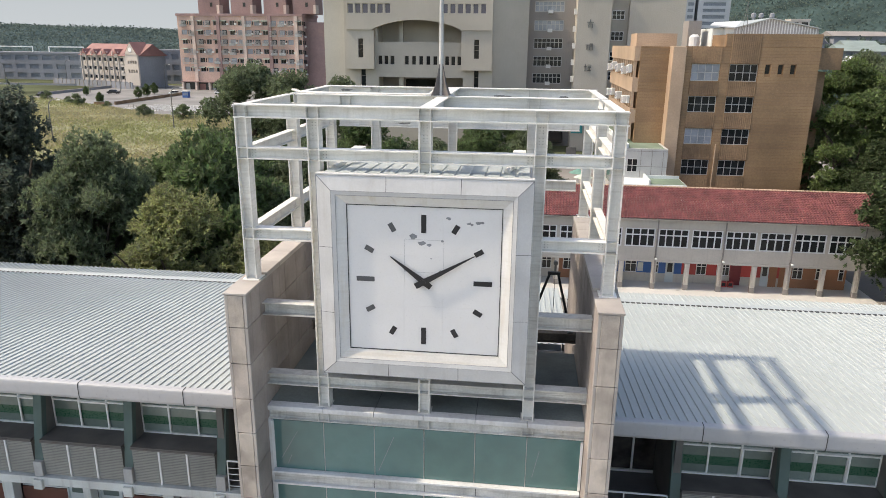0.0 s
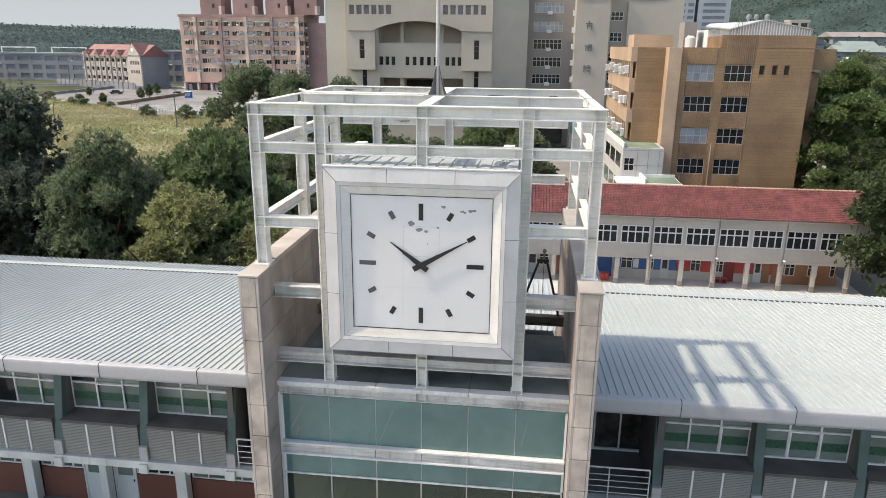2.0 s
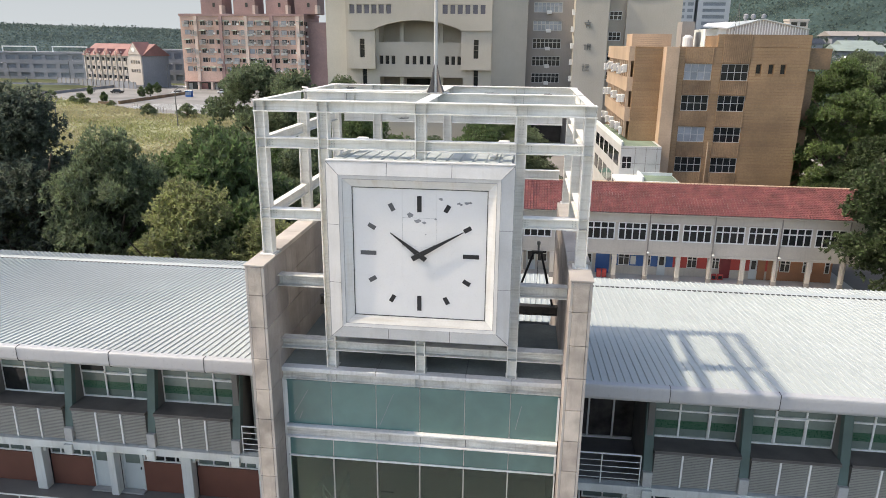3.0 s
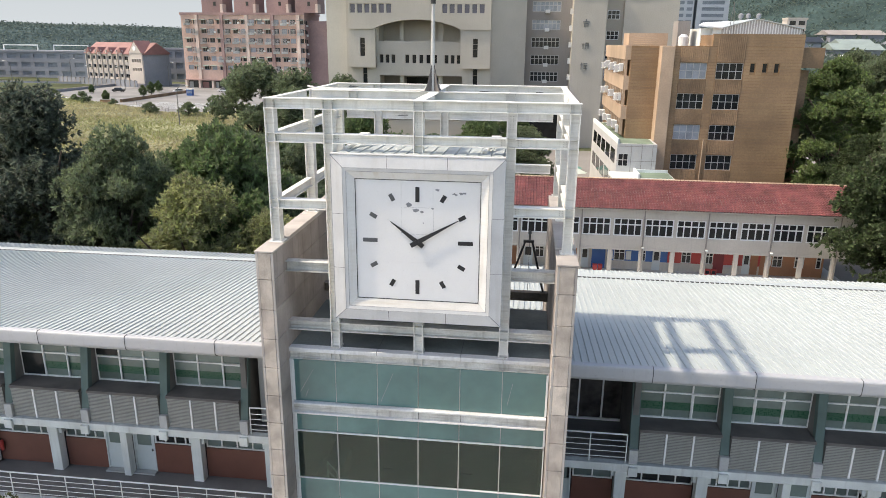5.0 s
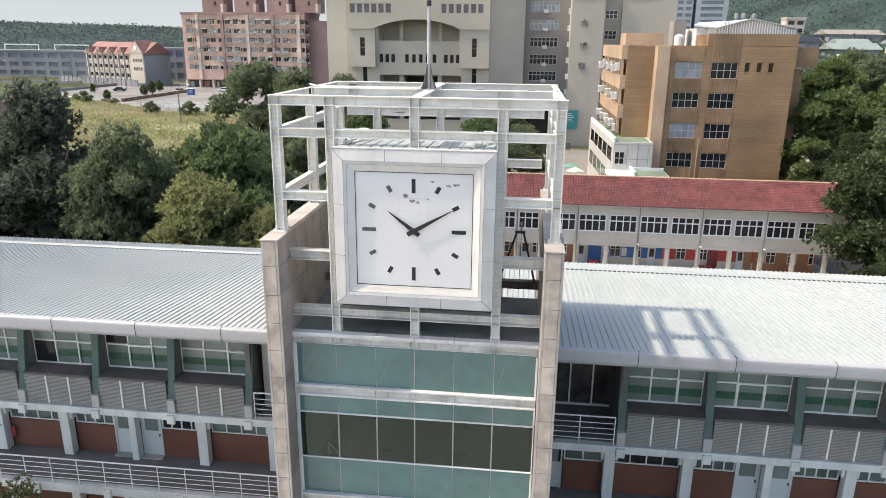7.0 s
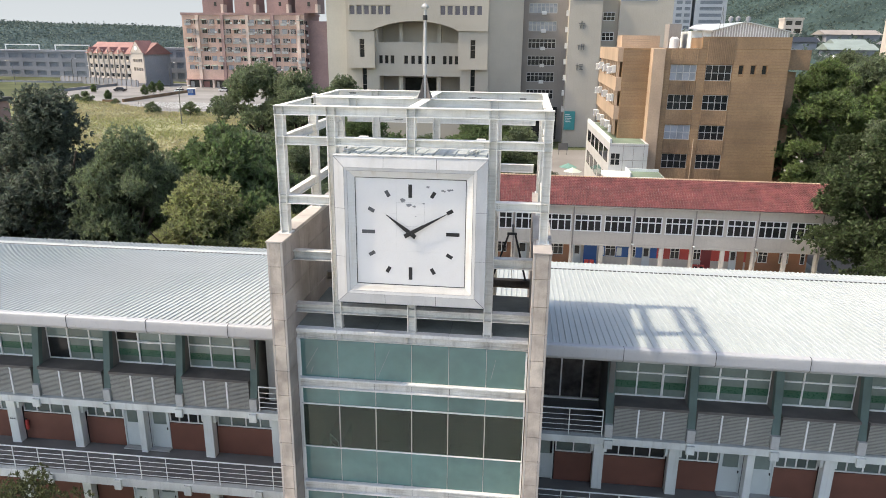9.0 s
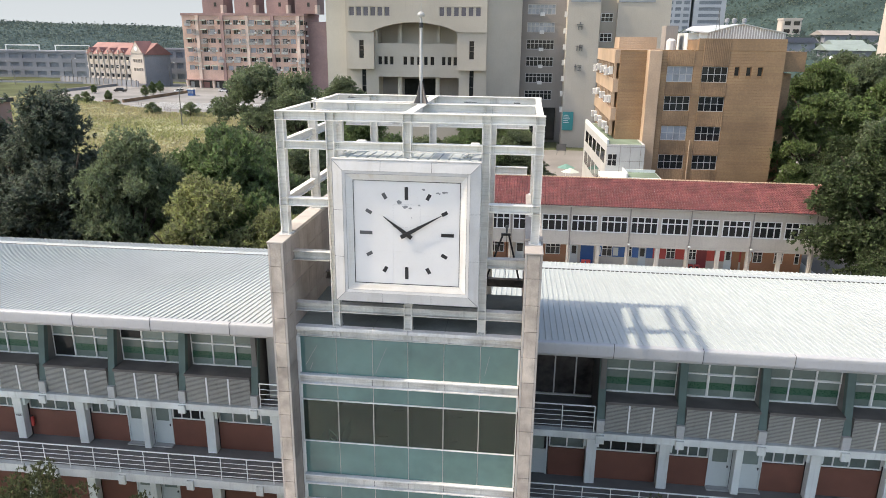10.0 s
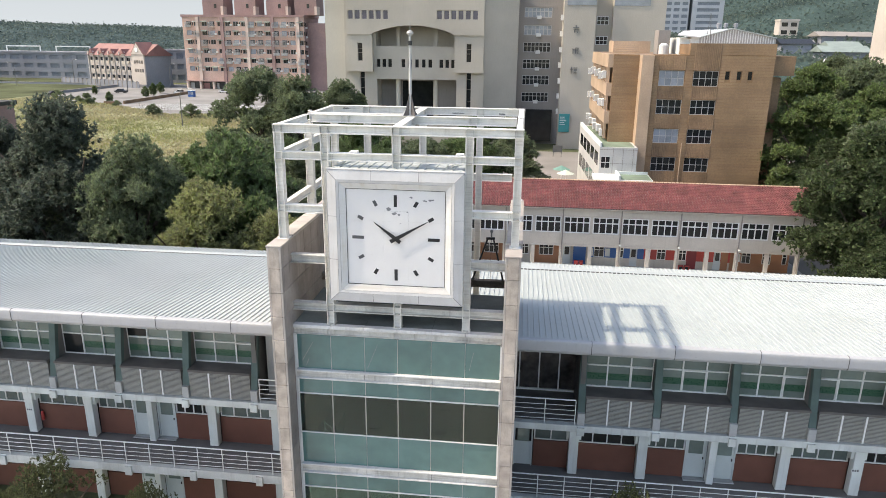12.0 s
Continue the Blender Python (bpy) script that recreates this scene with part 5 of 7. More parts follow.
    put("drain_pipe", tube("drain_pipe", [(23.55, y0 - 0.12, 10 - z0), (23.5, y0 - 0.12, 0.5)], 0.06, 6), BROWN_L, b, "tan drain pipe")
    # side with recessed bays and air conditioners
    p("side_mass", [(14.3, y0 + 14.01, z0, 30, y0 + 24, 20.6)], BROWN_D)
    for zf in (19.0, 15.5, 12.0):
        p("side_band", [(13.95, y0 + 1.7, zf, 14.59, y0 + 24, zf + 1.6)], BROWN_L, "tan side band")
        for k in range(12):
            y = y0 + 2.0 + 1.8 * k
            p("side_pier", [(14.0, y, zf - 1.9, 14.29, y + 0.35, zf - 0.002)], BROWN_L)
            if k in (3, 7) and zf < 18:
                continue
            dz, dx = 0.13 * ((k * 7 + int(zf)) % 4), 0.12 * ((k * 5 + int(zf)) % 3)
            ac = p("air_conditioner", [(13.6 - dx, y + 0.7, zf - 1.75 + dz, 13.95, y + 1.5, zf - 0.85 + dz)], ACW, "white air conditioner unit", 0.03)
            p("fan_grille", [(13.58 - dx, y + 0.85, zf - 1.6 + dz, 13.599 - dx, y + 1.35, zf - 1.0 + dz)], GREYB, "", 0, ac)
            p("side_window", [(14.2, y + 0.5, zf - 1.9, 14.29, y + 1.7, zf - 0.3)], PANE_DARK)
    # white annex at its foot, with a green flat roof
    v = [(13.2, 65.0), (17.7, 65.0), (17.7, 70.0), (14.25, 88.0), (12.4, 88.0)]
    put("annex", poly("annex", [(x, y, z) for z in (0, 9.7 - z0) for x, y in v], [(0, 1, 6, 5), (1, 2, 7, 6), (2, 3, 8, 7), (3, 4, 9, 8), (4, 0, 5, 9), (5, 6, 7, 8, 9)]), ANNEX, b, "white tiled annex")
    for za, zb in ((7.2, 8.8), (4.0, 5.8)):
        for k in range(5):
            t0, t1 = 0.06 + 0.18 * k, 0.06 + 0.18 * k + 0.14
            v = [(13.2 - 0.8 * t - e, 65 + 23 * t, z - z0) for e in (0.03, -0.1) for t, z in ((t0, za), (t1, za), (t1, zb), (t0, zb))]
            put("annex_window", poly("annex_window", v, [(0, 3, 2, 1), (0, 1, 5, 4), (1, 2, 6, 5), (2, 3, 7, 6), (3, 0, 4, 7)]), PANE_DARK, b)
    put("annex_roof", poly("annex_roof", [(x, y, 9.705 - z0) for x, y in ((13.45, 65.3), (17.4, 65.3), (17.4, 69.8), (14.1, 87.5), (12.7, 87.5))], [(0, 1, 2, 3, 4)]), GREENROOF, b, "green painted flat roof")
    put("annex_parapet", poly("annex_parapet", [(x, y, z - z0) for z in (9.7, 10.2) for x, y in ((13.2, 65), (13.45, 65.3), (12.7, 88), (12.4, 88))], [(0, 1, 5, 4), (1, 2, 6, 5), (2, 3, 7, 6), (3, 0, 4, 7), (4, 5, 6, 7)]), PAINT, b)
    for z in (2.0, 3.9, 5.8, 7.7, 9.4):
        p("annex_joint", [(13.2, 64.985, z, 17.7, 64.999, z + 0.05)], GREYR)
    for x in (14.8, 16.0, 17.2):
        p("annex_joint", [(x, 64.983, z0 + 1, x + 0.05, 64.999, 9.6)], GREYR)
    for z in (7.1, 3.8):
        window(b, 13.35, z - z0, 14.5, z + 1.5 - z0, 64.9, 2, (0.5,), PANE_DARK, ANNEX, 0.07)
    p("canopy", [(12.4, 61.0, 6.1, 19.2, 64.98, 6.45)], PAINT, "white flat canopy", 0.02)
    p("canopy_roof", [(15.4, 61.2, 6.452, 19.1, 64.9, 6.47)], GREENROOF, "green painted canopy roof")
    p("canopy_kerb", [(15.2, 61.0, 6.451, 15.4, 64.9, 6.95), (15.41, 64.7, 6.471, 19.1, 64.9, 6.8)], PAINT)
    for x in (12.8, 18.6):
        p("canopy_post", [(x, 61.3, z0, x + 0.3, 61.6, 6.1)], PAINT)
    # white penthouse with a low gabled sheet roof
    ph = p("penthouse", [(24.6, y0 + 5.8, 20.6, 34.4, y0 + 16, 22.75)], PAINT, "white rooftop house")
    p("penthouse_door", [(25.2, y0 + 5.74, 20.62, 25.75, y0 + 5.799, 22.3)], DOORP, "", 0, ph)
    ra, rb, n = 25.6, 35.0, 30
    line = [(ra + (rb - ra) * i / n, 22.8 + 1.1 * min(i / (0.42 * n), (n - i) / (0.58 * n))) for i in range(n + 1)]
    v = [(x, y0 + y, z - z0) for y in (5.4, 17.0) for x, z in line] + [(x, y0 + y, z - 0.12 - z0) for y in (5.4, 17.0) for x, z in line]
    m = n + 1
    f = [(i, i + 1, m + i + 1, m + i) for i in range(n)] + [(2 * m + i + 1, 2 * m + i, 3 * m + i, 3 * m + i + 1) for i in range(n)] + [(2 * m + i, 2 * m + i + 1, i + 1, i) for i in range(n)]
    put("penthouse_roof", poly("penthouse_roof", v, f), ROOF, ph, "white gabled sheet roof")
    v = [(x, y0 + 5.7, z - 0.12 - z0) for x, z in line] + [(x, y0 + 5.7, 22.0 - z0) for x, z in line]
    put("gable_infill", poly("gable_infill", v, [(m + i, m + i + 1, i + 1, i) for i in range(n)]), ALU_GREY, ph, "pale corrugated gable")
    v = [(22.8, y0 + 5.4, 23.1 - z0), (25.7, y0 + 5.4, 22.8 - z0), (29.5, y0 + 17, 23.9 - z0), (26.0, y0 + 17, 23.7 - z0)]
    v += [(x, y, z - 0.15) for x, y, z in v]
    put("lean_to_roof", poly("lean_to_roof", v, [(0, 1, 2, 3), (7, 6, 5, 4), (0, 4, 5, 1), (3, 7, 4, 0)]), ALU, ph, "white lean-to roof sheet")
    p("lean_to_wall", [(23.3, y0 + 6.2, 20.6, 24.59, y0 + 16, 22.7)], PAINT, "", 0, ph)
    for i in range(1, n):
        x, z = line[i]
        p("gable_rib", [(x - 0.05, y0 + 5.62, 22.05, x + 0.05, y0 + 5.69, z - 0.15)], ALU)
    p("rear_block", [(15.9, y0 + 14.5, 20.61, 21.0, y0 + 20, 22.2)], BROWN_L, "tan rooftop block")
    for k in range(5):
        put("roof_rail", tube("roof_rail", [(14.8, y0 + 2.0 + k * 0.01, 20.75 + 0.22 * k - z0), (17.6, y0 + 2.0, 20.75 + 0.22 * k - z0)], 0.03, 5), BROWN_L, b)
    for x in (29.4, 30.3, 31.6):
        vent = put("roof_vent", tube("roof_vent", [(x, y0 + 12, 23.2 - z0), (x, y0 + 12, 24.1 - z0), (x, y0 + 12, 24.15 - z0), (x, y0 + 12, 24.55 - z0), (x, y0 + 12, 24.7 - z0)], [0.16, 0.16, 0.3, 0.3, 0.1], 10), GREYB, b, "turbine roof vent")
    tank = put("water_tank", tube("water_tank", [(21.4, y0 + 6.5, 20.6 - z0), (21.4, y0 + 6.5, 21.7 - z0), (21.4, y0 + 6.5, 22.0 - z0)], [0.6, 0.6, 0.3], 12), ACW, b, "white rooftop water tank")
    p("roof_hut", [(20.9, y0 + 8, 20.6, 22.4, y0 + 11, 23.6)], GREYR)
    for sx in (0, 0.6):
        put("antenna_leg", tube("antenna_leg", [(26.0 + sx, y0 + 4, 21.9 - z0), (26.3, y0 + 4, 25.6 - z0)], 0.03, 5), IRON, b)


brown_building()


# ---- cream hall ----
def cream_hall():
    y0, z0 = 118.0, 1.0
    b = thing("assembly_hall", "tall cream rendered hall with an arched upper front", "building", (0, 0, z0))

    def p(name, items, m, label="", bev=0.0, parent=None):
        return part(name, [(a, c, d - z0, e, g, h - z0) for a, c, d, e, g, h in items], m, parent or b, label, bev)

    # main front with its openings
    small = [-25.5, -24.25, -23.0, -20.3, -19.0, -17.5, -16.2, -14.9, -12.6, -11.4, -10.2]
    holes = [(x, 16.8 - z0, x + 0.75, 18.4 - z0) for x in (-25.55, -24.4, -23.25, -20.55, -19.2, -17.85, -16.5, -15.2, -13.0, -11.85, -10.7)]
    holes += [(-25.6, 20.85 - z0, -10.1, 25.5 - z0), (-25.5, 6.0 - z0, -9.6, 14.5 - z0), (-28.9, 8.0 - z0, -28.0, 15.9 - z0), (-7.6, 8.0 - z0, -6.7, 15.9 - z0)]
    put("front_wall", pierced("front_wall", -31.9, -4.2, 0, 33 - z0, y0, y0 + 0.8, holes), CREAM, b, "cream rendered front")
    for x in (-25.55, -24.4, -23.25, -20.55, -19.2, -17.85, -16.5, -15.2, -13.0, -11.85, -10.7):
        window(b, x, 16.8 - z0, x + 0.75, 18.4 - z0, y0 + 0.3, 1, (), PANE_DARK, GREYR, 0.06)
    for x in (-28.9, -7.6):
        window(b, x, 8.0 - z0, x + 0.9, 15.9 - z0, y0 + 0.3, 1, (0.3, 0.6, 0.85), PANE_DARK, GREYR, 0.06)
    p("left_bay", [(-35.9, y0 + 0.6, z0, -31.9, y0 + 14, 33)], CREAM_L, "lighter cream side bay")
    p("mass", [(-31.8, y0 + 5.5, z0, -4.3, y0 + 16, 33)], CREAM)
    p("recess_back", [(-25.6, y0 + 4.5, 20.85, -10.1, y0 + 5.4, 25.5)], CREAM)
    p("lower_back", [(-25.5, y0 + 4.2, 6, -9.6, y0 + 4.3, 14.5)], GREYR)
    p("glazed_door", [(-21.0, y0 + 4.0, 6, -14.3, y0 + 4.19, 14.0)], PANE_DARK)
    p("balcony_ceiling", [(-25.6, y0 + 0.81, 25.5, -10.1, y0 + 5.45, 26.0), (-26.2, y0 + 0.81, 20.0, -25.61, y0 + 5.45, 26), (-10.09, y0 + 0.81, 20, -9.6, y0 + 5.45, 26), (-26.2, y0 + 0.81, 5, -25.51, y0 + 5.45, 14.5), (-9.59, y0 + 0.81, 5, -9.0, y0 + 5.45, 14.5)], CREAM)
    p("balcony_floor", [(-25.6, y0 + 0.81, 20.5, -10.1, y0 + 5.4, 20.8), (-25.5, y0 + 0.81, 14.52, -9.6, y0 + 5.4, 14.8)], CREAM)
    p("porch_step", [(-25.5, y0 - 0.4, 8.3, -9.6, y0 - 0.01, 8.7)], CREAM)
    for x in (-21.45, -13.9):
        put("porch_column", tube("porch_column", [(x, y0 + 1.4, 6.0 - z0), (x, y0 + 1.4, 14.5 - z0)], 0.45, 14), CREAM_L, b, "round porch column")
        p("balcony_column", [(x - 0.35, y0 + 1.6, 20.8, x + 0.35, y0 + 2.2, 25.5)], CREAM)
    # arched upper block standing proud
    n = 24
    xa, xb, zl, zp = -26.4, -9.95, 22.95, 24.7
    bottom = [(-31.1, zl), (xa, zl)]
    bottom += [(xa + (xb - xa) * i / n, zl + (zp - zl) * math.sin(math.pi * i / n) ** 0.75) for i in range(1, n)]
    bottom += [(xb, zl), (-4.3, zl)]
    zw0, zw1 = 25.8, 27.5
    v, f = [], []
    for y in (y0 - 1.5, y0 - 0.05):
        for x, z in bottom:
            v += [(x, y, z - z0), (x, y, 25.6 - z0)]
    m = 2 * len(bottom)
    for i in range(len(bottom) - 1):
        k = 2 * i
        f += [(k, k + 2, k + 3, k + 1), (m + k + 1, m + k + 3, m + k + 2, m + k), (m + k, m + k + 2, k + 2, k)]
    f += [(0, 1, m + 1, m), (m - 2, 2 * m - 2, 2 * m - 1, m - 1)]
    put("arch_band", poly("arch_band", v, f), CREAM, b, "shallow arched cream band")
    wx = [-30.8 + 1.38 * k for k in range(6)] + [-13.4 + 1.38 * k for k in range(6)]
    put("upper_wall", pierced("upper_wall", -31.1, -4.3, 25.601 - z0, 33 - z0, y0 - 1.5, y0 - 0.05, [(x, zw0 - z0, x + 1.0, zw1 - z0) for x in wx]), CREAM, b, "cream upper front")
    for x in wx:
        window(b, x, zw0 - z0, x + 1.0, zw1 - z0, y0 - 1.2, 1, (), PANE_MAUVE, CREAM_L, 0.07)
    # side boxes with slot windows
    for xa, xb, s0 in ((-31.35, -26.1, -29.05), (-9.9, -4.3, -7.6)):
        put("side_box", pierced("side_box", xa, xb, 15.95 - z0, 22.94 - z0, y0 - 1.2, y0 - 0.01, [(s0, 18.0 - z0, s0 + 0.95, 21.4 - z0)]), CREAM, b, "cream box bay")
        window(b, s0, 18.0 - z0, s0 + 0.95, 21.4 - z0, y0 - 0.9, 1, (0.45, 0.7), PANE_DARK, GREYR, 0.06)
    v = [(-4.2, y0 + 0.8), (2.1, y0 + 4.5), (2.1, y0 + 16), (-4.2, y0 + 16)]
    put("side_mass", poly("side_mass", [(x, y, z) for z in (0, 33 - z0) for x, y in v], [(0, 1, 5, 4), (1, 2, 6, 5), (2, 3, 7, 6), (3, 0, 4, 7), (4, 5, 6, 7)]), CREAM, b, "plain cream side wall")


cream_hall()


def office_block():
    z0 = 1.0
    b = thing("office_block", "tall grey-cream teaching block with narrow window rows", "building", (0, 0, z0))

    def p(name, items, m, label="", bev=0.0, parent=None):
        return part(name, [(a, c, d - z0, e, g, h - z0) for a, c, d, e, g, h in items], m, parent or b, label, bev)

    zr = [26.6, 23.2, 19.9, 16.6, 13.4, 10.0]
    put("recessed_front", pierced("recessed_front", 2.1, 10.8, 0, 33 - z0, 126, 126.4, [(3.2, z - z0, 8.7, z + 1.9 - z0) for z in zr]), GREYR, b, "grey recessed front")
    p("recess_core", [(2.1, 127.2, z0, 10.8, 136, 33)], DARKIN)
    for z in zr:
        window(b, 3.2, z - z0, 8.7, z + 1.9 - z0, 126.1, 7, (0.62,), PANE_DARK if z < 20 else PANE_GREY, ALU_GREY, 0.12)
        p("air_conditioner", [(5.7, 125.4, z - 0.3, 6.6, 125.99, z + 0.35)], ACW, "white air conditioner unit", 0.03)
    p("entrance", [(3.0, 125.2, 2, 9.6, 125.9, 8.5)], PANE_DARK)
    p("name_block", [(10.8, 120.5, z0, 16.9, 136, 33)], CREAM, "plain cream block")
    p("top_glazing", [(11.3, 120.4, 28.7, 16.8, 120.49, 33), (20.3, 121.4, 28.7, 27, 121.49, 33)], PANE_GREY)
    rnd = random.Random(9)
    for q, zc in enumerate((24.2, 20.3, 16.6)):
        g = part("sign_bar", [(13.2 + dx, 120.3, zc + dz - z0, 13.2 + dx + w, 120.49, zc + dz + h - z0) for dx, dz, w, h in (((-0.1, 0.5, 0.2, 0.4), (-0.6, 0.35, 1.2, 0.14), (-0.45, 0.05, 0.9, 0.13), (-0.35, -0.5, 0.14, 0.5), (0.3, -0.55, 0.14, 0.6)), ((-0.6, 0.3, 0.5, 0.14), (-0.4, -0.5, 0.14, 0.8), (0.1, 0.5, 0.6, 0.13), (0.1, 0.1, 0.6, 0.13), (0.1, -0.5, 0.14, 1.0), (0.56, -0.5, 0.14, 1.0)), ((-0.5, -0.6, 0.14, 1.3), (-0.65, 0.2, 0.5, 0.13), (0.0, 0.45, 0.7, 0.13), (0.05, 0.0, 0.6, 0.3), (0.0, -0.5, 0.7, 0.13), (0.28, -0.5, 0.13, 0.5)))[q]], IRON, b, "dark raised sign strokes")
    p("stair_recess", [(16.9, 123.5, z0, 20.2, 136, 33)], CREAM)
    for z in (25.2, 21.5, 17.9, 14.3):
        window(b, 17.3, z - z0, 19.6, z + 1.6 - z0, 123.4, 3, (0.5,), PANE_DARK, ALU, 0.1)
    p("right_block", [(20.2, 121.5, z0, 30, 136, 33)], CREAM)
    for k in range(7):
        p("side_unit", [(10.3, 121.5 + (k % 2), 8 + 3 * k, 10.79, 122.6 + (k % 2), 9 + 3 * k)], ACW)
    p("sign_board", [(10.9, 120.2, 4.6, 13.0, 120.4, 8.2)], TEAL, "teal notice board")
    p("sign_text", [(11.1, 120.18, 7.5 - 0.35 * k, 12.0 + 0.2 * (k % 3), 120.199, 7.62 - 0.35 * k) for k in range(5)], PAINT)


office_block()


# ---- far buildings ----
def apartment_row():
    z0 = 1.8
    b = thing("apartment_building", "salmon brick apartment building with rows of balconies", "building", (-82, 250, z0))
    b.rotation_euler = (0, 0, radians(-4))
    W, H = 51.0, 28.0
    rows = [24.6 - 3.45 * k for k in range(6)]
    xs = [-W + 1.6 + 3.35 * k for k in range(15)]
    holes = [(x, z, x + 2.2, z + 1.8) for x in xs for z in rows]
    put("front_wall", pierced("front_wall", -W, 0, 3.6, H, 0, 0.5, holes), APT, b, "salmon brick front")
    part("core", [(-W, 1.0, 0, -0.5, 16, H - 0.2)], DARKIN, b)
    part("side_wall", [(-0.49, 0.5, 0, 0, 16, H)], APT_D, b, "dark brick end wall")
    part("side_mass", [(0.01, 4, 0, 9, 22, H - 2)], APT_D, b)
    part("cornice", [(-W - 0.3, -0.4, H, 0.3, 16, H + 0.9)], APT_D, b)
    wm = window_mesh(2.2, 1.8, 2, (), 0.12, 0.1)
    pm = boxes("pane", [(0, 0, 0, 2.2, 0.05, 1.8)])
    pm.materials.append(PANE_DARK)
    pg = boxes("pane", [(0, 0, 0, 2.2, 0.05, 1.8)])
    pg.materials.append(PANE_GREY)
    cage = pierced("balcony_cage", -0.3, 2.2, -0.5, 1.4, -0.9, -0.8, [(-0.24 + 0.245 * k, -0.35, -0.24 + 0.245 * k + 0.18, 1.3) for k in range(10)])
    tray = boxes("cage_floor", [(-0.3, -0.8, -0.5, 2.2, 0, -0.38)])
    awn = poly("awning", [(-0.3, 0, 1.9), (2.2, 0, 1.9), (2.2, -1.0, 1.5), (-0.3, -1.0, 1.5), (-0.3, 0, 1.84), (2.2, 0, 1.84), (2.2, -1.0, 1.44), (-0.3, -1.0, 1.44)], [(0, 3, 2, 1), (4, 5, 6, 7), (3, 7, 6, 2), (0, 4, 7, 3), (1, 2, 6, 5)])
    lb = boxes("laundry_box", [(-0.2, -0.75, -0.38, 2.1, -0.02, 0.45)])
    slot = boxes("slot_window", [(0, -0.04, 0.2, 0.5, 0.05, 1.6)])
    acm = boxes("air_conditioner", [(0, -0.5, 0, 0.8, -0.02, 0.6)])
    rnd = random.Random(2)
    for i, x in enumerate(xs):
        for z in rows:
            w = put("window", wm, GREYB, b, at=(x, 0.15, z))
            put("pane", rnd.choice((pm, pm, pg)), PANE_DARK, w, at=(0, 0.06, 0))
            r = rnd.random()
            if r < 0.5:
                cg = put("balcony_cage", cage, rnd.choice((AWN_G, ALU_GREY, IRON)), b, at=(x, 0, z))
                put("cage_floor", tray, APT_P, cg)
                if r < 0.15:
                    put("laundry_box", lb, ACW, b, "pale enclosed balcony", (x, 0, z))
            elif r < 0.8:
                put("awning", awn, AWN_G, b, "grey-green balcony awning", (x, 0, z))
            if i % 2 == 0:
                put("slot_window", slot, PANE_DARK, b, "narrow dark window", (x + 2.45, 0, z))
            if rnd.random() < 0.35:
                put("air_conditioner", acm, ACW, b, "white air conditioner unit", (x + 2.15, 0, z + 0.2))
    for k in range(5):
        x = -W + 6 + 10.5 * k
        part("pale_strip", [(x, -0.7, 3.6, x + 1.3, -0.02, H)], APT_D if k % 2 else APT_P, b, "tiled vertical strip")
    for k in range(9):
        x = -W + 0.3 + 5.7 * k
        part("shop_column", [(x, -1.4, 0, x + 0.8, 0.4, 3.6)], APT_P, b)
    part("shop_canopy", [(-W, -1.6, 3.3, 0, 0, 3.62)], APT_D, b)
    # shade inside the open shops is drawn by this dark slab
    part("shop_front", [(-W + 0.5, 0.1, 0, -0.6, 0.4, 3.29)], DARKIN, b, "dark sheet standing in for unlit open shop fronts")
    for k in range(8):
        x = -W + 1.4 + 5.7 * k
        part("shop_shutter", [(x, -0.05, 0, x + (1.6, 2.6, 1.1)[k % 3], 0.09, 2.7)], (ALU_GREY, RED_MUTED)[k % 2], b, "lowered shop shutter")
    for z in rows:
        part("side_window", [(0.002, 1.4, z, 0.06, 2.8, z + 1.4)], PANE_DARK, b)
        put("air_conditioner", boxes("air_conditioner", [(0.065, 1.7, z - 0.8, 0.6, 2.5, z - 0.1)]), ACW, b, "white air conditioner unit")
    for x in (-43.3, -29.7, -16.3, -4.6):
        t = part("roof_tower", [(x, 3, H + 0.9, x + 8.9, 11, H + 12)], APT_D, b, "dark brick stair tower")
        part("tower_window", [(x + 5.0, 2.9, H + 3.5, x + 6.0, 2.99, H + 5.0)], PANE_DARK, b)
        part("parapet_strip", [(x + 9.0, 0.5, H + 0.9, x + 10.0, 3.5, H + 4)], APT_P, b)


apartment_row()


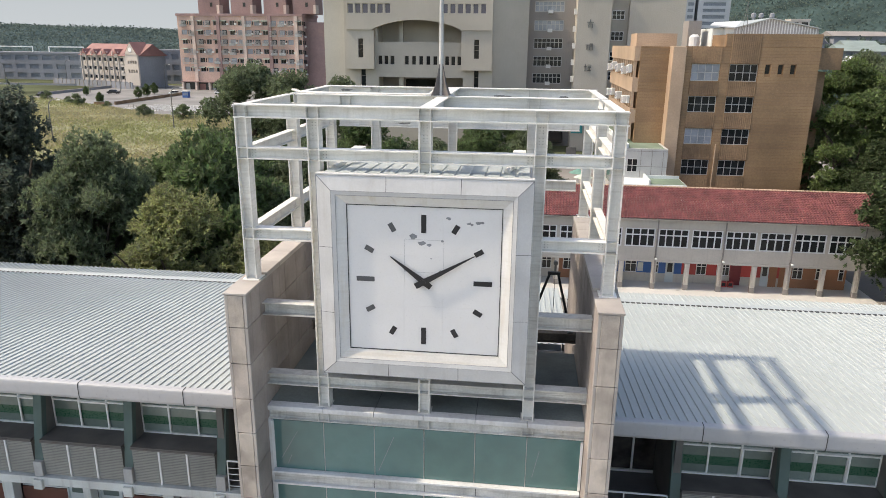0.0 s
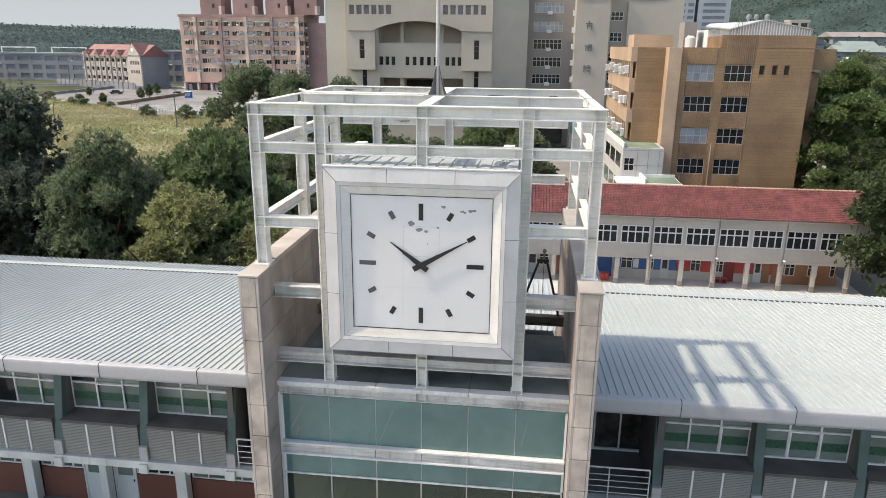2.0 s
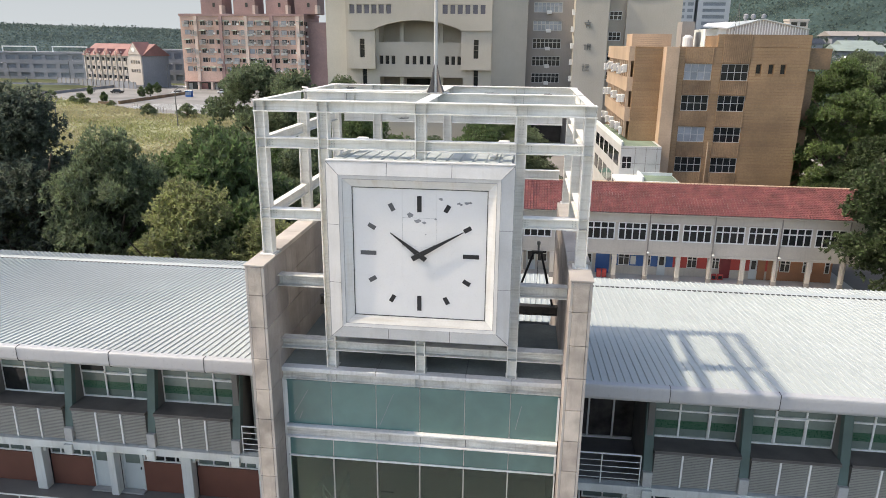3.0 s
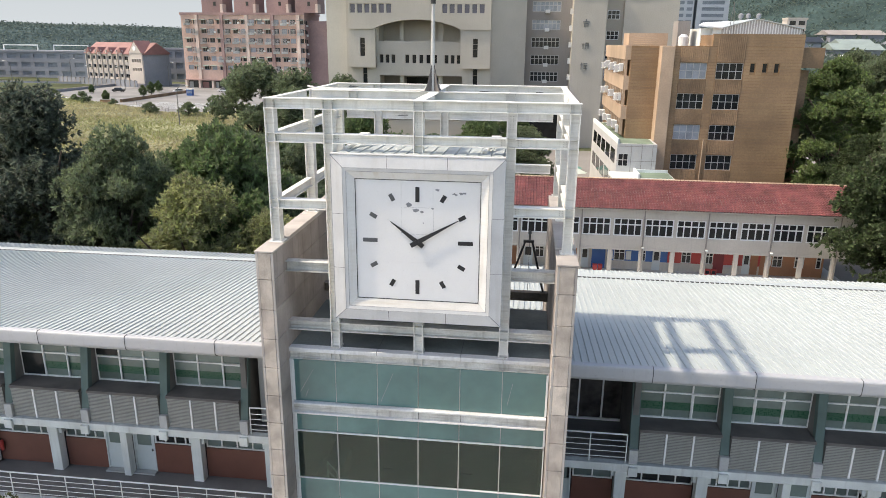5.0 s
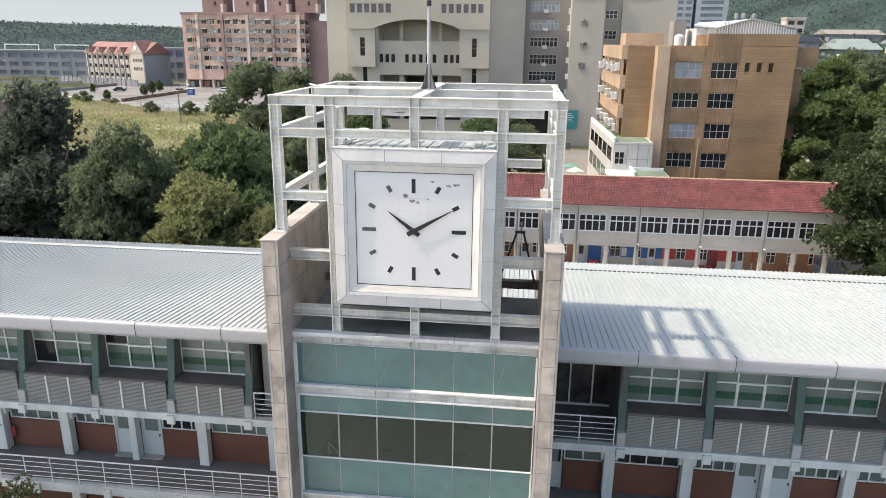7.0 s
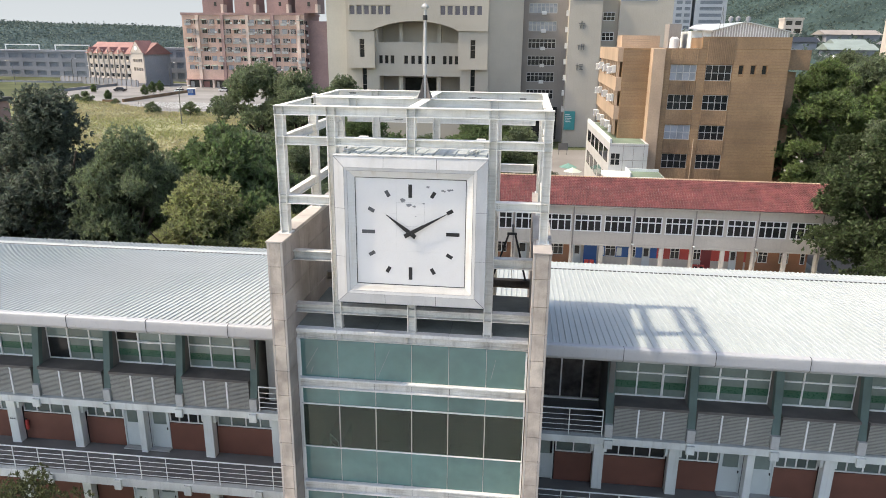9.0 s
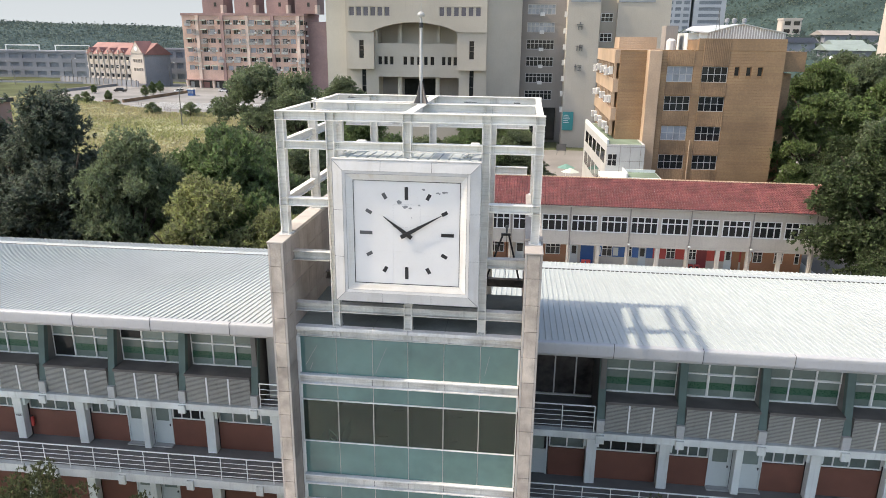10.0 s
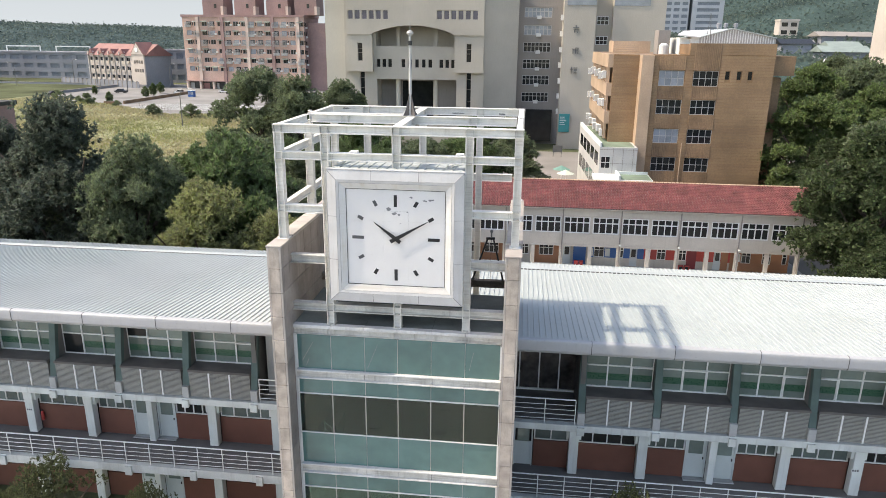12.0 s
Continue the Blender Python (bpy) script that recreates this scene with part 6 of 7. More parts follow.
def far_school():
    b = thing("far_school", "pale three-storey school with red gabled roofs", "building", (-149, 252, 3.4))
    b.rotation_euler = (0, 0, radians(-24))
    W, H = 38.0, 11.2
    part("plinth", [(-W, -1.2, -1.6, 0.1, 12.1, -0.002)], GREYB, b)
    xs = [-W + 1.2 + 3.5 * k for k in range(10)]
    put("front_wall", pierced("front_wall", -W, -7.5, 0, H, 0, 0.5, [(x - 0.3, z, x + 2.1, z + 2.2) for x in xs[:8] for z in (8.2, 4.7, 1.2)]), SCHOOLW, b, "pale rendered front")
    put("gable_front", pierced("gable_front", -7.5, 0, 0, H + 0.6, -1.0, -0.4, [(x, z, x + 1.0, z + 1.3) for x in (-6.3, -4.8, -3.3, -1.8) for z in (8.2, 4.8)]), SCHOOLW, b)
    part("core", [(-W, 1.2, 0, -0.6, 12, H)], DARKIN, b)
    # end wall greyer than the front, its shade worked into the colour
    part("end_wall", [(-0.59, -0.39, 0, 0, 12, H)], GREYB, b)
    for x in xs[:8]:
        for z in (8.2, 4.7, 1.2):
            window(b, x - 0.3, z, x + 2.1, z + 2.2, 0.3, 2, (), PANE_DARK, GREYB, 0.14)
            part("balcony", [(x + 0.5, -0.45, z - 0.1, x + 2.0, -0.01, z + 0.8)], SCHOOLW, b)
        part("pilaster", [(x - 1.0, -0.5, 0, x - 0.55, -0.01, H + 1.6)], SCHOOLW, b)
    part("base_band", [(-W, -0.7, 0, 0.2, -0.51, 1.2)], GREYB, b)

    def gable(name, x0, x1, y0, y1, ze, zr, along):
        if along:
            v = [(x0, y0, ze), (x1, y0, ze), (x0, (y0 + y1) / 2, zr), (x1, (y0 + y1) / 2, zr), (x0, y1, ze), (x1, y1, ze)]
            f = [(0, 1, 3, 2), (2, 3, 5, 4), (0, 2, 4), (1, 5, 3), (0, 4, 5, 1)]
        else:
            v = [(x0, y0, ze), (x0, y1, ze), ((x0 + x1) / 2, y0, zr), ((x0 + x1) / 2, y1, zr), (x1, y0, ze), (x1, y1, ze)]
            f = [(1, 0, 2, 3), (3, 2, 4, 5), (0, 4, 2), (1, 3, 5), (0, 1, 5, 4)]
        return put(name, poly(name, v, f), RED_MUTED, b, "red gabled roof")

    gable("roof", -W - 0.6, 0.6, -0.8, 12.8, H, H + 4.6, True)
    gable("gable_roof", -7.9, 0.4, -1.2, 6, H + 0.6, H + 5.4, False)
    gm = poly("gable_wall", [(-7.5, -1.25, H + 0.6), (0, -1.25, H + 0.6), (-3.75, -1.25, H + 5.0), (-7.5, -0.9, H + 0.6), (0, -0.9, H + 0.6), (-3.75, -0.9, H + 5.0)], [(0, 1, 2), (5, 4, 3), (0, 3, 4, 1), (1, 4, 5, 2), (2, 5, 3, 0)])
    put("gable_wall", gm, SCHOOLW, b)
    put("round_emblem", tube("round_emblem", [(-3.75, -1.27, H + 2.4), (-3.75, -1.4, H + 2.4)], 0.9, 18), ALU, b, "plain round emblem")
    for k in range(4):
        gable("dormer_roof", -W + 2 + 7 * k, -W + 4.4 + 7 * k, -1.0, 3, H + 0.6, H + 2.6, False)
        part("dormer", [(-W + 2.2 + 7 * k, -0.7, H - 0.4, -W + 4.2 + 7 * k, -0.3, H + 0.7)], SCHOOLW, b)


far_school()


def slab_building(name, label, at, rot, W, D, H, rows, cols, wall, pane, top=None):
    """A plain far building with a grid of windows in its front."""
    b = thing(name, label, "building", at)
    b.rotation_euler = (0, 0, radians(rot))
    ph, pw = H / rows, W / cols
    holes = [(i * pw + pw * 0.15, k * ph + ph * 0.3, (i + 1) * pw - pw * 0.15, (k + 1) * ph - ph * 0.18) for i in range(cols) for k in range(rows)]
    put("front_wall", pierced("front_wall", 0, W, 0, H, 0, 0.6, holes), wall, b)
    part("core", [(0, 1.2, 0, W, D, H)], wall, b)
    pm = boxes("window", [(0, 0, 0, pw * 0.7, 0.1, ph * 0.52)])
    for i in range(cols):
        for k in range(rows):
            put("window", pm, pane, b, at=(i * pw + pw * 0.15, 0.35, k * ph + ph * 0.3))
    part("parapet", [(-0.3, -0.3, H, W + 0.3, D, H + 0.8)], top or wall, b)
    return b


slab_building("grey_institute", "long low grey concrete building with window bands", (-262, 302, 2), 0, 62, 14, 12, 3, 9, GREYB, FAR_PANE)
part("roof_frame", [(12, 2, 15.0, 30, 2.4, 15.5), (38, 2, 15.0, 56, 2.4, 15.5), (12, 2, 12.8, 12.4, 2.4, 15), (29.6, 2, 12.8, 30, 2.4, 15), (38, 2, 12.8, 38.4, 2.4, 15), (55.6, 2, 12.8, 56, 2.4, 15)], ALU, bpy.data.objects["grey_institute"])
slab_building("brick_corner_house", "far red-brown brick corner house", (-285, 270, 2), 0, 40, 12, 13, 3, 8, APT, PANE_DARK)
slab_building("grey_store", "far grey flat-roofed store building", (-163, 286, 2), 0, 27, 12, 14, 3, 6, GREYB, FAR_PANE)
slab_building("white_tower_house", "slim white tower house among far trees", (119.5, 330, 8), 0, 8, 8, 24.0, 7, 2, SCHOOLW, PANE_DARK)
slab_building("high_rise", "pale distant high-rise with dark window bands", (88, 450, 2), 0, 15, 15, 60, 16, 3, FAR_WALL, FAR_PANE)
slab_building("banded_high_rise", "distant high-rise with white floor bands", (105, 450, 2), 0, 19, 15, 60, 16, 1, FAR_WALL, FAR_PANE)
slab_building("white_villa", "plain white house at the wood's edge", (71.5, 118, 1), 0, 20, 12, 34, 6, 4, SCHOOLW, PANE_GREY)
GREENSHEET = mat("pale_green_sheet", (0.25, 0.3, 0.265), 0.5, var=0.08, scale=0.4, fine=3, bump=0.004, streak=0.15)
for k, (x, y, w, d, h, m) in enumerate(((106.5, 285, 11.5, 10, 22, BLACKP), (127, 300, 21, 14, 25.2, GREYR), (108, 240, 9.3, 10, 21, GREENSHEET), (99.8, 225, 13.7, 9, 19.6, GREENSHEET), (88.7, 190, 4.2, 4, 16.4, ALU), (140, 270, 20, 12, 21.5, GREYB))):
    sh = thing("shed", "low far shed with a pale pitched sheet roof", "shed", (x, y, 2), "far sheds")
    part("wall", [(0, 0, 0, w, d, h - 2)], GREYB if m is not PAINT else PAINT, sh)
    v = [(-1, -1, h - 2), (w + 1, -1, h - 2), (-1, d / 2, h), (w + 1, d / 2, h), (-1, d + 1, h - 2), (w + 1, d + 1, h - 2)]
    put("roof", poly("roof", v, [(0, 1, 3, 2), (2, 3, 5, 4), (0, 2, 4), (1, 5, 3), (0, 4, 5, 1)]), m, sh)


# ---- plants ----
def quads(name, c, u, w):
    """A mesh of separate leaves: centres c, half lengths u, half widths w (arrays of n x 3). Each leaf is a pointed, folded blade."""
    n = len(c)
    fold = np.cross(u, w)
    fold /= np.linalg.norm(fold, axis=1, keepdims=True) + 1e-9
    dip = fold * np.linalg.norm(w, axis=1, keepdims=True) * 0.35
    v = np.stack([c - u, c - 0.1 * u + w + dip, c + u, c - 0.1 * u - w + dip], axis=1).reshape(-1, 3)
    me = bpy.data.meshes.new(name)
    me.vertices.add(4 * n)
    me.vertices.foreach_set("co", v.astype(np.float32).ravel())
    me.loops.add(4 * n)
    me.loops.foreach_set("vertex_index", np.arange(4 * n, dtype=np.int32))
    me.polygons.add(n)
    me.polygons.foreach_set("loop_start", np.arange(0, 4 * n, 4, dtype=np.int32))
    me.update(calc_edges=True)
    return me


def crown_mesh(seed, R, H, lobes, tufts, per, size, droop=0.0, cone=0.0, narrow=0.36, flat=0.8):
    """Leaf whorls on the shoots of uneven boughs, over an egg of radius R and height H whose foot is at z 0."""
    g = np.random.default_rng(seed)
    cs, us, ws = [], [], []
    for i in range(lobes):
        t = min(0.97, max(0.02, (i + 0.5) / lobes + g.normal(scale=0.05)))
        ang = i * 2.4 + g.normal(scale=0.45)
        prof = math.sin(math.pi * min(1, t * 0.8 + 0.17)) ** 0.6 * (1 - cone * t)
        lr = R * g.uniform(0.2, 0.44) * (1 - 0.5 * cone * t)
        reach = max(0.0, R * prof * g.uniform(0.86, 1.16) - lr * 0.85)
        c = np.array([math.cos(ang) * reach, math.sin(ang) * reach, t * H * 0.93])
        nt = int(tufts / lobes * (lr / (0.33 * R)) ** 2)
        d = g.normal(size=(nt, 3))
        d /= np.linalg.norm(d, axis=1, keepdims=True)
        d[:, 2] = np.where((d[:, 2] < 0.0) & (g.uniform(size=nt) < 0.85), -d[:, 2], d[:, 2])
        lump = 1 + 0.16 * np.sin(5 * d[:, 0:1] + seed + i) + 0.16 * np.sin(6 * d[:, 1:2] + 2 * i)
        p = c + d * lr * lump * (1 - 0.7 * g.uniform(size=(nt, 1)) ** 1.8) * np.array([1, 1, flat])
        out = d[:, None, :] * 0.5 + g.normal(scale=0.6, size=(nt, per, 3))
        out[:, :, 2] += 0.1 - droop
        out = (out / (np.linalg.norm(out, axis=2, keepdims=True) + 1e-9)).reshape(-1, 3)
        s = size * g.uniform(0.6, 1.25, (nt * per, 1))
        side = np.cross(out, g.normal(size=(nt * per, 3)) * 0.7 + np.array([0, 0, 1.0]))
        side /= np.linalg.norm(side, axis=1, keepdims=True) + 1e-9
        cs.append(np.repeat(p, per, axis=0) + out * s), us.append(out * s), ws.append(side * s * narrow)
    return quads("crown", np.concatenate(cs), np.concatenate(us), np.concatenate(ws))


def trunk_mesh(seed, h, r, R, H, z0):
    """A tapered trunk with limbs that reach into the crown."""
    g = random.Random(seed)
    bm = bmesh.new()
    runs = [([(0, 0, 0), (g.uniform(-0.2, 0.2), g.uniform(-0.2, 0.2), h * 0.5), (g.uniform(-0.3, 0.3), g.uniform(-0.3, 0.3), h)], [r, r * 0.8, r * 0.45])]
    for k in range(7):
        a = 2 * math.pi * k / 7 + g.uniform(-0.3, 0.3)
        zs = h * g.uniform(0.4, 0.95)
        e = R * g.uniform(0.5, 0.8)
        runs.append(([(0, 0, zs), (math.cos(a) * e * 0.5, math.sin(a) * e * 0.5, zs + H * 0.14), (math.cos(a) * e, math.sin(a) * e, min(z0 + H * 0.85, zs + H * g.uniform(0.22, 0.42)))], [r * 0.45, r * 0.28, r * 0.08]))
    v, f = [], []
    for pts, rad in runs:
        me = tube("limb", pts, rad, 7)
        k = len(v)
        v += [tuple(q.co) for q in me.vertices]
        f += [tuple(k + i for i in q.vertices) for q in me.polygons]
        bpy.data.meshes.remove(me)
    return poly("trunk", v, f)


KINDS = {}


def tree_kind(key, seed, R, H, stem, leafm, lobes, tufts, per, size, **k):
    me = crown_mesh(seed, R, H, lobes, tufts, per, size, **k)
    me.materials.append(leafm)
    tr = trunk_mesh(seed, stem + H * 0.5, 0.03 * (stem + H), R, H, stem)
    tr.materials.append(BARK)
    KINDS[key] = (me, tr, stem)


tree_kind("dark", 11, 6.2, 15.0, 2.5, LEAF_DARK, 60, 12500, 12, 0.145, droop=0.6, cone=0.45)
tree_kind("mango", 12, 5.1, 12.0, 2.0, LEAF_MID, 42, 10500, 12, 0.145, droop=0.2, cone=0.15)
tree_kind("yellow", 13, 4.2, 10.0, 1.8, LEAF_YELLOW, 36, 9500, 11, 0.125, droop=0.2, cone=0.1)
tree_kind("round", 14, 5.0, 9.5, 2.0, LEAF_FRESH, 28, 6500, 10, 0.17, narrow=0.42)
tree_kind("broad", 15, 6.5, 13.0, 2.5, LEAF_MID, 30, 8000, 10, 0.19, narrow=0.42, flat=0.62)
tree_kind("banyan", 16, 6.8, 14.5, 2.5, LEAF_BANYAN, 30, 9500, 10, 0.185, narrow=0.45, flat=0.6)
tree_kind("banyan_dark", 18, 6.8, 14.5, 2.5, LEAF_BANYAN_DARK, 46, 12500, 10, 0.185, narrow=0.45, flat=0.7)
tree_kind("shrub", 17, 1.6, 1.8, 0.2, LEAF_MID, 9, 500, 8, 0.13, narrow=0.4)


def tree(key, x, y, scale, turn, label, group="", name="tree", sz=1.0):
    me, tr, stem = KINDS[key]
    z = ground_z(x, y)
    t = thing(name, label, name, (x, y, z), group)
    t.rotation_euler, t.scale = (0, 0, radians(turn)), (scale, scale, scale * sz)
    put("trunk", tr, BARK, t)
    put("crown", me, LEAF_MID, t).location = (0, 0, stem)


# row of trees behind the western wing
DK, MG, YL, FR, BY = ("tall dark drooping evergreen tree", "dense dark green leafy tree", "yellow-green leafy tree behind the roof", "rounded fresh green tree", "broad dark spreading tree")
tree("dark", -29.8, 25.5, 1.1, 20, DK, sz=0.97)
tree("dark", -36.0, 27.0, 1.0, 130, DK, sz=0.95)
tree("dark", -43.5, 27.5, 1.0, 250, DK, sz=0.98)
tree("dark", -52.0, 30.0, 1.0, 40, DK)
tree("mango", -23.0, 24.0, 0.92, 70, MG, sz=1.24)
tree("round", -17.6, 27.5, 1.12, 20, FR, sz=1.13)
tree("mango", -24.5, 30.0, 0.95, 160, MG, sz=1.0)
tree("mango", -27.0, 27.5, 1.0, 220, MG, sz=0.88)
tree("mango", -33.0, 29.5, 1.0, 100, MG, sz=0.85)
tree("yellow", -16.8, 21.8, 1.12, 0, YL, sz=0.99)
tree("yellow", -12.4, 22.2, 0.95, 100, YL, sz=1.0)
tree("round", -18.5, 31.5, 1.0, 210, FR, sz=1.12)
tree("mango", -13.0, 30.0, 0.9, 300, MG, sz=0.95)
tree("round", -22.0, 41.0, 1.1, 15, FR, sz=1.02)
tree("round", -28.0, 44.0, 1.0, 95, FR, sz=1.0)
tree("broad", -33.5, 40.0, 0.9, 33, MG, sz=0.7)
tree("mango", -16.0, 42.0, 0.95, 190, MG, sz=1.0)
tree("broad", -42.0, 48.0, 0.9, 133, MG, sz=0.5)
tree("round", -9.0, 36.0, 0.9, 290, FR, sz=1.0)
# grove between the tower and the hall
tree("broad", -37.0, 84.0, 1.15, 12, BY, sz=0.98)
tree("mango", -29.5, 80.0, 1.2, 112, MG, sz=1.0)
tree("broad", -31.0, 62.0, 0.95, 152, MG, sz=0.75)
tree("round", -24.0, 58.0, 1.0, 252, FR, sz=0.9)
tree("mango", -28.0, 100.0, 1.1, 55, MG, sz=0.95)
tree("round", -17.0, 70.0, 1.05, 80, FR, sz=1.0)
tree("broad", -9.5, 72.0, 0.85, 5, MG, sz=0.72)
tree("round", -3.0, 76.0, 1.0, 185, FR, sz=0.92)
tree("mango", 2.8, 76.0, 0.95, 260, MG, sz=0.78)
tree("round", -13.0, 62.0, 0.9, 20, FR, sz=0.9)
tree("round", -5.0, 112.0, 0.7, 45, FR, sz=0.9)
tree("round", 1.0, 113.0, 0.65, 145, FR, sz=0.9)
# eastern trees
tree("banyan_dark", 40.8, 63.5, 0.78, 40, "dense dark green tree beside the brown building", sz=0.9)
tree("banyan_dark", 37.8, 60.5, 0.6, 140, "dense dark green tree beside the brown building", sz=0.85)
tree("banyan", 39.5, 69.0, 1.0, 0, BY, sz=0.98)
tree("banyan", 48.5, 72.0, 1.05, 120, BY, sz=1.0)
tree("broad", 44.0, 60.0, 1.0, 230, BY, sz=0.95)
tree("banyan_dark", 35.4, 41.5, 0.95, 60, BY, sz=0.98)
tree("banyan_dark", 43.5, 43.0, 1.0, 200, BY)
tree("banyan_dark", 34.3, 34.5, 0.66, 20, BY, sz=0.72)
tree("banyan", 47.5, 92.0, 1.0, 20, BY, sz=1.12)
tree("broad", 57.0, 97.0, 1.1, 310, BY, sz=1.12)
tree("broad", 41.5, 96.0, 0.9, 45, BY, sz=1.05)
tree("broad", 70.0, 140.0, 1.1, 75, BY, sz=1.05)
tree("broad", 82.0, 150.0, 1.1, 175, BY, sz=1.05)
tree_kind("sapling", 21, 4.2, 8.0, 2.6, LEAF_FRONT, 30, 2600, 9, 0.125)
# low trees before the front
tree("sapling", -14.4, 0.6, 0.5, 40, "small tree crown before the corridor rail", sz=1.25)
tree("sapling", -17.6, 0.2, 0.48, 140, "small tree crown before the corridor rail", sz=0.95)
tree("sapling", -10.2, 0.4, 0.3, 240, "small tree crown before the corridor rail", sz=1.85)
tree("sapling", 8.75, 0.6, 0.36, 300, "slim young tree before the corridor rail", sz=1.93)
for k, (x, y, s) in enumerate(((-129.2, 180, 1.4), (-134.5, 184, 0.9), (-93.4, 153.5, 1.3), (-81.7, 151, 1.5), (-116, 174, 0.8), (-150, 196, 1.2))):
    tree("shrub", x, y, s, 47 * k, "dark shrub at the edge of the field", "field shrubs", "shrub")

for x, y, sc in ((-124.3, 184, 0.24), (-124.8, 206.2, 0.26), (-126.1, 213.8, 0.3), (-129.1, 224.4, 0.28), (-148, 213.6, 0.22)):
    tree("round", x, y, sc, 60 * x, "small round tree in the car park", "car park trees", sz=1.2)

hut = thing("flat_roofed_house", "dark brick flat-roofed house among the trees", "house", (-86.8, 75, ground_z(-86.8, 75)))
part("wall", [(0, 0, 0, 9, 8, 11.9)], APT_D, hut, "dark brick wall", 0.03)
part("roof", [(-0.4, -0.4, 11.9, 9.4, 8.4, 12.5)], DARKIN, hut, "dark flat roof", 0.04)
for k in range(3):
    part("window", [(0.9 + 2.8 * k, -0.06, 9.4, 2.5 + 2.8 * k, -0.004, 11.0)], PANE_DARK, hut)

# ---- field and car park ----
def field_edge(x):
    """The far edge of the dry field, where the paving begins."""
    return float(np.interp(x, (-165, -145, -119, -90, -83, -40), (205, 196, 178, 156.5, 160, 160)))


nx, ny = 40, 60
v = [(-165 + 125 * i / nx, 92 + (field_edge(-165 + 125 * i / nx) - 92) * j / ny) for j in range(ny + 1) for i in range(nx + 1)]
f = [(j * (nx + 1) + i, j * (nx + 1) + i + 1, (j + 1) * (nx + 1) + i + 1, (j + 1) * (nx + 1) + i) for j in range(ny) for i in range(nx)]
tagged(put("field", poly("field", [(x, y, ground_z(x, y) + 0.1) for x, y in v], f), DRY), "dry yellow grass field", "field", kind="structure")
sheet("car_park", -162.5, -60, 150, 262, 10, 30, 0.05, LOT, "pale paved car park", "pavement")
sheet("lane", -330, -128, 262, 274, 10, 4, 0.08, LOT, "grey lane beside the grass", "road")
sheet("lawn", -330, -163.5, 196, 262, 6, 10, 0.07, GRASS, "green lawn beyond the lane", "lawn")
g = np.random.default_rng(5)
for name, label, colour, n, level in (("dry_grass_tufts", "tufts of dry yellow grass on the field", (0.35, 0.345, 0.23), 70000, -0.3), ("green_grass_tufts", "low green grass tufts on the field", (0.27, 0.3, 0.16), 40000, 0.1)):
    gx = g.uniform(-163, -42, n)
    gy = g.uniform(93, [field_edge(x) - 0.5 for x in gx])
    patch = np.sin(gx * 0.11 + 1) + np.sin(gy * 0.17 + gx * 0.06) + g.normal(scale=0.7, size=n)
    keep = patch > level if level < 0 else patch < level
    gx, gy = gx[keep], gy[keep]
    gz = np.array([ground_z(a, b) for a, b in zip(gx, gy)])
    hh = g.uniform(0.1, 0.32, len(gx)) * (1.2 + 0.5 * np.sin(gx * 0.2) * np.sin(gy * 0.3))
    c = np.stack([gx, gy, gz + hh * 0.8], axis=1)
    u = np.stack([g.normal(scale=0.25, size=len(gx)), g.normal(scale=0.25, size=len(gx)), hh], axis=1)
    w = np.stack([g.uniform(0.05, 0.12, len(gx)), g.normal(scale=0.1, size=len(gx)), np.zeros(len(gx))], axis=1)
    tagged(put(name, quads(name, c, u, w), leaf(name, colour, 0.08, 0.05)), label, "grass", kind="stuff")
for x0, y0, dx, dy, h, m, label in ((-119.3, 183, 0.6, 44, 0.95, BROWN_D, "low brown wall bounding the car park"), (-124.5, 181, 5.0, 0.6, 0.9, BROWN_D, "low brown wall bounding the car park"),
                             (-163.8, 212, 0.7, 46, 0.9, GREYB, "low dark wall along the lawn"), (-262, 262, 98, 0.5, 0.8, GREYB, "low dark wall along the lawn")):
    wl = thing("low_wall", label, "wall", (x0, y0, ground_z(x0, y0)), "low walls")
    part("wall_body", [(0, 0, -0.3, dx, dy, h)], m, wl)
    part("wall_cap", [(-0.05, -0.05, h, dx + 0.05, dy + 0.05, h + 0.1)], GREYR, wl)
hedge = thing("boundary_wall", "dark boundary wall before the far school", "wall", (-149, 252, 2.1))
hedge.rotation_euler = (0, 0, radians(-24))
part("wall_body", [(-52, -5.0, -0.3, 0.5, -4.6, 2.6)], GREYB, hedge)
for k in range(18):
    part("wall_pier", [(-52 + 3 * k, -5.15, -0.3, -51.5 + 3 * k, -4.5, 2.8)], GREYR, hedge)
fence = thing("post_fence", "row of thin posts with a rail along the field", "fence", (-112, 178, 2.0))
for k in range(13):
    q = k / 12
    put("post", tube("post", [(19.5 * q, -16.8 * q, 0), (19.5 * q, -16.8 * q, 1.2)], 0.07, 5), GREYR, fence)
put("fence_rail", tube("fence_rail", [(0, 0, 0.9), (19.5, -16.8, 0.9)], 0.03, 5), GREYR, fence)
stripe = boxes("parking_stripe", [(0, 0, 0, 34, 0.3, 0.02)])
for k in range(10):
    y = 168 + 1.9 * k
    tagged(put("parking_stripe", stripe, PAINT, at=(-112 + 0.4 * k, y, ground_z(-100, y) + 0.09)), "white painted parking stripe", "road marking", "parking stripes", "structure")


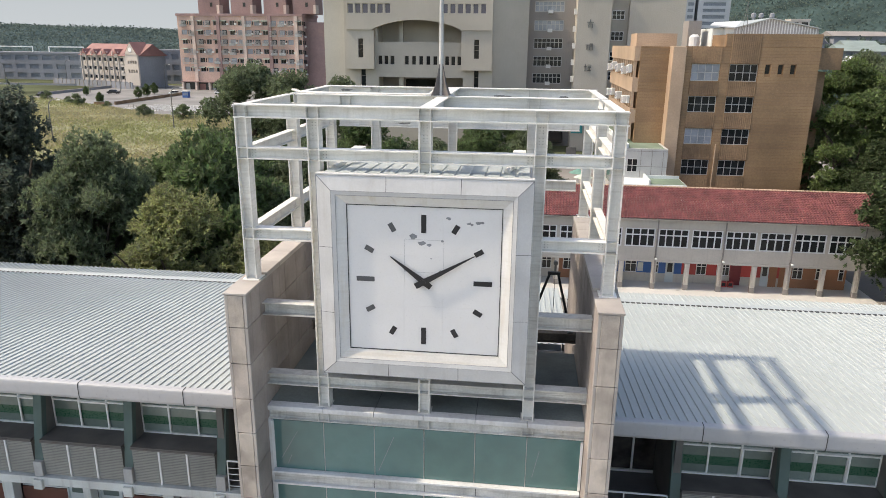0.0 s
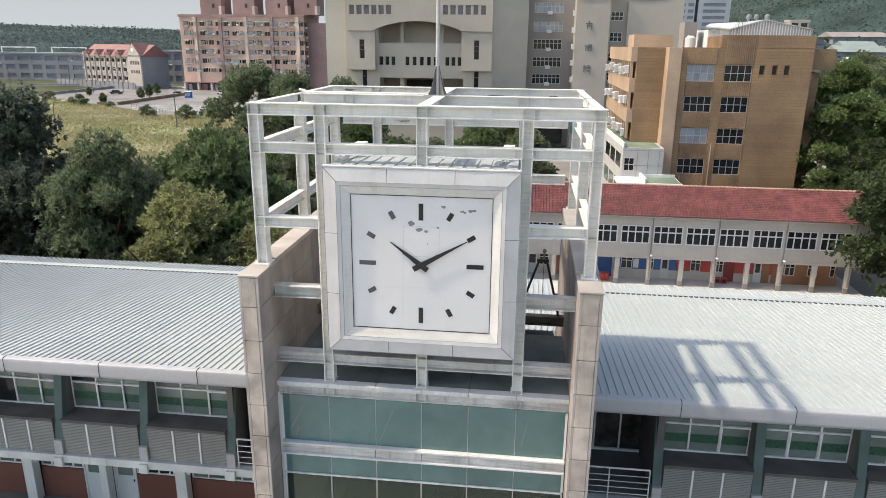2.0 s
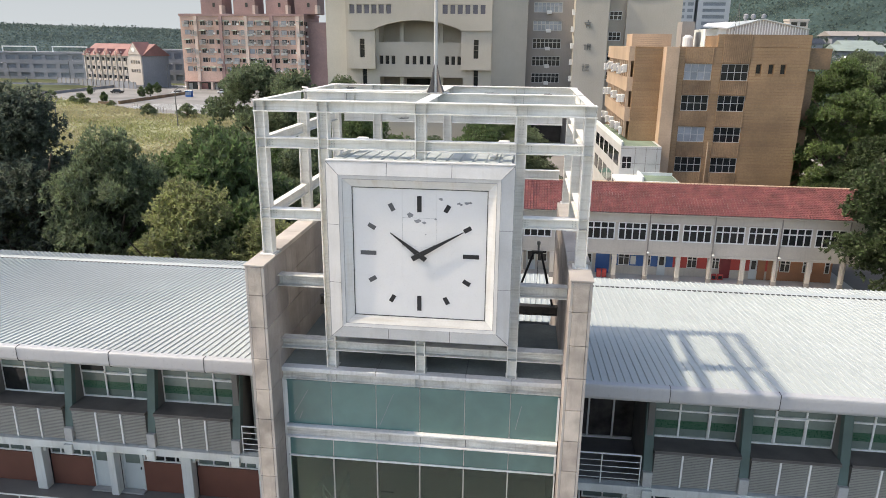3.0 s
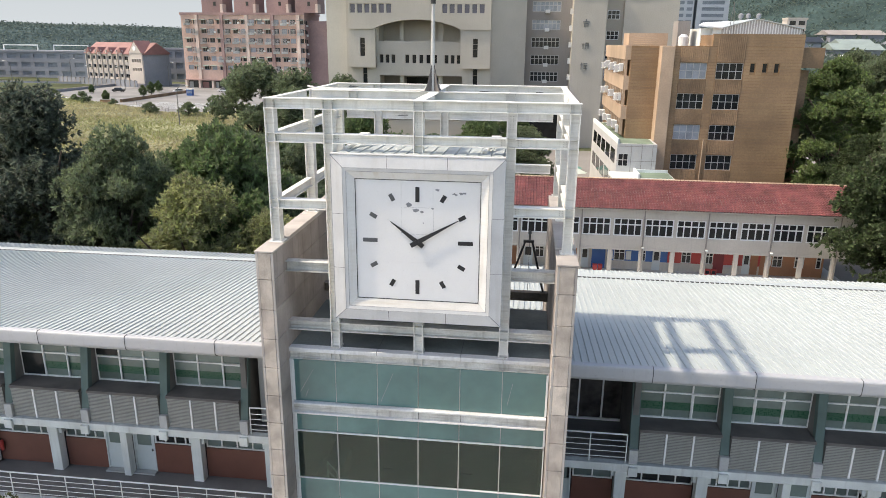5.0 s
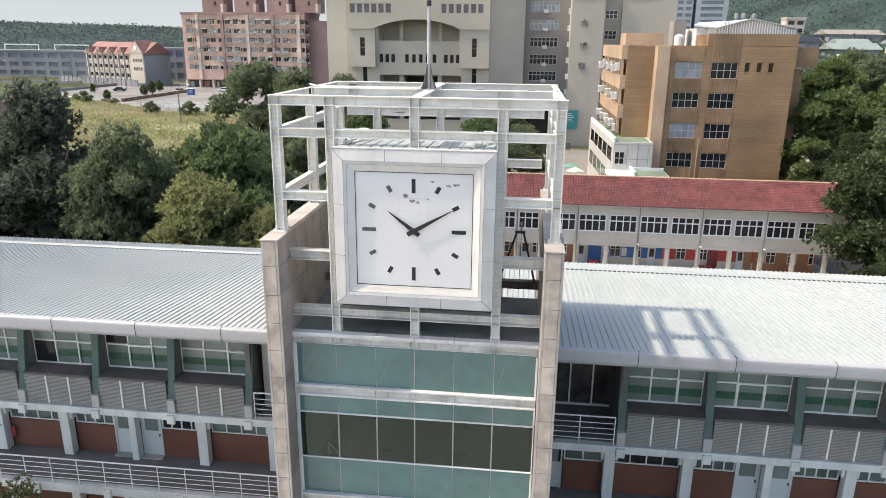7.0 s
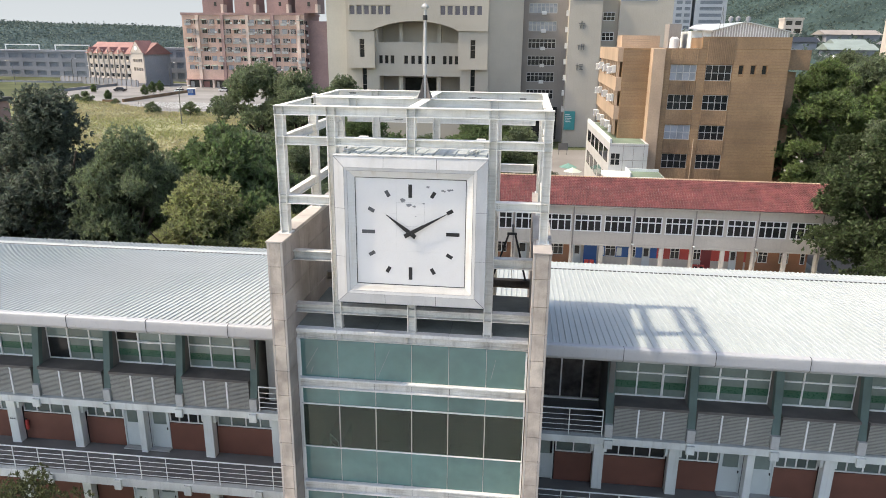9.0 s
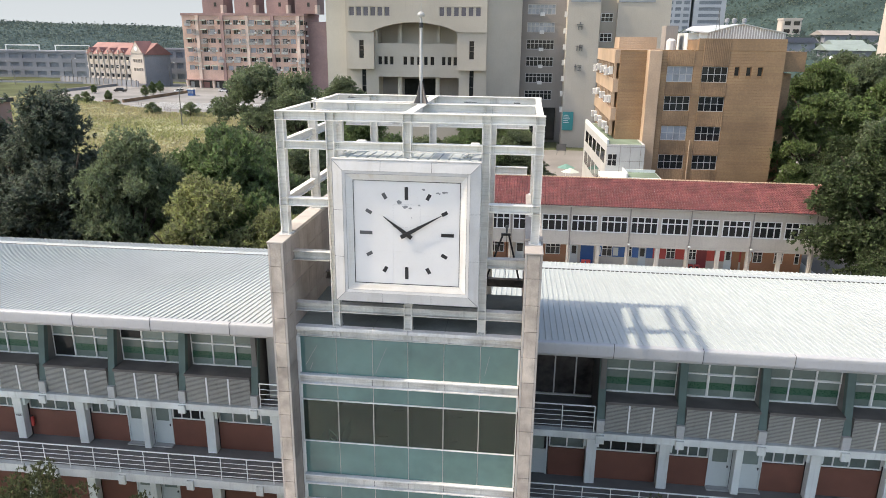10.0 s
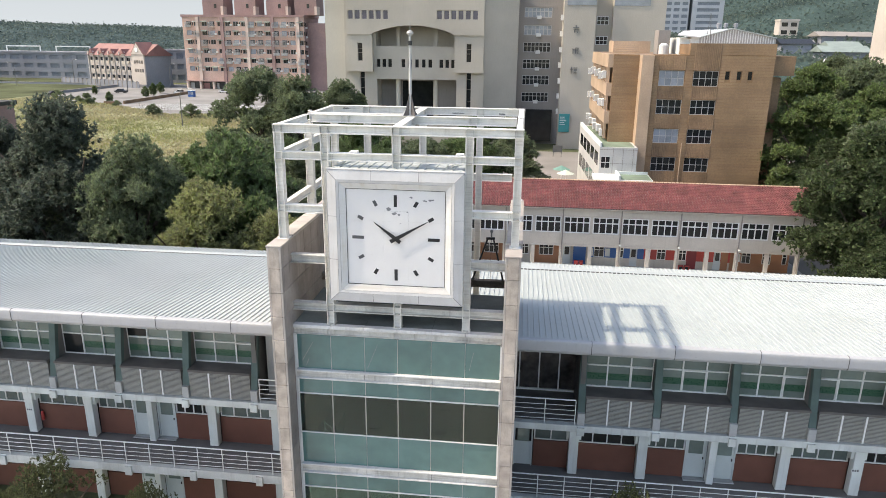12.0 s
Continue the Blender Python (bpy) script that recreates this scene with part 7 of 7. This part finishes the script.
def street_lamp(x, y, arm, h):
    s = thing("street_lamp", "grey street lamp with a curved arm", "street lamp", (x, y, ground_z(x, y)), "street lamps")
    put("pole", tube("pole", [(0, 0, 0), (0, 0, h * 0.8), (arm * 0.15, 0, h * 0.93), (arm * 0.5, 0, h), (arm, 0, h)], [0.14, 0.11, 0.1, 0.09, 0.08], 8), IRON, s)
    hd = soft(boxes("lamp_head", [(min(arm, arm * 1.35), -0.18, h - 0.1, max(arm, arm * 1.35), 0.18, h + 0.08)]), 0.04)
    put("lamp_head", hd, ACW, s, "pale lamp head")


for x, y, arm, h in ((-91.9, 115.8, 2.0, 8.2), (-76.7, 136.2, 2.2, 9), (-204, 247.7, -2.2, 9.5), (-154.8, 226.6, -2.2, 9), (-141, 255, 2, 9.5), (-148.3, 235, -2, 8.5), (-207, 290, 2, 9.5)):
    street_lamp(x, y, arm, h)


def car_thing(x, y, turn, paint, label):
    c = thing("car", label, "car", (x, y, ground_z(x, y) + 0.1), "parked cars")
    c.rotation_euler = (0, 0, radians(turn))
    body = soft(boxes("body", [(-2.2, -0.85, 0.3, 2.2, 0.85, 0.85)]), 0.12, 2)
    put("body", body, paint, c)
    v = [(-1.5, -0.8, 0.85), (1.2, -0.8, 0.85), (0.6, -0.65, 1.42), (-1.0, -0.65, 1.42), (-1.5, 0.8, 0.85), (1.2, 0.8, 0.85), (0.6, 0.65, 1.42), (-1.0, 0.65, 1.42)]
    put("cabin", poly("cabin", v, [(0, 1, 2, 3), (5, 4, 7, 6), (1, 5, 6, 2), (4, 0, 3, 7)]), PANE_DARK, c, "dark car windows")
    put("roof", soft(boxes("roof", [(-1.05, -0.68, 1.4, 0.65, 0.68, 1.46)]), 0.02), paint, c)
    for wx in (-1.4, 1.35):
        for wy in (-0.8, 0.62):
            put("wheel", tube("wheel", [(wx, wy, 0.3), (wx, wy + 0.2, 0.3)], 0.32, 12), BLACKP, c)


SILVER = mat("silver_paint", (0.6, 0.61, 0.62), 0.3, metal=0.3, var=0.03, bump=0.0)
for x, y, a, m, l in ((-121, 223.8, 10, PAINT, "white parked car on pale paving"), (-144, 223.4, 5, BLACKP, "black parked car on pale paving"), (-108, 232, 170, SILVER, "silver parked car on pale paving"), (-160, 208, 70, BLACKP, "dark parked car beside the lawn"), (-104, 228, 90, BLACKP, "black parked car on pale paving")):
    car_thing(x, y, a, m, l)
booth = thing("booth", "small blue and white booth in the car park", "booth", (-113, 213, ground_z(-113, 213)))
booth.scale = (0.45, 0.5, 0.8)
part("booth_wall", [(0, 0, 0, 4.5, 3, 2.6)], BLUE, booth)
part("booth_roof", [(-0.4, -0.4, 2.6, 4.9, 3.4, 2.85)], PAINT, booth)
for k in range(4):
    part("booth_window", [(0.3 + 1.05 * k, -0.05, 1.0, 1.1 + 1.05 * k, -0.01, 2.2)], PANE_GREY, booth)
# parasols in the courtyard
PALEG = mat("pale_green_cloth", (0.5, 0.56, 0.5), 0.8, var=0.08, bump=0.0)
TEALG = mat("faded_green_cloth", (0.16, 0.33, 0.28), 0.8, var=0.12, bump=0.0)
for k, (x, y, m, l) in enumerate(((10.8, 86.2, PALEG, "pale green parasol in the courtyard"), (10.3, 89.3, TEALG, "faded green parasol in the courtyard"))):
    u = thing("parasol", l, "parasol", (x, y, ground_z(x, y)), "courtyard parasols")
    put("pole", tube("pole", [(0, 0, 0), (0, 0, 2.9)], 0.05, 8), ALU, u)
    v = [(0, 0, 3.1)] + [(1.4 * math.cos(a * math.pi / 4), 1.4 * math.sin(a * math.pi / 4), 2.5) for a in range(8)]
    v += [(x_, y_, z_ - 0.03) for x_, y_, z_ in v]
    put("canopy", poly("canopy", v, [(0, 1 + i, 1 + (i + 1) % 8) for i in range(8)] + [(9, 10 + (i + 1) % 8, 10 + i) for i in range(8)]), m, u)
ns = thing("notice_stand", "dark notice board on two legs", "notice board", (10.6, 112, ground_z(10.6, 112)))
part("board", [(-0.9, -0.05, 0.9, 0.9, 0.05, 2.2)], IRON, ns)
for x in (-0.8, 0.7):
    part("leg", [(x, -0.04, 0, x + 0.1, 0.04, 0.9)], IRON, ns)


# ---- woods and hills at the horizon ----
def woods(name, label, x0, x1, y0, y1, nx, ny, height, seed, count, leaf_size, leafm):
    """Rolling ground closed with tree crowns."""
    v = []
    for j in range(ny + 1):
        for i in range(nx + 1):
            x = x0 + (x1 - x0) * (i + 0.5 * (j % 2)) / nx
            y = y0 + (y1 - y0) * j / ny
            base = height(x, y)
            b = noise.noise(Vector((x * 0.11, y * 0.11, seed))) * 3.2 + noise.noise(Vector((x * 0.35, y * 0.35, seed + 3))) * 1.8
            v.append((x, y, ground_z(x, y) + base + (b + 3.5 if base > 0.5 else -3)))
    f = [(j * (nx + 1) + i, j * (nx + 1) + i + 1, (j + 1) * (nx + 1) + i + 1, (j + 1) * (nx + 1) + i) for j in range(ny) for i in range(nx)]
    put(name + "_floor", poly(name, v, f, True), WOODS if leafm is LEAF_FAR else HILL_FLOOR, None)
    tagged(bpy.data.objects[name + "_floor"], label + ", low growth", "woods", kind="stuff")
    g = np.random.default_rng(int(seed * 10))
    pick = np.array(v)[g.integers(0, len(v), count)]
    near = (pick[:, 1:2] - y0) / (y1 - y0)
    size = leaf_size * (0.7 + 0.9 * near) * g.uniform(0.5, 1.3, (count, 1))
    c = pick + g.normal(size=(count, 3)) * np.array([4, 4, 1.3])
    u = g.normal(size=(count, 3)) * np.array([1, 1, 0.6])
    u = u / np.linalg.norm(u, axis=1, keepdims=True) * size
    w = np.cross(u, g.normal(size=(count, 3)))
    w = w / np.linalg.norm(w, axis=1, keepdims=True) * size * 0.6
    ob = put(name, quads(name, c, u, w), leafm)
    return tagged(ob, label, "woods", kind="stuff")


def step(a, b, t):
    t = min(1.0, max(0.0, (t - a) / (b - a)))
    return t * t * (3 - 2 * t)


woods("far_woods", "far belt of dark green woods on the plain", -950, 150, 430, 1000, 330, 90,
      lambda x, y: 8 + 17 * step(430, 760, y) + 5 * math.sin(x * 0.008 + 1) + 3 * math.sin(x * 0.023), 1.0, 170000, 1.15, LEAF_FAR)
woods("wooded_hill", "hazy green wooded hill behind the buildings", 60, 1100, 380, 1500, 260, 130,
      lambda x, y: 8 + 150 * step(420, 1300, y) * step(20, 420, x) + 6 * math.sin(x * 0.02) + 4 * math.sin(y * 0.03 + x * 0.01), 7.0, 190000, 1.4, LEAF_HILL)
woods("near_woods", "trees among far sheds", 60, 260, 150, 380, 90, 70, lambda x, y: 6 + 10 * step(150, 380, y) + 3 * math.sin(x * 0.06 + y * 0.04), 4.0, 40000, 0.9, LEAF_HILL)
